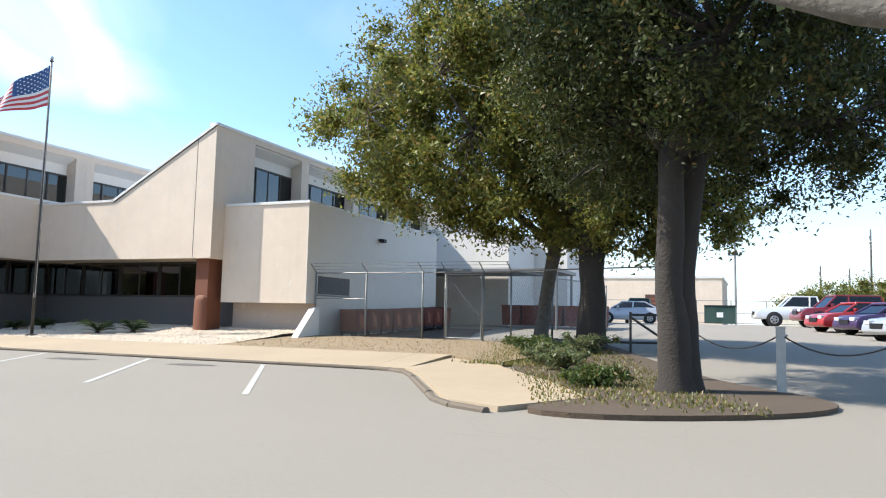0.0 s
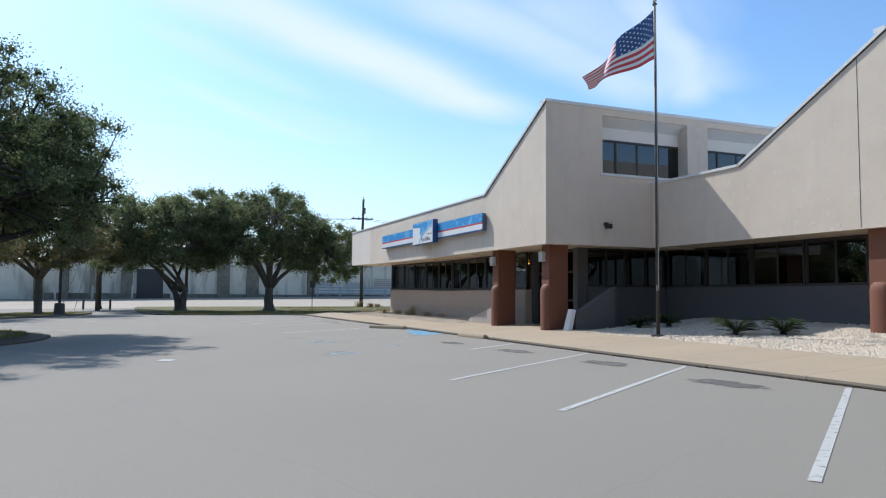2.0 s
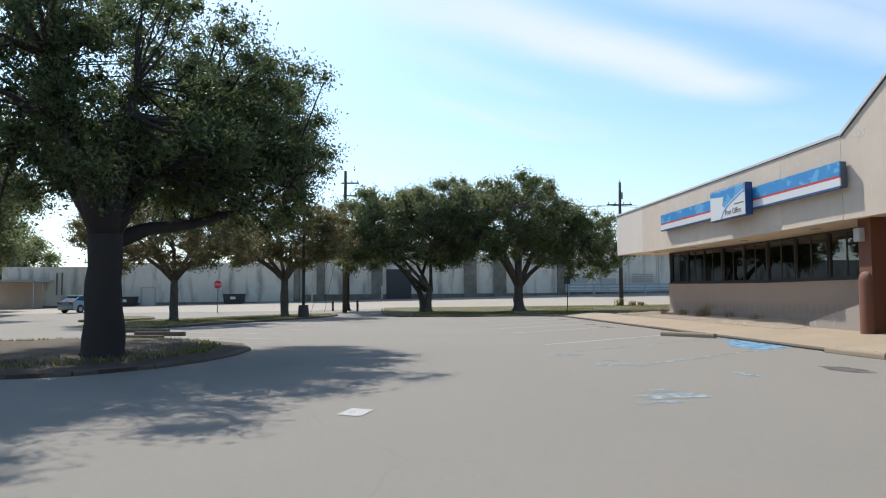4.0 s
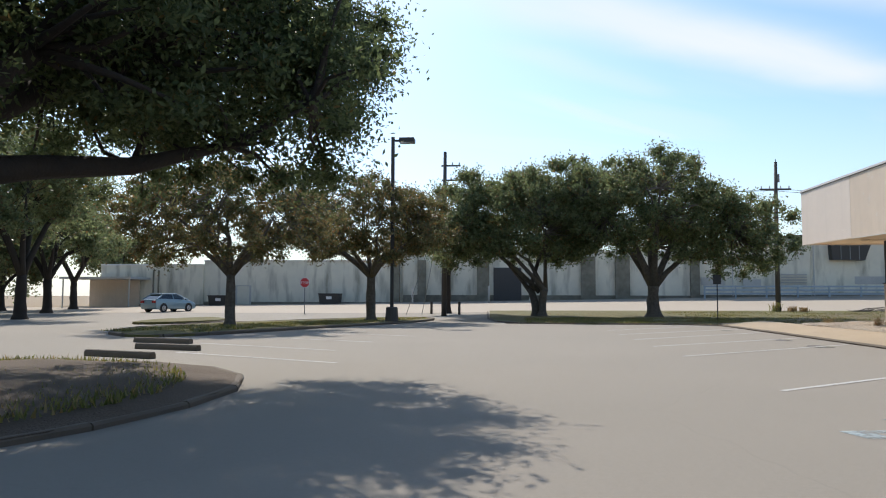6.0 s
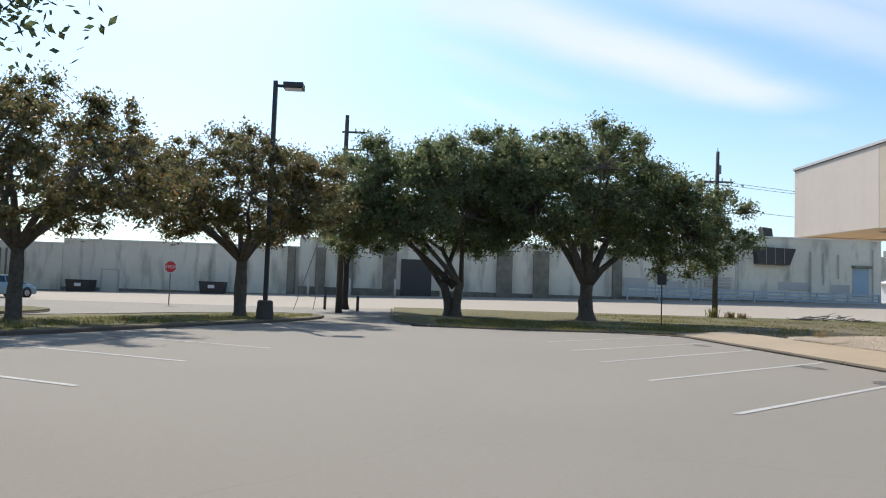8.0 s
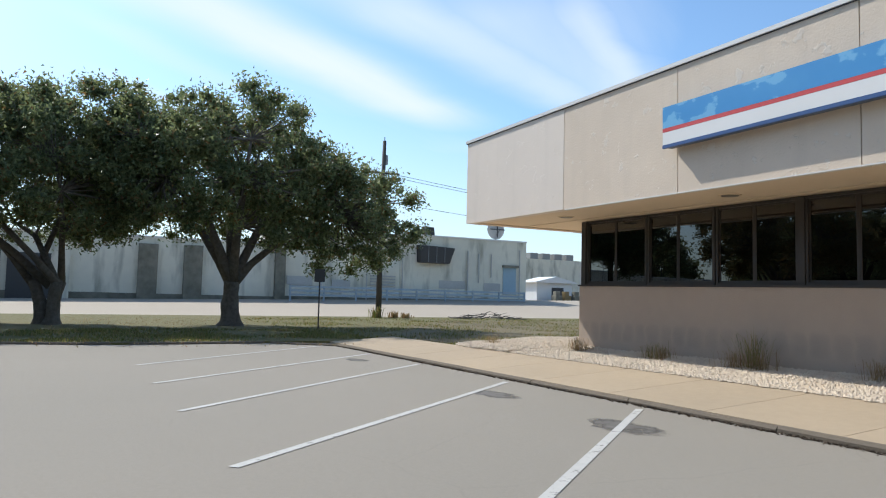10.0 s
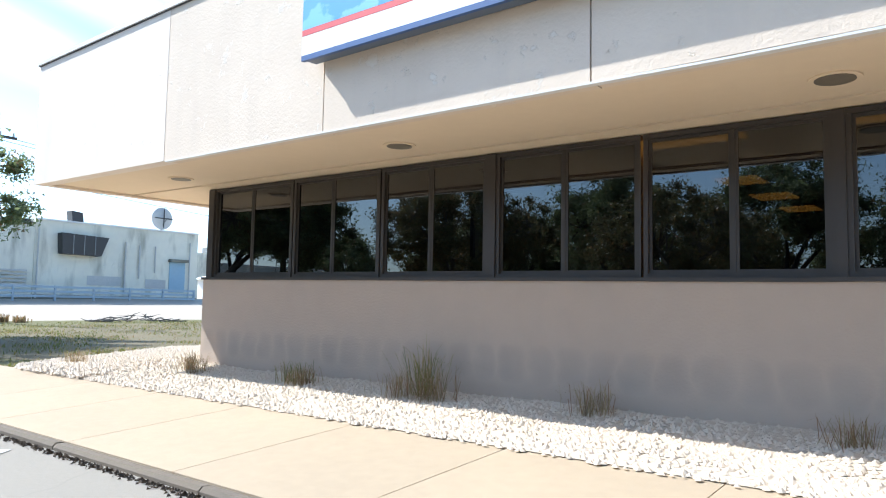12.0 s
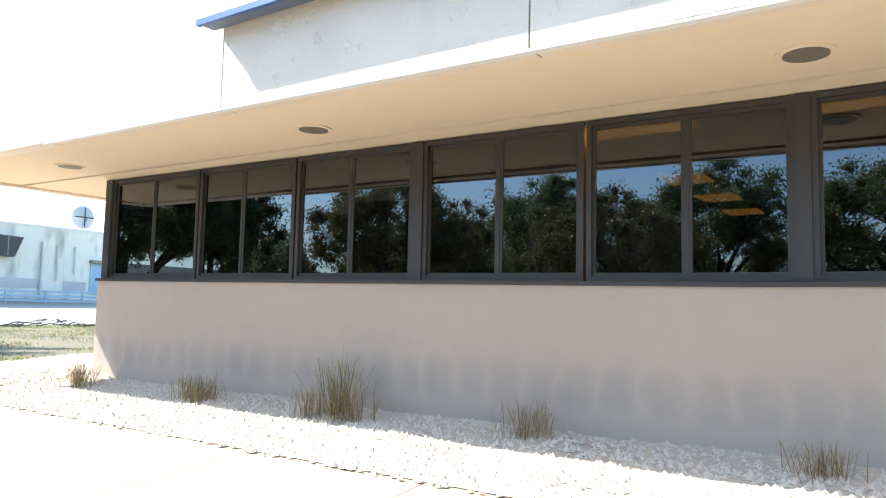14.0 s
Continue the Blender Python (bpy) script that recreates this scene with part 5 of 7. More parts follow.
def tree(at, label, trunk_r, fork, crown, rad, seed, leaves, size, clumps=90, clump_r=0.95, lean=(0, 0), stems=1, limbs=5, bark=None, foliage=None, z=None, group="", hollow=0.35, low=-0.55, extra=(), dens=1.0, reach=(), split=0.9, spread=2.2, sides=4):
    """Tapered trunk, forking limbs and branches out to clumps of leaves. crown: its centre relative to the foot; rad: its half sizes."""
    rng = np.random.default_rng(seed)
    bark, foliage = bark or M_BARK, foliage or M_LEAF
    z0 = (ground_z(*at) if z is None else z) + 0.08
    foot = Vector((*at, z0))
    t = thing("tree", label, "tree", group, at=foot)
    cc = Vector(crown)
    # clump centres, thicker towards the outside, with an uneven outline
    cs, rs = [], []
    while len(cs) < clumps:
        d = Vector(rng.normal(size=3)).normalized()
        if d.z < low:
            continue
        k = (hollow + (1 - hollow) * rng.random() ** 0.6) * (0.86 + 0.22 * noise.noise(d * 1.7 + Vector((seed, 0, 0))))
        c = cc + Vector((d.x * rad[0], d.y * rad[1], d.z * rad[2])) * k
        cs.append(c); rs.append(clump_r * rng.uniform(0.6, 1.25))
    for e in extra:
        cs.append(Vector(e[:3])); rs.append(e[3])
    trunk = bmesh.new()
    f = Vector((lean[0], lean[1], fork))
    ends = []
    for s in range(stems):
        off = Vector((0.0, 0, 0)) if stems == 1 else Vector((math.cos(2.2 * s + seed), math.sin(2.2 * s + seed), 0)) * trunk_r * split
        top = f + off * spread
        mid = Vector((off.x + lean[0] * 0.4, off.y + lean[1] * 0.4, fork * 0.5)) + Vector((*rng.uniform(-0.06, 0.06, 2), 0))
        r = trunk_r if stems == 1 else trunk_r * 0.72
        line = [Vector((off.x, off.y, -0.3)), Vector((off.x, off.y, 0.0)), Vector((off.x, off.y, 0.22))] + [Vector((off.x, off.y, 0.22)).lerp(mid, k / 4) for k in (1, 2, 3)] + [mid.lerp(top, k / 4) for k in (0, 1, 2, 3, 4)]
        tube(trunk, line, [r * 1.6, r * 1.45, r * 1.1, r * 1.05, r, r * 0.97, r * 0.95, r * 0.92, r * 0.9, r * 0.88, r * 0.85], 14)
        ends.append((top, r * 0.85))
    for v in trunk.verts:
        q = v.co * 1.9 + Vector((seed, 0, 0))
        v.co += Vector((noise.noise(q), noise.noise(q + Vector((7, 3, 0))), 0)) * trunk_r * 0.22
    part("trunk", trunk, bark, t, smooth=True)
    # main limbs
    limb_tips = []
    for i in range(limbs):
        a = 2 * math.pi * (i + rng.uniform(-0.25, 0.25)) / limbs + seed
        top, r = ends[i % len(ends)]
        tip = cc + Vector((math.cos(a) * rad[0] * 0.62, math.sin(a) * rad[1] * 0.62, rad[2] * rng.uniform(-0.25, 0.4)))
        m1 = top.lerp(tip, 0.4) + Vector((0, 0, 0.06 * (tip - top).length)) + Vector(rng.uniform(-0.25, 0.25, 3))
        m2 = top.lerp(tip, 0.72) + Vector(rng.uniform(-0.25, 0.25, 3))
        bm = bmesh.new()
        tube(bm, [top - Vector((0, 0, 0.12)), top.lerp(m1, 0.4), m1, m2, tip], [r * 0.8, r * 0.62, r * 0.5, r * 0.34, r * 0.14], 8)
        part("limb", bm, bark, t, smooth=True)
        limb_tips.append((m1, r * 0.42)), limb_tips.append((m2, r * 0.3)), limb_tips.append((tip, r * 0.14))
    if reach:
        pts = [f - Vector((0, 0, 0.2))] + [Vector(p) for p in reach]
        part("limb", tube(bmesh.new(), pts, [trunk_r * 0.55, trunk_r * 0.42, trunk_r * 0.34, trunk_r * 0.2, 0.02], 9), bark, t, smooth=True)
        limb_tips += [(p, trunk_r * 0.2) for p in pts[2:]]
    br = bmesh.new()
    for c in cs:
        base, r = min(limb_tips, key=lambda q: (q[0] - c).length + rng.uniform(0, 0.8))
        mid = base.lerp(c, 0.5) + Vector(rng.uniform(-0.2, 0.2, 3))
        r = min(r, 0.07 + trunk_r * 0.1)
        tube(br, [base, mid, c], [r * 0.7, r * 0.4, 0.012], 5, caps=False)
    part("branching", br, bark, t, smooth=True, kind="stuff")
    me = leaves_mesh("crown", [tuple(c) for c in cs], rs, int(leaves * dens), size, foliage, rng, sides=sides)
    ob = new("crown", me)
    ob.parent = t
    tagged(ob, kind="stuff")
    return t


def heap(n, c, r, seed, lo, hi):
    """n clumps strewn through an egg of half sizes r round c."""
    q = random.Random(seed)
    out = []
    while len(out) < n:
        d = Vector((q.uniform(-1, 1), q.uniform(-1, 1), q.uniform(-1, 1)))
        if d.length < 1:
            out.append((c[0] + d.x * r[0], c[1] + d.y * r[1], c[2] + d.z * r[2], q.uniform(lo, hi)))
    return out


tree((-1.25, 13.0), "broad evergreen oak with a forked dark trunk in the mulched bed", 0.34, 4.1, (0.7, 1.2, 6.1), (4.7, 5.2, 3.5), 11, 165000, 0.05, clumps=260, clump_r=0.85, split=0.45, spread=2.9, stems=2, limbs=6, low=-0.85, foliage=M_LEAF_SHADE, group="trees by the fence", extra=heap(34, (-0.6, 1.2, 4.5), (2.6, 2.8, 1.0), 6, 0.45, 0.7))
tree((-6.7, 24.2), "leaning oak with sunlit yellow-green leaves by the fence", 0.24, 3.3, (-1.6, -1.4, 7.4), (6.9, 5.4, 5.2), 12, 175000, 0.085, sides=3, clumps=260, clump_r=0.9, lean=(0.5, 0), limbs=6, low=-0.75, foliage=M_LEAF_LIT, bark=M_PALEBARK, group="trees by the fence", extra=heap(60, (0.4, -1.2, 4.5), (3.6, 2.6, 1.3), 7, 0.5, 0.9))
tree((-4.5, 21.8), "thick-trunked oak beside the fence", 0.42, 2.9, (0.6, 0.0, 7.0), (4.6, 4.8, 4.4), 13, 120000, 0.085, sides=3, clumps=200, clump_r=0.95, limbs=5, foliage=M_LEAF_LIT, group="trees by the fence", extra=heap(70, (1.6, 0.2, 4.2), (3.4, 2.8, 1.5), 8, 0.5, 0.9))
fill = random.Random(77)
LOBE = [(-5.9 + fill.gauss(0, 1.25), 1.3 + fill.gauss(0, 0.9), 4.9 + fill.gauss(0, 0.95), fill.uniform(0.5, 0.85)) for _ in range(44)]
LOBE += [(-3.7 + fill.gauss(0, 1.1), 2.2 + fill.gauss(0, 0.7), 5.8 + fill.gauss(0, 0.95), fill.uniform(0.45, 0.75)) for _ in range(44)]
LOBE += [(-3.6 + fill.gauss(0, 1.5), 1.0 + fill.gauss(0, 1.3), 4.0 + fill.gauss(0, 0.4), fill.uniform(0.4, 0.65)) for _ in range(34)]
LOBE += heap(70, (-8.0, 2.0, 6.2), (2.2, 1.5, 2.0), 5, 0.4, 0.7) + heap(60, (-0.6, 0.3, 4.3), (3.4, 2.4, 1.2), 9, 0.4, 0.65)
LOBE += [(-4.9, 3.0, 4.4, 0.9), (-6.1, 2.9, 4.1, 0.9), (-6.1, 2.6, 3.6, 0.8), (-7.9, 2.0, 3.6, 0.9)]
tree((-28.9, -0.65), "large spreading live oak in the mulched island", 0.37, 2.5, (-3.5, -0.95, 5.9), (7.0, 3.9, 4.1), 14, 235000, 0.052, clumps=330, clump_r=0.6, limbs=8, low=-0.8, foliage=M_LEAF_DEEP, group="car park trees", extra=LOBE, reach=((-2.2, 0.1, 2.8), (-3.3, 0.7, 3.0), (-4.0, 1.7, 3.4), (-4.4, 2.9, 4.1)))
tree((5.2, 5.6), "tall spreading oak with pale bark overhanging the drive", 0.42, 2.9, (-8.0, 5.9, 10.9), (6.2, 4.7, 2.1), 21, 110000, 0.095, sides=3, clumps=190, clump_r=1.1, limbs=6, low=-0.5, bark=M_PALEBARK, group="trees by the fence", extra=((-4.4, 1.4, 4.7, 0.5), (-5.0, 1.7, 4.7, 0.55), (-5.6, 1.8, 4.9, 0.6), (-4.7, 2.0, 5.0, 0.6), (-6.2, 2.2, 5.3, 0.6), (-5.3, 2.6, 5.3, 0.6), (-4.2, 2.2, 4.8, 0.5), (-3.9, 1.2, 4.4, 0.4)), reach=((-2.9, 0.4, 3.1), (-4.4, 0.75, 3.62), (-5.3, 1.05, 4.1), (-6.8, 2.4, 6.6)))
tree((-52.2, -6.4), "young oak with thin brownish leaves on the grass island", 0.21, 2.2, (-0.6, -0.6, 4.5), (4.9, 5.6, 2.8), 15, 74000, 0.072, clumps=290, clump_r=0.5, limbs=8, hollow=0.45, low=-0.8, sides=3, bark=M_PALEBARK, foliage=M_LEAF_DRY, group="car park trees")
tree((-62.3, -2.4), "oak with thin brownish leaves on the grass island", 0.25, 2.5, (0.2, -0.4, 5.3), (4.9, 5.5, 3.2), 16, 82000, 0.078, clumps=290, clump_r=0.54, limbs=8, hollow=0.45, low=-0.8, sides=3, bark=M_PALEBARK, foliage=M_LEAF_DRY, group="car park trees")
# pale bark puts the haze over these two lawn trunks into their colour
tree((-69.8, 7.1), "dense round oak on the lawn, several stems", 0.34, 1.7, (0, -2.0, 5.75), (6.0, 6.3, 4.2), 17, 150000, 0.096, clumps=430, clump_r=0.7, low=-0.75, stems=3, limbs=5, hollow=0.45, bark=M_PALEBARK, foliage=M_LEAF, group="lawn trees", sides=3, reach=((0, -1.3, 2.75), (0.1, -2.2, 3.5), (0.2, -3.4, 4.4), (0.2, -4.6, 5.2)))
tree((-69.3, 14.1), "dense spreading oak on the lawn", 0.40, 1.9, (0, -0.9, 6.6), (6.0, 6.7, 4.15), 18, 190000, 0.096, clumps=460, clump_r=0.7, low=-0.8, limbs=5, hollow=0.45, bark=M_PALEBARK, foliage=M_LEAF, group="lawn trees", sides=3, extra=heap(130, (0, 5.0, 5.1), (3.4, 3.9, 2.6), 3, 0.45, 0.8) + heap(60, (0, -5.2, 7.6), (2.6, 2.0, 2.6), 4, 0.45, 0.8), reach=((0, 0.8, 2.7), (0.2, 2.0, 3.8), (0.3, 3.4, 4.6), (0.3, 4.8, 5.2)))
tree((-77.0, 0.6), "slim dark tree by the utility pole", 0.18, 2.8, (0, 0, 5.4), (2.4, 2.8, 2.4), 19, 30000, 0.09, clumps=50, clump_r=0.8, limbs=4, foliage=M_LEAF, sides=3)
for k, (px_, py_, hh) in enumerate(((-64, -24, 12), (-53, -27, 12.5), (-42, -25, 11), (-30, -27, 9.5), (-16, -25, 9), (-77, -31, 10.5), (-90, -37, 10.5))):
    tree((px_, py_), "oak across the car park", 0.34, 2.6, (0, 0, hh * 0.62), (6.4, 4.6, hh * 0.42), 30 + k, 52000, 0.125, clumps=110, clump_r=1.15, limbs=5, sides=3, group="far car park trees")
for k, (px_, py_, hh) in enumerate(((-58, -31, 8), (-47, -32, 8.5), (-36, -32, 8), (-70, -35, 8), (-84, -40, 8.5), (-23, -31, 8))):
    tree((px_, py_), "oak along the far edge of the car park", 0.3, 2.0, (0, 0, hh * 0.55), (6.4, 4.6, hh * 0.46), 60 + k, 30000, 0.17, clumps=90, clump_r=1.2, limbs=5, group="far car park trees", sides=3, low=-0.9)
for k, (px_, py_, hh) in enumerate(((-100, -56, 9), (-112, -64, 12), (-92, -66, 10), (-120, -50, 11), (-84, -58, 7.5))):
    tree((px_, py_), "dark distant tree beyond the warehouse", 0.35, 2.6, (0, 0, hh * 0.6), (6.5, 6.5, hh * 0.45), 40 + k, 20000, 0.26, sides=3, clumps=60, clump_r=1.6, limbs=4, group="distant trees")
for k, (px_, py_, hh) in enumerate(((9, 116, 5.0), (14.5, 118, 6.5), (20, 117, 7.5), (28, 120, 8))):
    tree((px_, py_), "distant scrubby tree beyond the yard", 0.3, 1.6, (0, 0, hh * 0.55), (7, 5, hh * 0.48), 50 + k, 16000, 0.19, sides=3, clumps=50, clump_r=1.6, limbs=4, group="distant trees", foliage=M_LEAF_LIT)


def shrub(at, r, h, seed, label, n=5200, material=None, size=0.042):
    rng = np.random.default_rng(seed)
    z0 = ground_z(*at) + 0.10
    t = thing("shrub", label, "shrub", at=(*at, z0))
    cs = [(rng.normal() * r * 0.6, rng.normal() * r * 0.6, h * rng.uniform(0.15, 0.8)) for _ in range(22)]
    bm = bmesh.new()
    for c in cs:
        tube(bm, [(0, 0, 0), (c[0] * 0.5, c[1] * 0.5, c[2] * 0.6), c], [0.018, 0.012, 0.005], 5, caps=False)
    part("stem_clump", bm, M_BARK, t, kind="stuff")
    ob = new("foliage", leaves_mesh("foliage", cs, [r * 0.36] * 22, n, size, material or M_SHRUB, rng))
    ob.parent = t
    tagged(ob, kind="stuff")


for k, (a, b, r, h) in enumerate(((-4.6, 17.4, 0.7, 0.75), (-5.3, 18.6, 0.7, 0.8), (-3.9, 16.2, 0.6, 0.7), (-2.7, 13.0, 0.6, 0.5), (-4.4, 20.2, 0.7, 0.8))):
    shrub((a, b), r * 0.68, h * 0.68, 60 + k, "low bright green shrub in the mulched bed" if k % 2 else "dark low shrub in the mulched bed", material=M_SHRUB if k % 2 else M_LEAF)


def blade_tuft(name, at, z, n, h, spread, seed, material, label, category, lean=0.6, w=0.012, droop=0.5):
    rng = np.random.default_rng(seed)
    t = thing(name, label, category, at=(*at, z))
    bm = bmesh.new()
    for _ in range(n):
        a = rng.uniform(0, 2 * math.pi)
        L_ = h * rng.uniform(0.55, 1.15)
        out = rng.uniform(0.1, 1) * lean
        b0 = Vector((rng.normal() * spread * 0.3, rng.normal() * spread * 0.3, 0))
        d = Vector((math.cos(a), math.sin(a), 0))
        s = Vector((-d.y, d.x, 0)) * w
        p0, p1, p2 = b0, b0 + d * out * L_ * 0.4 + Vector((0, 0, L_ * 0.62)), b0 + d * out * L_ * 1.0 + Vector((0, 0, L_ * (1 - droop * out)))
        v = [bm.verts.new(q) for q in (p0 - s, p0 + s, p1 + s * 0.8, p1 - s * 0.8, p2)]
        bm.faces.new((v[0], v[1], v[2], v[3])), bm.faces.new((v[3], v[2], v[4]))
    part("blade_clump", bm, material, t, kind="stuff")


for k, (a, b, h, m) in enumerate(((-50.6, 18.45, 0.40, M_STRAW), (-50.2, 18.3, 0.34, M_STRAW), (-47.95, 18.45, 0.40, M_BLADE), (-47.6, 18.3, 0.34, M_STRAW), (-45.65, 18.55, 0.78, M_BLADE), (-45.35, 18.35, 0.5, M_STRAW), (-45.8, 18.3, 0.4, M_STRAW), (-43.4, 18.6, 0.42, M_STRAW), (-41.0, 18.5, 0.32, M_STRAW), (-53.6, 18.0, 0.3, M_STRAW))):
    blade_tuft("grass_tuft", (a, b), bed_west(a, b), 95, h, 0.4, 80 + k, m, "dry straw-coloured grass tuft in the gravel" if m is M_STRAW else "green ornamental grass tuft in the gravel", "grass tuft", lean=1.1, w=0.0035)


def brush_pile(at, length, seed):
    q = random.Random(seed)
    t = thing("brush_pile", "heap of dead brown twigs lying on the lawn", "brush pile", at=(*at, ground_z(*at) + 0.06))
    bm = bmesh.new()
    for _ in range(70):
        x_, y_ = q.gauss(0, 0.5), q.uniform(-0.5, 0.5) * length
        a, l = q.uniform(0, 6.28), q.uniform(0.5, 1.5)
        h = max(0.05, 0.5 * (1 - abs(2 * y_ / length))) * q.uniform(0.2, 1.0)
        d = Vector((math.cos(a) * 0.4, math.sin(a), q.uniform(-0.12, 0.25))) * l * 0.5
        c = Vector((x_, y_, h))
        p0, p2 = c - d, c + d
        p0.z, p2.z = max(0.02, p0.z), max(0.02, p2.z)
        tube(bm, [p0, c + Vector((q.gauss(0, 0.05), q.gauss(0, 0.05), 0)), p2], [0.028, 0.02, 0.008], 5, caps=False)
    part("twig_heap", bm, M_WOODPOLE, t, kind="stuff")


brush_pile((-78.2, 32.5), 5.0, 4)
for k, (a, b, h) in enumerate(((-78.6, 24.7, 0.8), (-78.7, 25.9, 0.5), (-78.4, 26.6, 0.42))):
    blade_tuft("grass_tuft", (a, b), ground_z(a, b) + 0.05, 60, h, 0.5, 140 + k, M_STRAW if k else M_BLADE, "rough weeds at the foot of the utility pole", "grass tuft", w=0.03)


def sago_palm(at, z, r, seed):
    rng = np.random.default_rng(seed)
    t = thing("sago_palm", "small sago palm with arching feathered fronds in the gravel", "palm", "palms in the gravel", at=(*at, z))
    part("stump", tube(bmesh.new(), [(0, 0, -0.05), (0, 0, 0.04), (0, 0, 0.10)], [0.09, 0.10, 0.06], 10), M_BARK, t)
    for k in range(38):
        a = k * 2.4 + rng.uniform(-0.2, 0.2)
        d, side = Vector((math.cos(a), math.sin(a), 0)), Vector((-math.sin(a), math.cos(a), 0))
        L_, up = r * rng.uniform(0.7, 1.1), rng.uniform(0.15, 1.2)
        bm = bmesh.new()
        rib = [d * L_ * u + Vector((0, 0, 0.07 + up * r * (1.6 * u - 1.2 * u * u))) for u in (0, 0.25, 0.5, 0.75, 1.0)]
        tube(bm, rib, [0.010, 0.009, 0.007, 0.005, 0.002], 4, caps=False)
        for j in range(2, 17):
            u = j / 17
            p = d * L_ * u + Vector((0, 0, 0.07 + up * r * (1.6 * u - 1.2 * u * u)))
            l = 0.17 * r / 0.6 * math.sin(math.pi * (0.15 + 0.8 * u))
            for sg in (-1, 1):
                tip = p + side * sg * l + d * l * 0.55 + Vector((0, 0, l * 0.25))
                bm.faces.new([bm.verts.new(q) for q in (p - d * 0.016, p + d * 0.016, tip)])
        part("frond", bm, M_SHRUB, t)


for k, (a, b, r) in enumerate(((-22.0, 19.6, 0.68), (-21.0, 20.3, 0.62), (-26.6, 19.8, 0.5), (-25.8, 20.4, 0.5))):
    sago_palm((a, b), bed_east(a, b), r, 95 + k)


def scatter_blades(name, poly_fn, n, h, seed, material, label, zoff, clumped=False):
    rng = np.random.default_rng(seed)
    vs, fs = [], []
    for _ in range(n):
        x_, y_ = poly_fn(rng)
        if clumped and noise.noise(Vector((x_ * 0.4, y_ * 0.4, seed))) < rng.uniform(-0.25, 0.35):
            continue
        z_ = ground_z(x_, y_) + zoff
        a = rng.uniform(0, 6.28); L_ = h * rng.uniform(0.4, 1.2); w = 0.018
        k = len(vs)
        vs += [(x_ - w * math.sin(a), y_ + w * math.cos(a), z_), (x_ + w * math.sin(a), y_ - w * math.cos(a), z_), (x_ + L_ * 0.5 * math.cos(a), y_ + L_ * 0.5 * math.sin(a), z_ + L_)]
        fs.append((k, k + 1, k + 2))
    me = bpy.data.meshes.new(name)
    me.from_pydata(vs, [], fs)
    me.materials.append(material)
    tagged(new(name, me), label, "grass", kind="stuff")


scatter_blades("grass", lambda r: (r.uniform(-66, -58.3), r.uniform(6, 17)), 16000, 0.09, 1, M_BLADE, "short patchy green grass on the lawn", 0.06, True)
scatter_blades("grass", lambda r: (r.uniform(-57.5, -53.6), r.uniform(17.5, 32)), 22000, 0.12, 2, M_BLADE, "short grass beside the building", 0.06, True)
scatter_blades("grass", lambda r: (lambda s: (-46.5 - 19 * s, -6.9 + 5.6 * s + r.uniform(-1.8, 1.8)))(r.random()), 9000, 0.11, 3, M_BLADE, "short dry grass on the island", 0.10)
scatter_blades("leaf_litter", lambda r: (lambda a, q: (-31 + 4.4 * q * math.cos(a), -3.2 + 4.2 * q * math.sin(a)))(r.uniform(0, 6.28), r.random() ** 0.5), 11000, 0.11, 4, M_BLADE, "weeds on the mulch", 0.14)
scatter_blades("leaf_litter", lambda r: (r.uniform(-58, -4), 14.80 - abs(r.normal()) * 0.045), 11000, 0.022, 6, M_MULCH, "dark leaf litter and grit along the gutter", 0.004)
scatter_blades("leaf_litter", lambda r: (lambda s: (-1.2 - 4.6 * s + r.uniform(-1.6, 1.5), 10.2 + 12.5 * s + r.uniform(-0.6, 0.6)))(r.random()), 5000, 0.06, 7, M_BLADE, "dry grass and fallen leaves in the shrub bed", 0.075)
scatter_blades("grass", lambda r: (lambda s: (-5.6 - 1.5 * s + r.normal() * 0.5, 16.5 + 8 * s))(r.random()), 5000, 0.10, 8, M_BLADE, "weedy grass along the edge of the walk", 0.08)
scatter_blades("grass", lambda r: (r.uniform(-78, -58), r.uniform(16, 42)), 26000, 0.10, 9, M_BLADE, "thin patchy grass on the worn lawn", 0.06, True)
scatter_blades("leaf_litter", lambda r: (r.uniform(-77, -56), r.uniform(7, 36)), 6000, 0.05, 10, M_STRAW, "brown fallen leaves on the lawn", 0.065)
scatter_blades("leaf_litter", lambda r: (r.uniform(-15, -7.2), r.uniform(17.8, 22.4)), 900, 0.04, 5, M_STRAW, "fallen leaves on the dirt", 0.135)


# ---------------------------------------------------------------- street furniture
def parking_lamp():
    x_, y_ = -60.2, -0.9
    z0 = ground_z(x_, y_) + 0.05
    t = thing("parking_lamp", "tall dark square-pole car park lamp on a concrete base", "street lamp", at=(x_, y_, z0))
    part("base", tube(bmesh.new(), [(0, 0, 0), (0, 0, 0.75), (0, 0, 0.8)], [0.36, 0.30, 0.24], 14), M_WOODPOLE, t)
    part("pole", boxes((-0.085, 0.085, -0.085, 0.085, 0.75, 9.7), bevel=0.01), M_DARKSTEEL, t)
    part("arm", boxes((-0.05, 0.05, 0.08, 0.4, 9.45, 9.55)), M_DARKSTEEL, t)
    part("lamp_head", boxes((-0.3, 0.3, 0.35, 1.15, 9.38, 9.62), bevel=0.03), M_DARKSTEEL, t)
    part("lens", boxes((-0.24, 0.24, 0.42, 1.08, 9.36, 9.38)), M_HEADLIGHT, t)


parking_lamp()


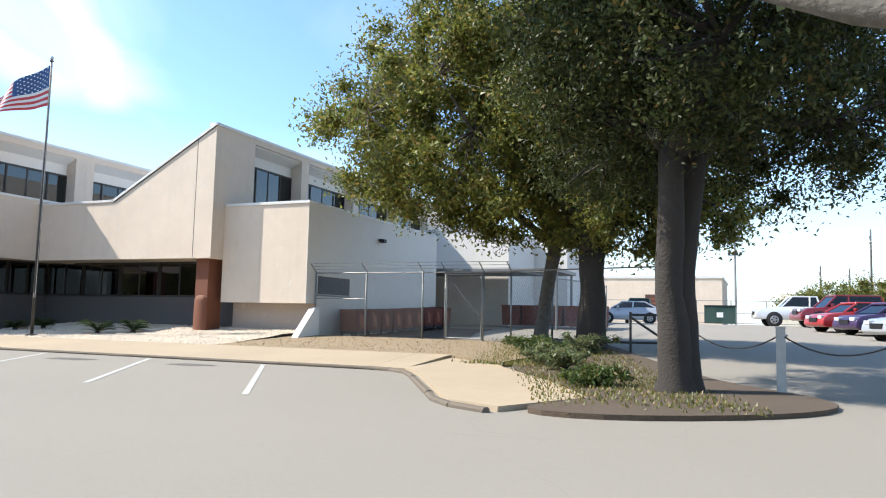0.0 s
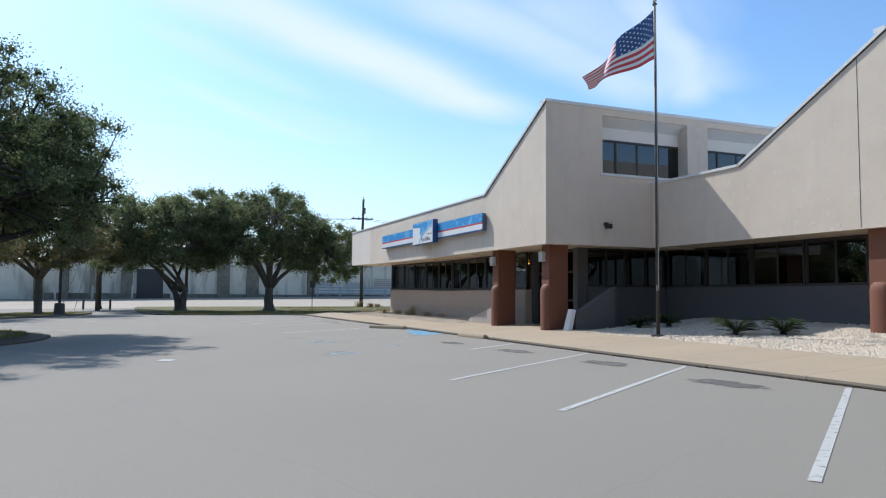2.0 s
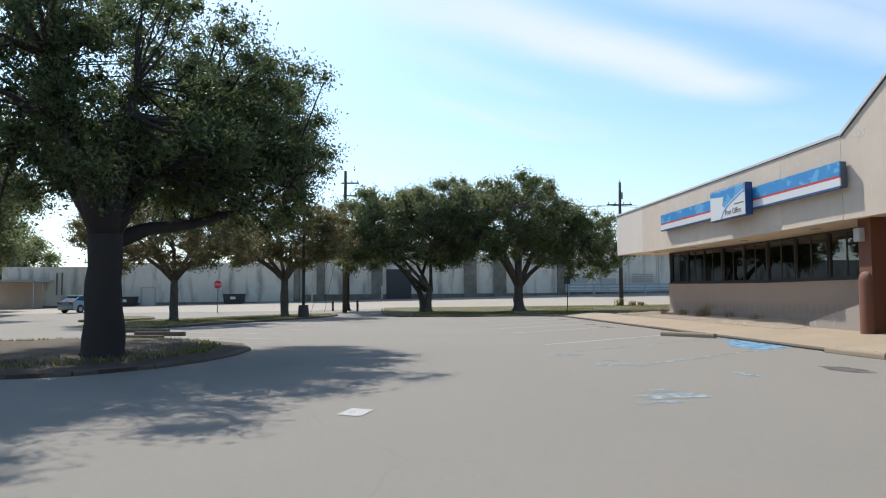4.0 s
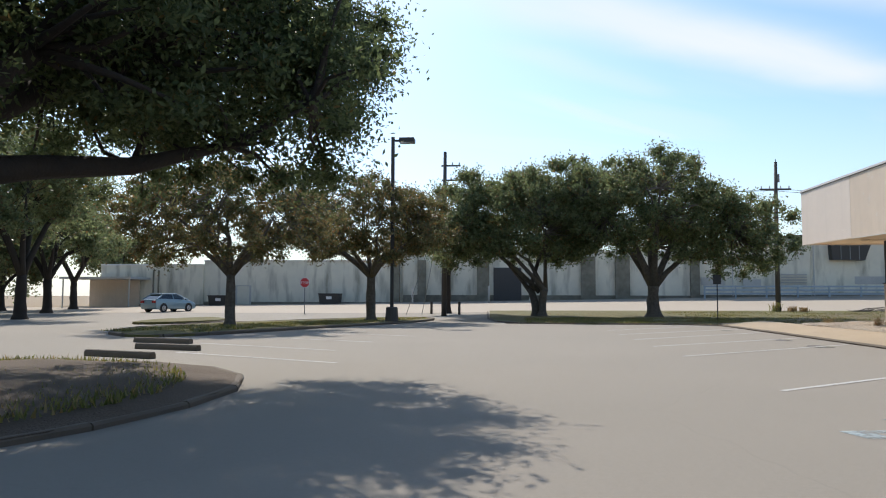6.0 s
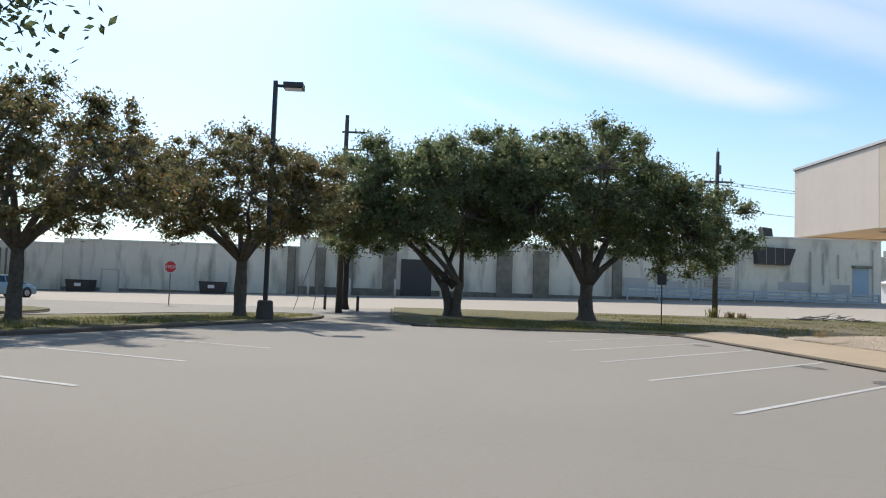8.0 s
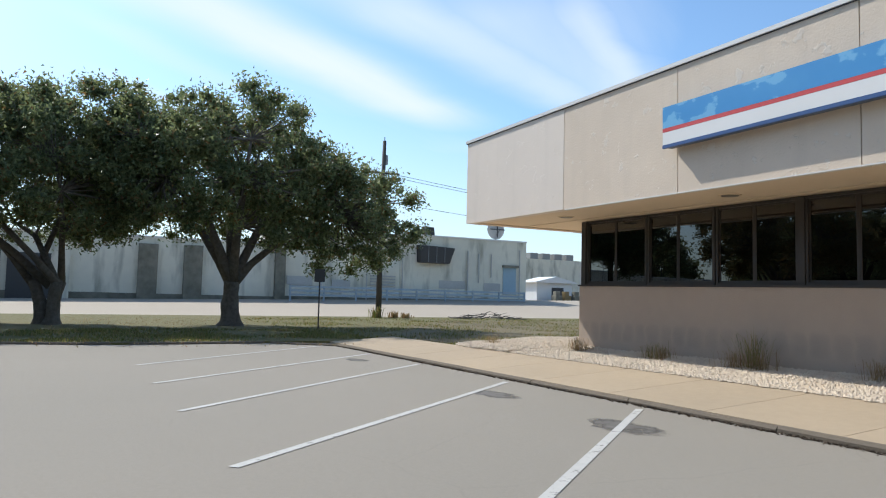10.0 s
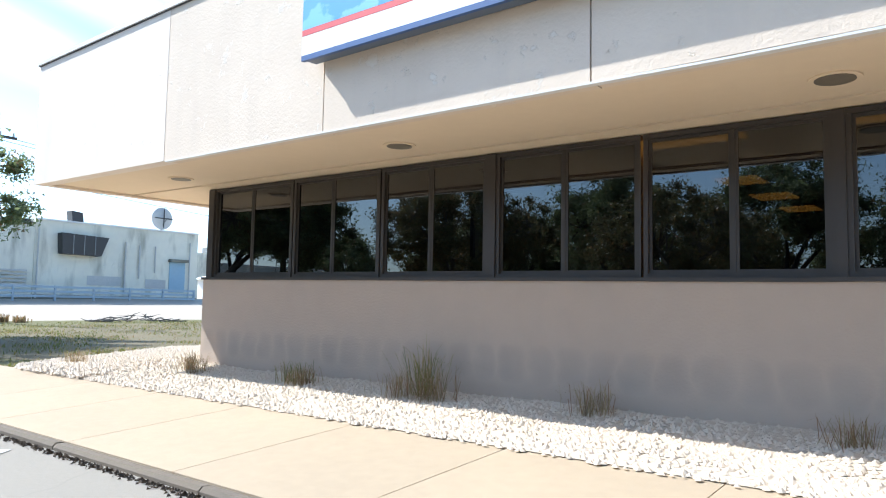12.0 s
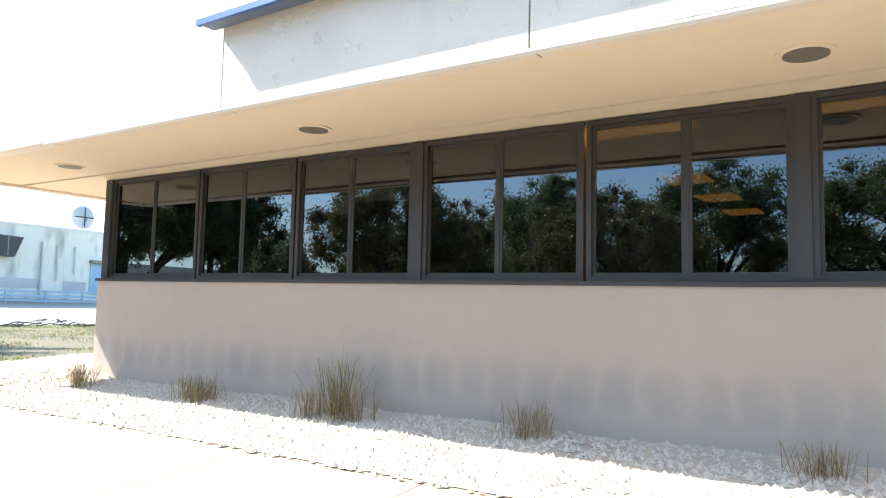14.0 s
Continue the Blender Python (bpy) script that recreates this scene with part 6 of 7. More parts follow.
def utility_pole(at, h, label, seed):
    x_, y_ = at
    z0 = ground_z(x_, y_)
    t = thing("utility_pole", label, "utility pole", at=(x_, y_, z0))
    part("pole", tube(bmesh.new(), [(0, 0, -0.3), (0, 0, h * 0.5), (0.08, 0.05, h)], [0.19, 0.16, 0.11], 10), M_WOODPOLE, t, smooth=True)
    if seed == 1:
        for zz, l in ((h - 1.0, 1.1), (h - 2.0, 0.9), (h - 3.1, 1.0)):
            part("crossarm", boxes((-0.05, 0.05, -l * 0.2, l, zz, zz + 0.1)), M_WOODPOLE, t)
            for q in (l * 0.5, l * 0.92):
                part("insulator", tube(bmesh.new(), [(0, q, zz + 0.1), (0, q, zz + 0.28)], [0.05, 0.035], 8), M_GREYWHITE, t)
        part("transformer", tube(bmesh.new(), [(0.1, -0.35, h - 3.6), (0.1, -0.35, h - 2.7)], [0.22, 0.22], 12), M_STEEL, t)
    else:
        part("crossarm", boxes((-0.06, 0.06, -1.15, 1.15, h - 2.1, h - 1.98)), M_WOODPOLE, t)
        for q in (-1.0, -0.4, 0.4, 1.0):
            part("insulator", tube(bmesh.new(), [(0, q, h - 1.98), (0, q, h - 1.78)], [0.05, 0.035], 8), M_GREYWHITE, t)
        part("switch", boxes((-0.1, 0.1, 0.1, 0.3, h - 1.5, h - 0.9)), M_STEEL, t)
        part("top_pin", tube(bmesh.new(), [(0.08, 0.05, h), (0.08, 0.05, h + 0.25)], 0.03, 6), M_STEEL, t)


utility_pole((-72.0, 0.75), 11.2, "weathered wooden utility pole with side arms and a transformer", 1)
utility_pole((-79.0, 25.0), 11.2, "weathered wooden utility pole with a crossarm", 2)
utility_pole((-94.0, 92.0), 11.5, "distant wooden utility pole", 3)


def cable(a, b, sag, name="power_line"):
    a, b = Vector(a), Vector(b)
    pts = [a.lerp(b, k / 14) - Vector((0, 0, sag * 4 * (k / 14) * (1 - k / 14))) for k in range(15)]
    solo(name, tube(bmesh.new(), pts, 0.014, 4), M_BLACK, "thin dark overhead power line", "cable", "overhead lines")


for q, zz in ((-1.0, 9.35), (1.0, 9.35)):
    cable((-79.0, 25 + q, zz), (-94, 92 + q, zz + 0.2), 0.9)
    cable((-79.0, 25 + q, zz), (-72, 0.75 + abs(q), 9.0), 0.4)
cable((-79.0, 25, 7.6), (-94, 92, 8.0), 0.8)


def post_sign(at, h, kind, rz, label):
    x_, y_ = at
    z0 = ground_z(x_, y_)
    t = thing("stop_sign" if kind == "stop" else "road_sign", label, "sign", at=(x_, y_, z0), rz=rz)
    part("post", boxes((-0.03, 0.03, -0.02, 0.02, -0.2, h)), M_STEEL if kind == "stop" else M_DARKSTEEL, t)
    if kind == "stop":
        o = [(0.40 * math.cos(radians(22.5 + 45 * k)), h - 0.1 + 0.40 * math.sin(radians(22.5 + 45 * k))) for k in range(8)]
        part("plate", prism(bmesh.new(), o, "y", -0.035, -0.025), M_SIGNWHITE, t)
        o = [(0.365 * math.cos(radians(22.5 + 45 * k)), h - 0.1 + 0.365 * math.sin(radians(22.5 + 45 * k))) for k in range(8)]
        part("face", prism(bmesh.new(), o, "y", -0.041, -0.0355), M_RED, t)
        cu = bpy.data.curves.new("lettering", 'FONT')
        cu.body, cu.size, cu.extrude, cu.align_x = "STOP", 0.27, 0.002, 'CENTER'
        tmp = bpy.data.objects.new("tmp", cu)
        scene.collection.objects.link(tmp)
        me = bpy.data.meshes.new_from_object(tmp.evaluated_get(bpy.context.evaluated_depsgraph_get()))
        bpy.data.objects.remove(tmp)
        me.materials.append(M_SIGNWHITE)
        ob = new("lettering", me)
        ob.parent = t
        ob.matrix_basis = pose(0, -0.044, h - 0.195, 90, 0, 0)
    else:
        part("plate", boxes((-0.22, 0.22, -0.035, -0.025, h - 0.55, h)), M_DARKSTEEL, t, "dark back of the sign plate")


post_sign((-76.5, -10.2), 2.45, "stop", 88, "red octagonal stop sign on a steel post")
post_sign((-66.5, 17.2), 2.6, "plate", 70, "dark narrow sign plate on a post in the lawn")


def bollard(at, h, r, material, label):
    z0 = ground_z(*at)
    t = thing("bollard", label, "bollard", at=(*at, z0))
    part("post", tube(bmesh.new(), [(0, 0, -0.1), (0, 0, h - 0.05), (0, 0, h)], [r, r, r * 0.6], 12), material, t, smooth=True)


for p in ((-98.5, -5.0), (-98.5, -1.2), (-98.6, 3.0)):
    bollard(p, 1.7, 0.11, M_GREYWHITE, "pale weathered bollard before the warehouse")
for p in ((-76.5, -0.6), (-74.5, 1.6)):
    bollard(p, 0.9, 0.09, M_WOODPOLE, "short wooden marker post by the drive")
# guy wires
for q in ((-74.6, -2.2), (-75.6, -1.2)):
    solo("guy_wire", rod((*q, 0.0), (-72.0, 0.75, 8.0), 0.02, 5), M_STEEL, "slanting guy wire of the utility pole", "cable")

# ---------------------------------------------------------------- warehouse across the road
def warehouse():
    W = thing("warehouse", "long weathered white block warehouse with buttresses", "building", kind="structure", at=(-102, 10, 0.9))
    X = -102.0
    def base(y):
        return 0.75 + 0.0187 * clamp(y, -45, 60)
    runs = [(-41.3, -29.2, 4.75), (-29.2, -6.5, 5.2), (-6.5, 24.6, 6.15), (24.6, 36.5, 7.5), (36.5, 51.2, 7.85)]
    for k, (a, b, h) in enumerate(runs):
        dx = (0.0, 0.25, 0.0, 0.12, 0.0)[k]
        wpart("wall", boxes((X - 22, X - dx, a, b, -0.3, h)), M_WH, W)
        wpart("roof_edge", boxes((X - 22.05, X - dx + 0.12, a + 0.01, b - 0.01, h, h + 0.14)), M_WHDARK if k == 3 else M_COPING, W)
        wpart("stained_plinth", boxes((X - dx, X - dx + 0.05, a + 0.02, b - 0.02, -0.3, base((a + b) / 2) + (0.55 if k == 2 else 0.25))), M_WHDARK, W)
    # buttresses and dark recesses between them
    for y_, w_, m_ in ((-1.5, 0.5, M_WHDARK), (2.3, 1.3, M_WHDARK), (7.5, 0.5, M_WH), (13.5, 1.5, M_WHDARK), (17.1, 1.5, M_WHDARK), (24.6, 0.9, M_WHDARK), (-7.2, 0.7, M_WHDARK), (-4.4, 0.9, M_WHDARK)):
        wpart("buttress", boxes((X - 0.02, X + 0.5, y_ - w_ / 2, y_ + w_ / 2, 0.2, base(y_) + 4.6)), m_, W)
    wpart("loading_door", boxes((X + 0.02, X + 0.10, 3.4, 6.4, base(5), base(5) + 3.6)), M_DARKEDGE, W, "dark roller door")
    # pipes, panels and stains
    for y_, z0, z1 in ((28.5, 1.4, 6.0), (33.0, 1.4, 7.3), (36.7, 1.5, 7.6), (44.0, 2.0, 6.6), (45.3, 3.4, 6.4), (46.8, 4.0, 6.4), (50.3, 1.7, 7.0)):
        wpart("pipe", rod((X + 0.14, y_, z0), (X + 0.14, y_, z1), 0.07, 6), M_GREYWHITE, W)
    # hanging hopper window
    bm = prism(bmesh.new(), [(38.2, 6.9), (42.1, 6.75), (41.5, 5.15), (38.3, 5.2)], "x", X, X + 0.9)
    hp = wpart("window", bm, M_DARKSTEEL, W, "dark slanting projecting window")
    for k in range(3):
        b = new("bar", finish("bar", boxes((X + 0.9, X + 0.94, 39.1 + k * 0.9, 39.16 + k * 0.9, 5.2, 6.8)), M_STEEL)); b.parent = hp
    wpart("door", boxes((X + 0.01, X + 0.08, 48.3, 49.9, 2.3, 5.1)), mat("pale_blue_door", (0.30, 0.42, 0.50), 0.7), W, "pale blue service door")
    wpart("door_hood", boxes((X, X + 0.5, 48.2, 50.0, 5.1, 5.35)), M_WHDARK, W)
    for k in range(5):
        z = 2.5 + 0.28 * k
        wpart("louvre", boxes((X + 0.0, X + 0.1, 33.4, 36.0, z, z + 0.14)), M_GREYWHITE, W)
    for y_, w_, z_ in ((26.5, 2.4, 2.6), (30.5, 1.8, 2.4), (42.3, 3.0, 2.7), (47.0, 2.0, 2.6)):
        wpart("patch", boxes((X, X + 0.03, y_ - w_ / 2, y_ + w_ / 2, z_, z_ + 0.8)), M_GREYWHITE, W)
    # guard rail before it
    R = thing("guard_rail", "grey pipe guard rail along the warehouse dock", "railing", at=(-99.5, 36, 1.2))
    for z in (0.35, 0.72, 1.08):
        wpart("rail", boxes((-99.55, -99.45, 24.9, 49.5, 0, 0.17)), M_RAIL, R).matrix_basis = pose(0, 0, 1.25 + z)
    for k in range(9):
        y_ = 25 + 3.05 * k
        wpart("post", boxes((-99.57, -99.43, y_ - 0.07, y_ + 0.07, base(y_) - 0.1, 2.52)), M_RAIL, R)
    # roof things
    D = thing("satellite_dish", "round mesh satellite dish on the warehouse roof", "antenna", at=(-103, 47.9, 7.85))
    part("mast", rod((0, 0, 0), (0, 0, 1.0), 0.07), M_STEEL, D)
    bm = bmesh.new()
    n = 18
    rings = [[bm.verts.new((0.4 - 0.32 * r * r, r * 1.05 * math.cos(2 * math.pi * k / n), 1.3 + r * 1.05 * math.sin(2 * math.pi * k / n))) for k in range(n)] for r in (0.08, 0.5, 1.0)]
    for a, b in zip(rings, rings[1:]):
        for k in range(n):
            bm.faces.new((a[k], a[(k + 1) % n], b[(k + 1) % n], b[k]))
    part("dish", bm, M_GREYWHITE, D, smooth=True)
    for a, b in (((0.42, -0.9, 1.3), (0.42, 0.9, 1.3)), ((0.42, 0, 0.45), (0.42, 0, 2.15))):
        part("strut", rod(a, b, 0.05), M_DARKSTEEL, D)
    part("feed", rod((0.1, 0, 0.6), (1.0, 0, 1.3), 0.04), M_STEEL, D)
    V = thing("roof_vent", "dark box vent on the warehouse roof", "vent", at=(-104, 40.5, 7.85))
    bm = prism(bmesh.new(), [(-0.45, 0.0), (0.5, 0.0), (0.35, 1.1), (-0.6, 1.2)], "x", -0.5, 0.5)
    part("housing", bm, M_DARKSTEEL, V)
    U = thing("roof_unit", "dark roof hatch on the warehouse", "vent", at=(-104, 36.0, 7.5))
    part("housing", boxes((-1, 1, -1.2, 1.0, 0, 0.45), bevel=0.03), M_DARKSTEEL, U)
    # entrance canopy at the far end
    C = thing("canopy", "flat pale entrance canopy on posts", "canopy", at=(-100, -39, 0))
    wpart("roof", boxes((-102, -97.6, -43.5, -35.4, 3.1, 3.34)), M_GREYWHITE, C)
    wpart("back_wall", boxes((-101.98, -101.8, -42.5, -36.6, 0, 3.1)), M_STUCCO, C, "tan wall under the canopy")
    for q in (-43.2, -35.7):
        wpart("post", rod((-97.9, q, -0.1), (-97.9, q, 3.12), 0.08), M_GREYWHITE, C)
    for y_ in (-14.2, -26.5):
        d = thing("dumpster", "dark green steel dumpster by the warehouse wall", "dumpster", "dumpsters", at=(-100.4, y_, base(y_) - 0.2))
        part("body", prism(bmesh.new(), [(-1.0, 0.15), (1.0, 0.15), (1.15, 1.25), (-1.15, 1.25)], "x", -0.7, 0.7), M_DARKSTEEL, d)
        part("lid", boxes((-0.72, 0.74, -1.17, 1.17, 1.25, 1.32)), M_BLACK, d)
        part("label_plate", boxes((0.705, 0.715, -0.3, 0.3, 0.7, 1.0)), M_SIGNWHITE, d)
    wpart("door", boxes((X - 0.24, X - 0.18, -25.3, -23.9, 0.2, 2.3)), M_WH, W, "pale service door")
    wpart("door_frame", boxes((X - 0.24, X - 0.14, -25.5, -25.3, 0.2, 2.4), (X - 0.24, X - 0.14, -23.9, -23.7, 0.2, 2.4), (X - 0.24, X - 0.14, -25.5, -23.7, 2.4, 2.5)), M_GREYWHITE, W)
    for q in (-35.0, -34.4):
        wpart("pipe", rod((X + 0.1, q, 1.6), (X + 0.1, q, 4.2), 0.09, 6), M_WHDARK, W)


warehouse()


def far_sheds():
    B = thing("far_building", "pale low building with rooftop units", "building", kind="structure", at=(-142, 88, 2))
    wpart("wall", boxes((-170, -142, 70, 125, 0, 9.2)), M_WH, B)
    for k in range(4):
        wpart("rooftop_unit", boxes((-146, -144, 80 + 2.6 * k, 81.6 + 2.6 * k, 9.2, 10.4)), M_STEEL, B)
    S = thing("shed", "small white gabled shed with open front", "shed", at=(-128, 74, 2))
    wpart("wall", boxes((-132, -128, 70.5, 77, 1.0, 4.6)), M_WHITE, S)
    wpart("roof", prism(bmesh.new(), [(70.0, 4.6), (77.6, 4.6), (77.6, 4.75), (73.6, 5.6), (70.0, 4.75)], "x", -132.3, -127.4), M_WHITE, S)
    wpart("opening", boxes((-127.99, -127.95, 73.2, 75.4, 1.0, 3.9)), M_DARKEDGE, S)
    for k, (dy, m) in enumerate(((0, M_WHDARK), (1.6, M_STRAW), (3.4, M_WHDARK), (5.2, M_DARKSTEEL))):
        j = thing("stacked_goods", "dusty stacked equipment by the shed", "equipment", "goods by the shed", at=(-125, 72 + dy, 1.6))
        part("pile", boxes((-0.6, 0.6, -0.6, 0.6, 0, 1.1), (-0.3, 0.5, -0.5, 0.3, 1.1, 1.7), bevel=0.08), m, j)


far_sheds()


# ---------------------------------------------------------------- cars
def car(at, rz, paint, label, kind="sedan", z=None, group="parked cars"):
    """A parked car: body, cabin glass, wheels, lamps. Local x is forwards."""
    z0 = ground_z(*at) if z is None else z
    t = thing("car", label, "car", group, at=(*at, z0), rz=rz)
    prof = {
        "sedan": ([(-2.25, 0.30), (-2.3, 0.55), (-2.25, 0.92), (-1.75, 1.02), (-0.95, 1.05), (0.85, 0.98), (1.9, 0.84), (2.2, 0.62), (2.25, 0.35), (2.1, 0.22), (-2.1, 0.22)], [(-1.8, 1.0), (-1.05, 1.38), (0.0, 1.43), (0.45, 1.36), (1.15, 0.96)], 0.87),
        "hatch": ([(-2.1, 0.30), (-2.15, 0.6), (-2.1, 1.0), (-1.7, 1.08), (0.9, 1.0), (1.75, 0.88), (2.15, 0.62), (2.2, 0.35), (2.05, 0.22), (-2.0, 0.22)], [(-2.02, 1.02), (-1.35, 1.38), (-0.4, 1.49), (0.2, 1.45), (1.35, 0.96)], 0.87),
        "suv": ([(-2.3, 0.42), (-2.35, 0.7), (-2.3, 1.12), (-1.7, 1.16), (0.9, 1.14), (2.0, 1.02), (2.3, 0.78), (2.35, 0.45), (2.2, 0.34), (-2.2, 0.34)], [(-2.25, 1.12), (-2.0, 1.72), (-0.5, 1.8), (0.35, 1.74), (1.0, 1.12)], 0.93),
        "pickup": ([(-2.8, 0.55), (-2.85, 0.8), (-2.8, 1.22), (-0.7, 1.22), (0.9, 1.22), (2.5, 1.12), (2.8, 0.85), (2.85, 0.5), (2.6, 0.42), (-2.7, 0.42)], [(-0.85, 1.2), (-0.7, 1.82), (0.4, 1.86), (0.7, 1.8), (1.3, 1.2)], 0.97),
    }[kind]
    body, cab, hw = prof
    def shell(pts, w0, w1, zc):
        bm = bmesh.new()
        zs = [p[1] for p in pts]
        lo, hi = min(zs), max(zs)
        def width(z_):
            return w0 + (w1 - w0) * clamp((z_ - lo) / (hi - lo + 1e-6))
        A = [bm.verts.new((x_, -width(z_), z_)) for x_, z_ in pts]
        B = [bm.verts.new((x_, width(z_), z_)) for x_, z_ in pts]
        bm.faces.new(A), bm.faces.new(B[::-1])
        n = len(pts)
        for i in range(n):
            bm.faces.new((A[i], B[i], B[(i + 1) % n], A[(i + 1) % n]))
        return bm
    bm = shell(body, hw, hw * 0.95, 0)
    bmesh.ops.bevel(bm, geom=bm.edges[:], offset=0.07, segments=3, affect='EDGES', profile=0.6)
    b = part("body", bm, paint, t, smooth=True)
    bm = shell(cab, hw * 0.93, hw * 0.72, 0)
    part("window_glass", bm, M_GLASS_CAR, t)
    zt = max(p[1] for p in cab)
    top = [p for p in cab if p[1] > zt - 0.14]
    bm = boxes((min(p[0] for p in top) - 0.05, max(p[0] for p in top) + 0.05, -hw * 0.75, hw * 0.75, zt - 0.09, zt + 0.02), bevel=0.05)
    part("roof", bm, paint, t, smooth=True)
    # pillars
    for s in (-1, 1):
        for (xa, za), (xb, zb) in ((cab[0], cab[1]), (cab[-1], cab[-2]), ((-0.25, cab[0][1]), (-0.3, zt - 0.04))):
            bm = tube(bmesh.new(), [(xa, s * hw * 0.925, za), (xb, s * hw * 0.74, zb)], [0.05, 0.05], 6)
            part("pillar", bm, paint, t)
    r = 0.40 if kind in ("suv", "pickup") else 0.32
    wb = 1.75 if kind == "pickup" else 1.35
    for sx in (-wb, wb):
        for s in (-1, 1):
            y_ = s * (hw - 0.09)
            wm = bmesh.new()
            tube(wm, [(sx, y_ - 0.11, r), (sx, y_ - 0.09, r), (sx, y_ + 0.09, r), (sx, y_ + 0.11, r)], [r * 0.88, r, r, r * 0.88], 20)
            w = part("wheel", wm, M_RUBBER, t)
            rm = new("rim", finish("rim", tube(bmesh.new(), [(sx, y_ + s * 0.105, r), (sx, y_ + s * 0.125, r)], [r * 0.66, r * 0.55], 16), M_RIM)); rm.parent = w
            for q in range(5):
                a = q * 1.2566
                sp = new("spoke_gap", finish("spoke_gap", rod((sx + 0.35 * r * math.cos(a), y_ + s * 0.12, r + 0.35 * r * math.sin(a)), (sx + 0.35 * r * math.cos(a), y_ + s * 0.129, r + 0.35 * r * math.sin(a)), r * 0.13, 6), M_BLACK)); sp.parent = w
            ar = tube(bmesh.new(), [(sx, s * (hw - 0.03), r + 0.02), (sx, s * (hw + 0.004), r + 0.02)], [r + 0.07, r + 0.07], 20)
            part("wheel_arch", ar, M_BLACK, t)
    xf = max(p[0] for p in body)
    zb = 0.68 if kind in ("sedan", "hatch") else 0.92
    for s in (-1, 1):
        part("headlight", boxes((xf - 0.28, xf - 0.02, s * hw * 0.62 - 0.17, s * hw * 0.62 + 0.17, zb - 0.07, zb + 0.09), bevel=0.03), M_HEADLIGHT, t)
        part("tail_light", boxes((-xf - 0.06, -xf + 0.1, s * hw * 0.72 - 0.14, s * hw * 0.72 + 0.14, zb + 0.05, zb + 0.25), bevel=0.02), M_TAIL, t)
        part("mirror", boxes((0.62, 0.76, s * hw - 0.0 + (0.0 if s > 0 else -0.18), s * hw + (0.18 if s > 0 else 0.0), 1.0 if kind != "suv" else 1.15, 1.14 if kind != "suv" else 1.32), bevel=0.03), paint, t)
    part("grille", boxes((xf - 0.1, xf + 0.015, -hw * 0.38, hw * 0.38, zb - 0.22, zb - 0.02), bevel=0.01), M_BLACK, t)
    return t


def paint(name, col):
    return mat(name, col, 0.28, 0.3, var=0.03, big=0.04, clear=0.6)


P_SILVER, P_TEAL, P_RED, P_MAROON = paint("silver_paint", (0.42, 0.44, 0.47)), paint("grey_blue_paint", (0.20, 0.29, 0.33)), paint("red_paint", (0.42, 0.03, 0.03)), paint("dark_red_paint", (0.20, 0.02, 0.025))
P_PURPLE, P_CARWHITE, P_ORANGE, P_GREEN = paint("dark_purple_paint", (0.06, 0.03, 0.09)), paint("white_car_paint", (0.70, 0.70, 0.70)), paint("orange_paint", (0.5, 0.12, 0.03)), paint("dark_green_paint", (0.03, 0.07, 0.06))
car((-81.0, -23.0), 160, P_TEAL, "grey-blue hatchback car on the drive", "hatch")
car((2.7, 50.5), 188, P_CARWHITE, "white pickup truck parked in the yard", "pickup")
car((4.3, 46.6), 197, P_MAROON, "dark red sport utility vehicle in the yard", "suv")
car((4.6, 40.5), 205, P_RED, "bright red car parked in the yard", "sedan")
car((5.6, 38.0), 208, P_PURPLE, "dark purple car parked in the yard", "sedan")
car((6.2, 33.5), 210, P_SILVER, "silver car parked in the yard", "sedan")
car((-13.6, 52.0), 90, P_ORANGE, "orange car parked behind the fence", "sedan")
car((-11.2, 50.5), 10, P_CARWHITE, "white car parked behind the trees", "sedan")
car((-7.8, 50.0), 190, P_SILVER, "pale silver car parked behind the trees", "sedan")
car((-8.0, 56.0), 100, P_GREEN, "dark green car parked behind the trees", "suv")


# ---------------------------------------------------------------- fence, gate and yard things
def chain_link(parent, a, b, z0, z1, gap=0.075, r=0.0035):
    """Woven wire between two ends: two sets of slanting strands."""
    A, B = Vector((*a, 0)), Vector((*b, 0))
    L_ = (B - A).length
    d = (B - A).normalized()
    h = z1 - z0
    bm = bmesh.new()
    for sgn in (-1, 1):
        s = -h if sgn > 0 else 0.0
        while s < (L_ if sgn > 0 else L_ + h):
            s0, s1 = s, s + sgn * h
            lo, hi = 0.0, 1.0
            if s1 != s0:
                ta, tb = (0 - s0) / (s1 - s0), (L_ - s0) / (s1 - s0)
                lo, hi = max(0, min(ta, tb)), min(1, max(ta, tb))
            if hi > lo + 0.01:
                p0 = A + d * (s0 + (s1 - s0) * lo) + Vector((0, 0, z0 + h * lo))
                p1 = A + d * (s0 + (s1 - s0) * hi) + Vector((0, 0, z0 + h * hi))
                tube(bm, [p0, p1], r, 3, caps=False)
            s += gap * 1.41
    wpart("chain_link", bm, M_STEEL, parent, "woven steel mesh", kind="stuff")


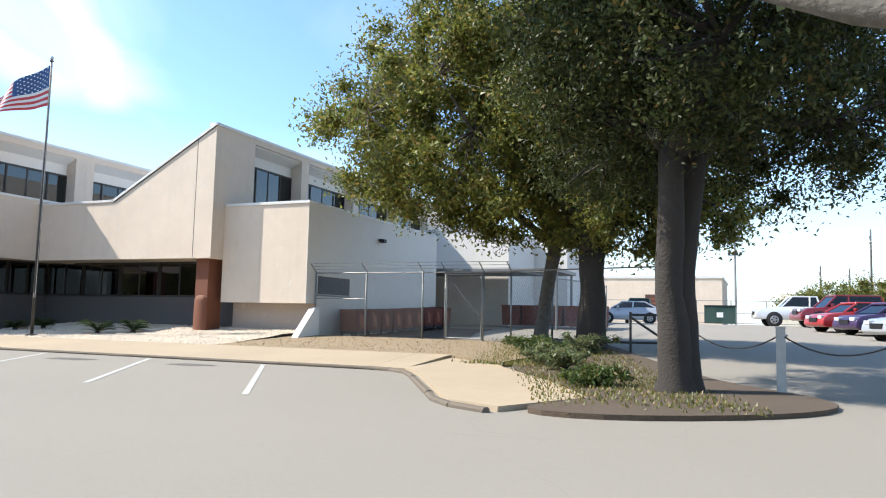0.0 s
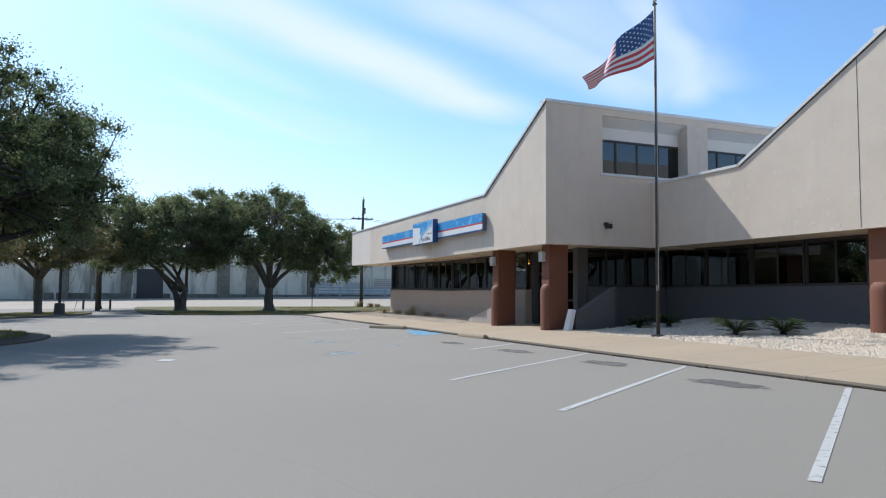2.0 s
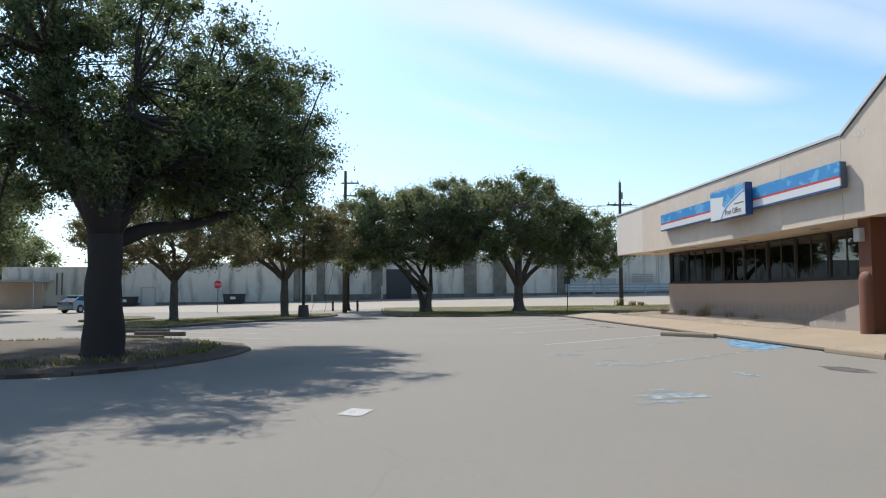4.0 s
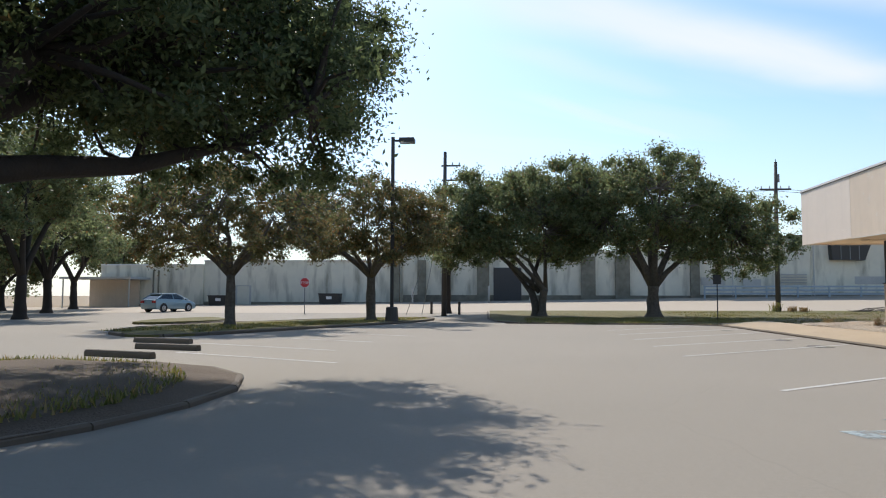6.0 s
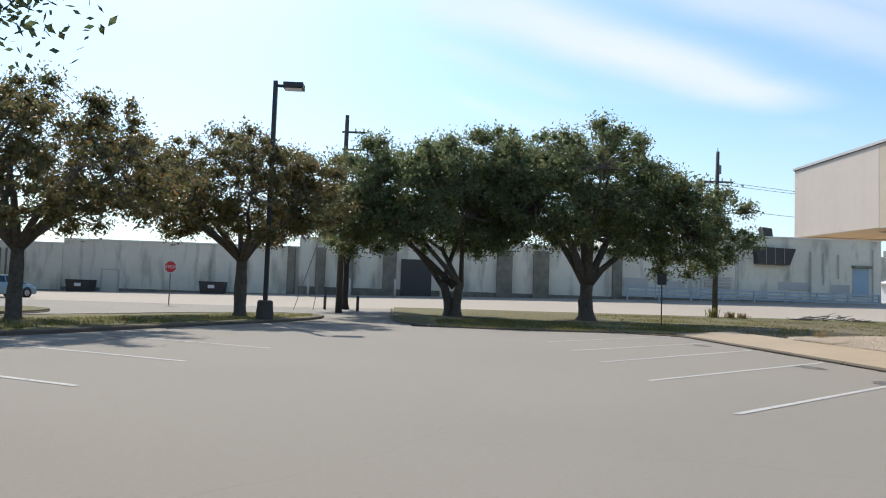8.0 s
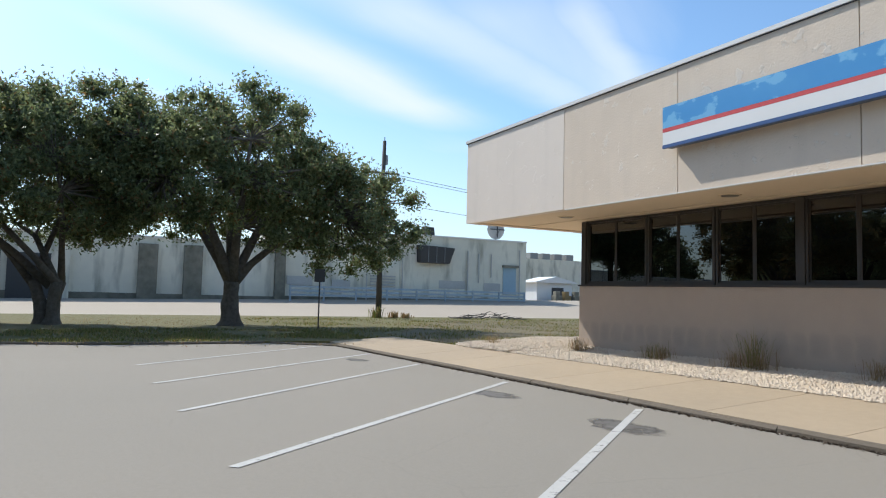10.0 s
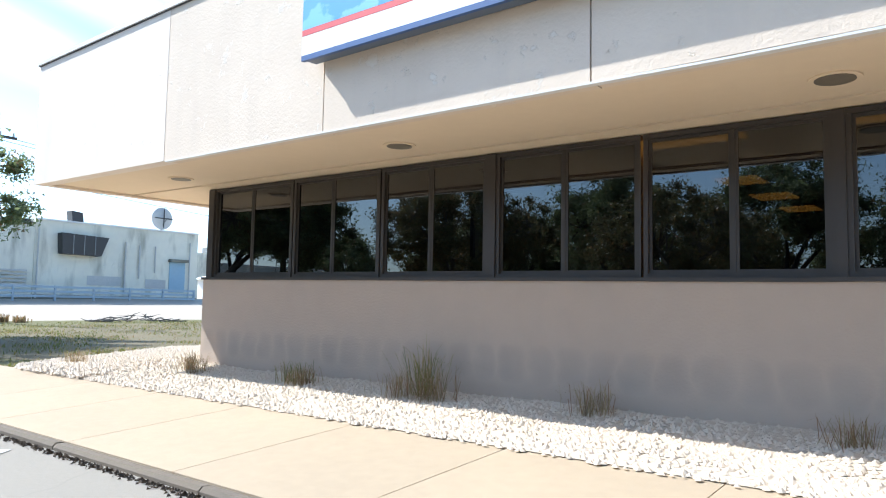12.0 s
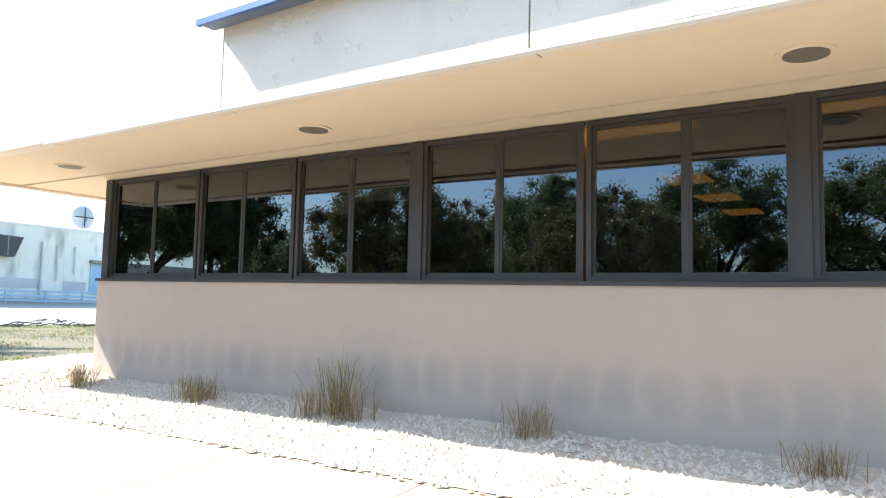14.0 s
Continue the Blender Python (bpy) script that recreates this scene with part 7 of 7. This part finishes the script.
def fence():
    F = thing("fence", "galvanised chain-link fence with barbed wire arms", "fence", at=(-11, 22.7, 0.45))
    Y = 22.7
    xs = (-14.75, -12.65, -10.45, -9.6, -8.24, -7.28)
    for k, x_ in enumerate(xs):
        g0 = ground_z(x_, Y) + 0.05
        wpart("post", tube(bmesh.new(), [(x_, Y, g0), (x_, Y, 2.8)], 0.032, 10), M_STEEL, F, smooth=True)
        wpart("barb_arm", rod((x_, Y, 2.78), (x_ - 0.08, Y - 0.26, 3.08), 0.018, 6), M_STEEL, F)
    wpart("top_rail", rod((xs[0], Y, 2.75), (xs[-1], Y, 2.75), 0.024), M_STEEL, F)
    wpart("mid_rail", rod((xs[0], Y, 1.82), (xs[1], Y, 1.82), 0.02), M_STEEL, F)
    for k in range(3):
        q = (k + 1) / 3
        wpart("barbed_wire", rod((xs[0], Y - 0.26 * q, 2.78 + 0.3 * q), (xs[-1], Y - 0.26 * q, 2.78 + 0.3 * q), 0.008, 4), M_STEEL, F)
    chain_link(F, (xs[0], Y), (xs[2], Y), 0.48, 2.75)
    chain_link(F, (xs[4], Y), (xs[5], Y), 0.48, 2.75)
    # two tall posts past the corner, joined by the top rail
    for p in ((-4.95, 22.55), (-2.55, 22.3)):
        wpart("post", tube(bmesh.new(), [(*p, ground_z(*p)), (*p, 2.95)], 0.032, 10), M_DARKSTEEL, F, smooth=True)
    wpart("top_rail", rod((-7.28, 22.7, 2.78), (-2.55, 22.3, 2.86), 0.022), M_STEEL, F)
    # return run along the yard
    P = [(-7.28, 22.7), (-6.9, 26.5), (-6.6, 30.5), (-6.4, 34.5)]
    for p in P[1:]:
        wpart("post", tube(bmesh.new(), [(*p, ground_z(*p)), (*p, 2.9)], 0.04, 10), M_STEEL, F, smooth=True)
    for a, b in zip(P, P[1:]):
        wpart("top_rail", rod((*a, 2.78), (*b, 2.85), 0.024), M_STEEL, F)
        chain_link(F, a, b, 0.55, 2.8, gap=0.11)
    G = thing("gate", "chain-link swing gate with a diagonal brace", "gate", at=(-9.6, 22.68, 0.5))
    a, b = -9.55, -8.3
    for p0, p1 in (((a, Y, 0.5), (a, Y, 2.7)), ((b, Y, 0.5), (b, Y, 2.7)), ((a, Y, 2.68), (b, Y, 2.68)), ((a, Y, 0.55), (b, Y, 0.55))):
        wpart("gate_frame", rod(p0, p1, 0.026), M_STEEL, G)
    wpart("brace", rod((a, Y + 0.02, 2.6), (b, Y + 0.02, 1.2), 0.018), M_STEEL, G)
    chain_link(G, (a, Y), (b, Y), 0.55, 2.68)


fence()
for k in range(9):
    h = thing("hamper", "rusty red canvas hamper against the wall", "hamper", "hampers along the wall", at=(-14.2, 24.6 + 1.05 * k, ground_z(-14.2, 24.6 + 1.05 * k) + 0.02))
    part("bag", prism(bmesh.new(), [(-0.46, 0.2), (0.46, 0.2), (0.50, 1.0), (-0.50, 1.0)], "x", -0.35, 0.35), M_RUST, h)
    part("rim", boxes((-0.37, 0.37, -0.51, 0.51, 0.98, 1.03)), M_RUST, h)
    part("panel", prism(bmesh.new(), [(-0.12, 0.35), (0.15, 0.35), (0.12, 0.75), (-0.2, 0.9)], "x", 0.351, 0.362), M_ORANGE, h, "faded orange panel")
    part("base_frame", boxes((-0.34, 0.34, -0.45, 0.45, 0.10, 0.2)), M_BLACK, h)
    for a in (-0.28, 0.28):
        for b in (-0.38, 0.38):
            part("castor", tube(bmesh.new(), [(a - 0.02, b, 0.05), (a + 0.02, b, 0.05)], 0.05, 10), M_RUBBER, h)
for k in range(5):
    h = thing("hamper", "rusty red canvas hamper in the yard", "hamper", "hampers along the wall", at=(-11.6 + 1.1 * k, 36.5, ground_z(-11, 36.5) + 0.02))
    part("bag", prism(bmesh.new(), [(-0.46, 0.1), (0.46, 0.1), (0.50, 1.1), (-0.50, 1.1)], "y", -0.35, 0.35), M_RUST, h)
    part("rim", boxes((-0.51, 0.51, -0.37, 0.37, 1.08, 1.13)), M_RUST, h)


def chain_post(at, label):
    z0 = ground_z(*at) + 0.05
    t = thing("chain_post", label, "bollard", "chain posts", at=(*at, z0))
    part("post", boxes((-0.075, 0.075, -0.075, 0.075, -0.1, 1.1), bevel=0.012), M_GREYWHITE, t)
    part("cap", boxes((-0.085, 0.085, -0.085, 0.085, 1.1, 1.13), bevel=0.01), M_GREYWHITE, t)
    part("eye", tube(bmesh.new(), [(0.08, -0.02, 0.98), (0.11, -0.02, 0.98)], 0.02, 8), M_STEEL, t)
    return z0


CP = [(-1.15, 15.6), (0.40, 13.9), (2.0, 12.2)]
zs = [chain_post(p, "weathered white wooden post carrying a chain") for p in CP]
for (a, za), (b, zb) in zip(zip(CP, zs), list(zip(CP, zs))[1:]):
    pts = [Vector((*a, za + 1.0)).lerp(Vector((*b, zb + 1.0)), k / 12) - Vector((0, 0, 0.30 * 4 * (k / 12) * (1 - k / 12))) for k in range(13)]
    solo("chain", tube(bmesh.new(), pts, 0.014, 5), M_DARKSTEEL, "slack dark chain between two white posts", "chain", "chains")


def low_gate():
    t = thing("pipe_gate", "dark pipe gate with a slanting brace behind the trees", "gate", at=(-3.0, 21.8, 0.4))
    for p0, p1 in (((-3.31, 21.6, 0.3), (-3.31, 21.6, 1.5)), ((-2.3, 22.05, 0.3), (-2.3, 22.05, 1.5)), ((-4.5, 21.1, 0.62), (-2.3, 22.05, 0.62)), ((-3.31, 21.6, 1.35), (-2.35, 22.03, 0.66)), ((-3.31, 21.6, 1.42), (-2.3, 22.05, 1.42))):
        wpart("pipe", rod(p0, p1, 0.035), M_DARKSTEEL, t)


low_gate()


def yard_far():
    B = thing("far_building", "tan low building beyond the yard", "building", kind="structure", at=(-12, 92, 1))
    wpart("wall", boxes((-22, -3.5, 92, 110, 0.5, 6.6)), M_STUCCO, B)
    wpart("roof_edge", boxes((-22.1, -3.4, 91.9, 110, 6.6, 6.9)), M_COPING, B)
    T = thing("trailer", "dark brown trailer with pale stripes", "trailer", at=(-7.2, 60, 1.15))
    part("box", boxes((-0.85, 0.85, 0, 4, 0.6, 2.3), bevel=0.05), mat("brown_trailer", (0.10, 0.045, 0.03), 0.6), T)
    for k in range(4):
        part("stripe", boxes((-0.7, 0.7, -0.012, -0.004, 0.9 + 0.33 * k, 0.98 + 0.33 * k)), M_ORANGE, T)
    for a in (-0.75, 0.75):
        part("wheel", tube(bmesh.new(), [(a - 0.12, 1.0, 0.4), (a + 0.12, 1.0, 0.4)], 0.4, 14), M_RUBBER, T)
        part("leg", boxes((a - 0.06, a + 0.06, 3.4, 3.55, 0, 0.62)), M_DARKSTEEL, T)
    D = thing("dumpster", "dark green steel dumpster in the yard", "dumpster", "dumpsters", at=(-2.6, 64, 1.15))
    part("body", boxes((-1.2, 1.2, -0.8, 0.8, 0.1, 1.5), bevel=0.03), P_GREEN, D)
    part("lid", boxes((-1.22, 1.22, -0.85, 0.8, 1.5, 1.58)), M_BLACK, D)
    part("label_plate", boxes((-0.25, 0.25, -0.815, -0.803, 0.6, 1.0)), M_SIGNWHITE, D)
    F = thing("yard_fence", "pale chain-link fence beyond the yard", "fence", at=(10, 72, 1.2))
    for k in range(22):
        wpart("post", rod((-14 + 3 * k, 72, 1.0), (-14 + 3 * k, 72, 3.4), 0.05, 6), M_STEEL, F)
    for z in (1.3, 2.2, 3.35):
        wpart("rail", rod((-14, 72, z), (49, 72, z), 0.03, 6), M_STEEL, F)
    Lp = thing("floodlight_mast", "tall slim mast with two rows of floodlights", "street lamp", at=(-1.9, 86, 1.15))
    part("mast", tube(bmesh.new(), [(0, 0, 0), (0, 0, 9.2)], [0.14, 0.09], 8), M_STEEL, Lp)
    for z in (7.6, 9.1):
        part("crossbar", boxes((-0.7, 0.7, -0.06, 0.06, z, z + 0.1)), M_STEEL, Lp)
        for q in (-0.6, -0.2, 0.2, 0.6):
            part("lamp_head", boxes((q - 0.14, q + 0.14, -0.25, 0.0, z + 0.06, z + 0.36), bevel=0.03), M_DARKSTEEL, Lp)
    for x_, h in ((16.5, 15), (13.5, 9), (9.5, 9.5)):
        utility_pole((x_, 128), h, "distant utility pole beyond the yard", 2)
    H = thing("far_building", "pale distant sheds beyond the yard", "building", kind="structure", at=(20, 135, 1))
    wpart("wall", boxes((4, 17, 135, 150, 0.5, 6.5)), M_WH, H)
    wpart("gable", prism(bmesh.new(), [(17, 0.5), (26, 0.5), (26, 3.5), (17, 9.0)], "y", 135, 150), M_COPING, H)


yard_far()
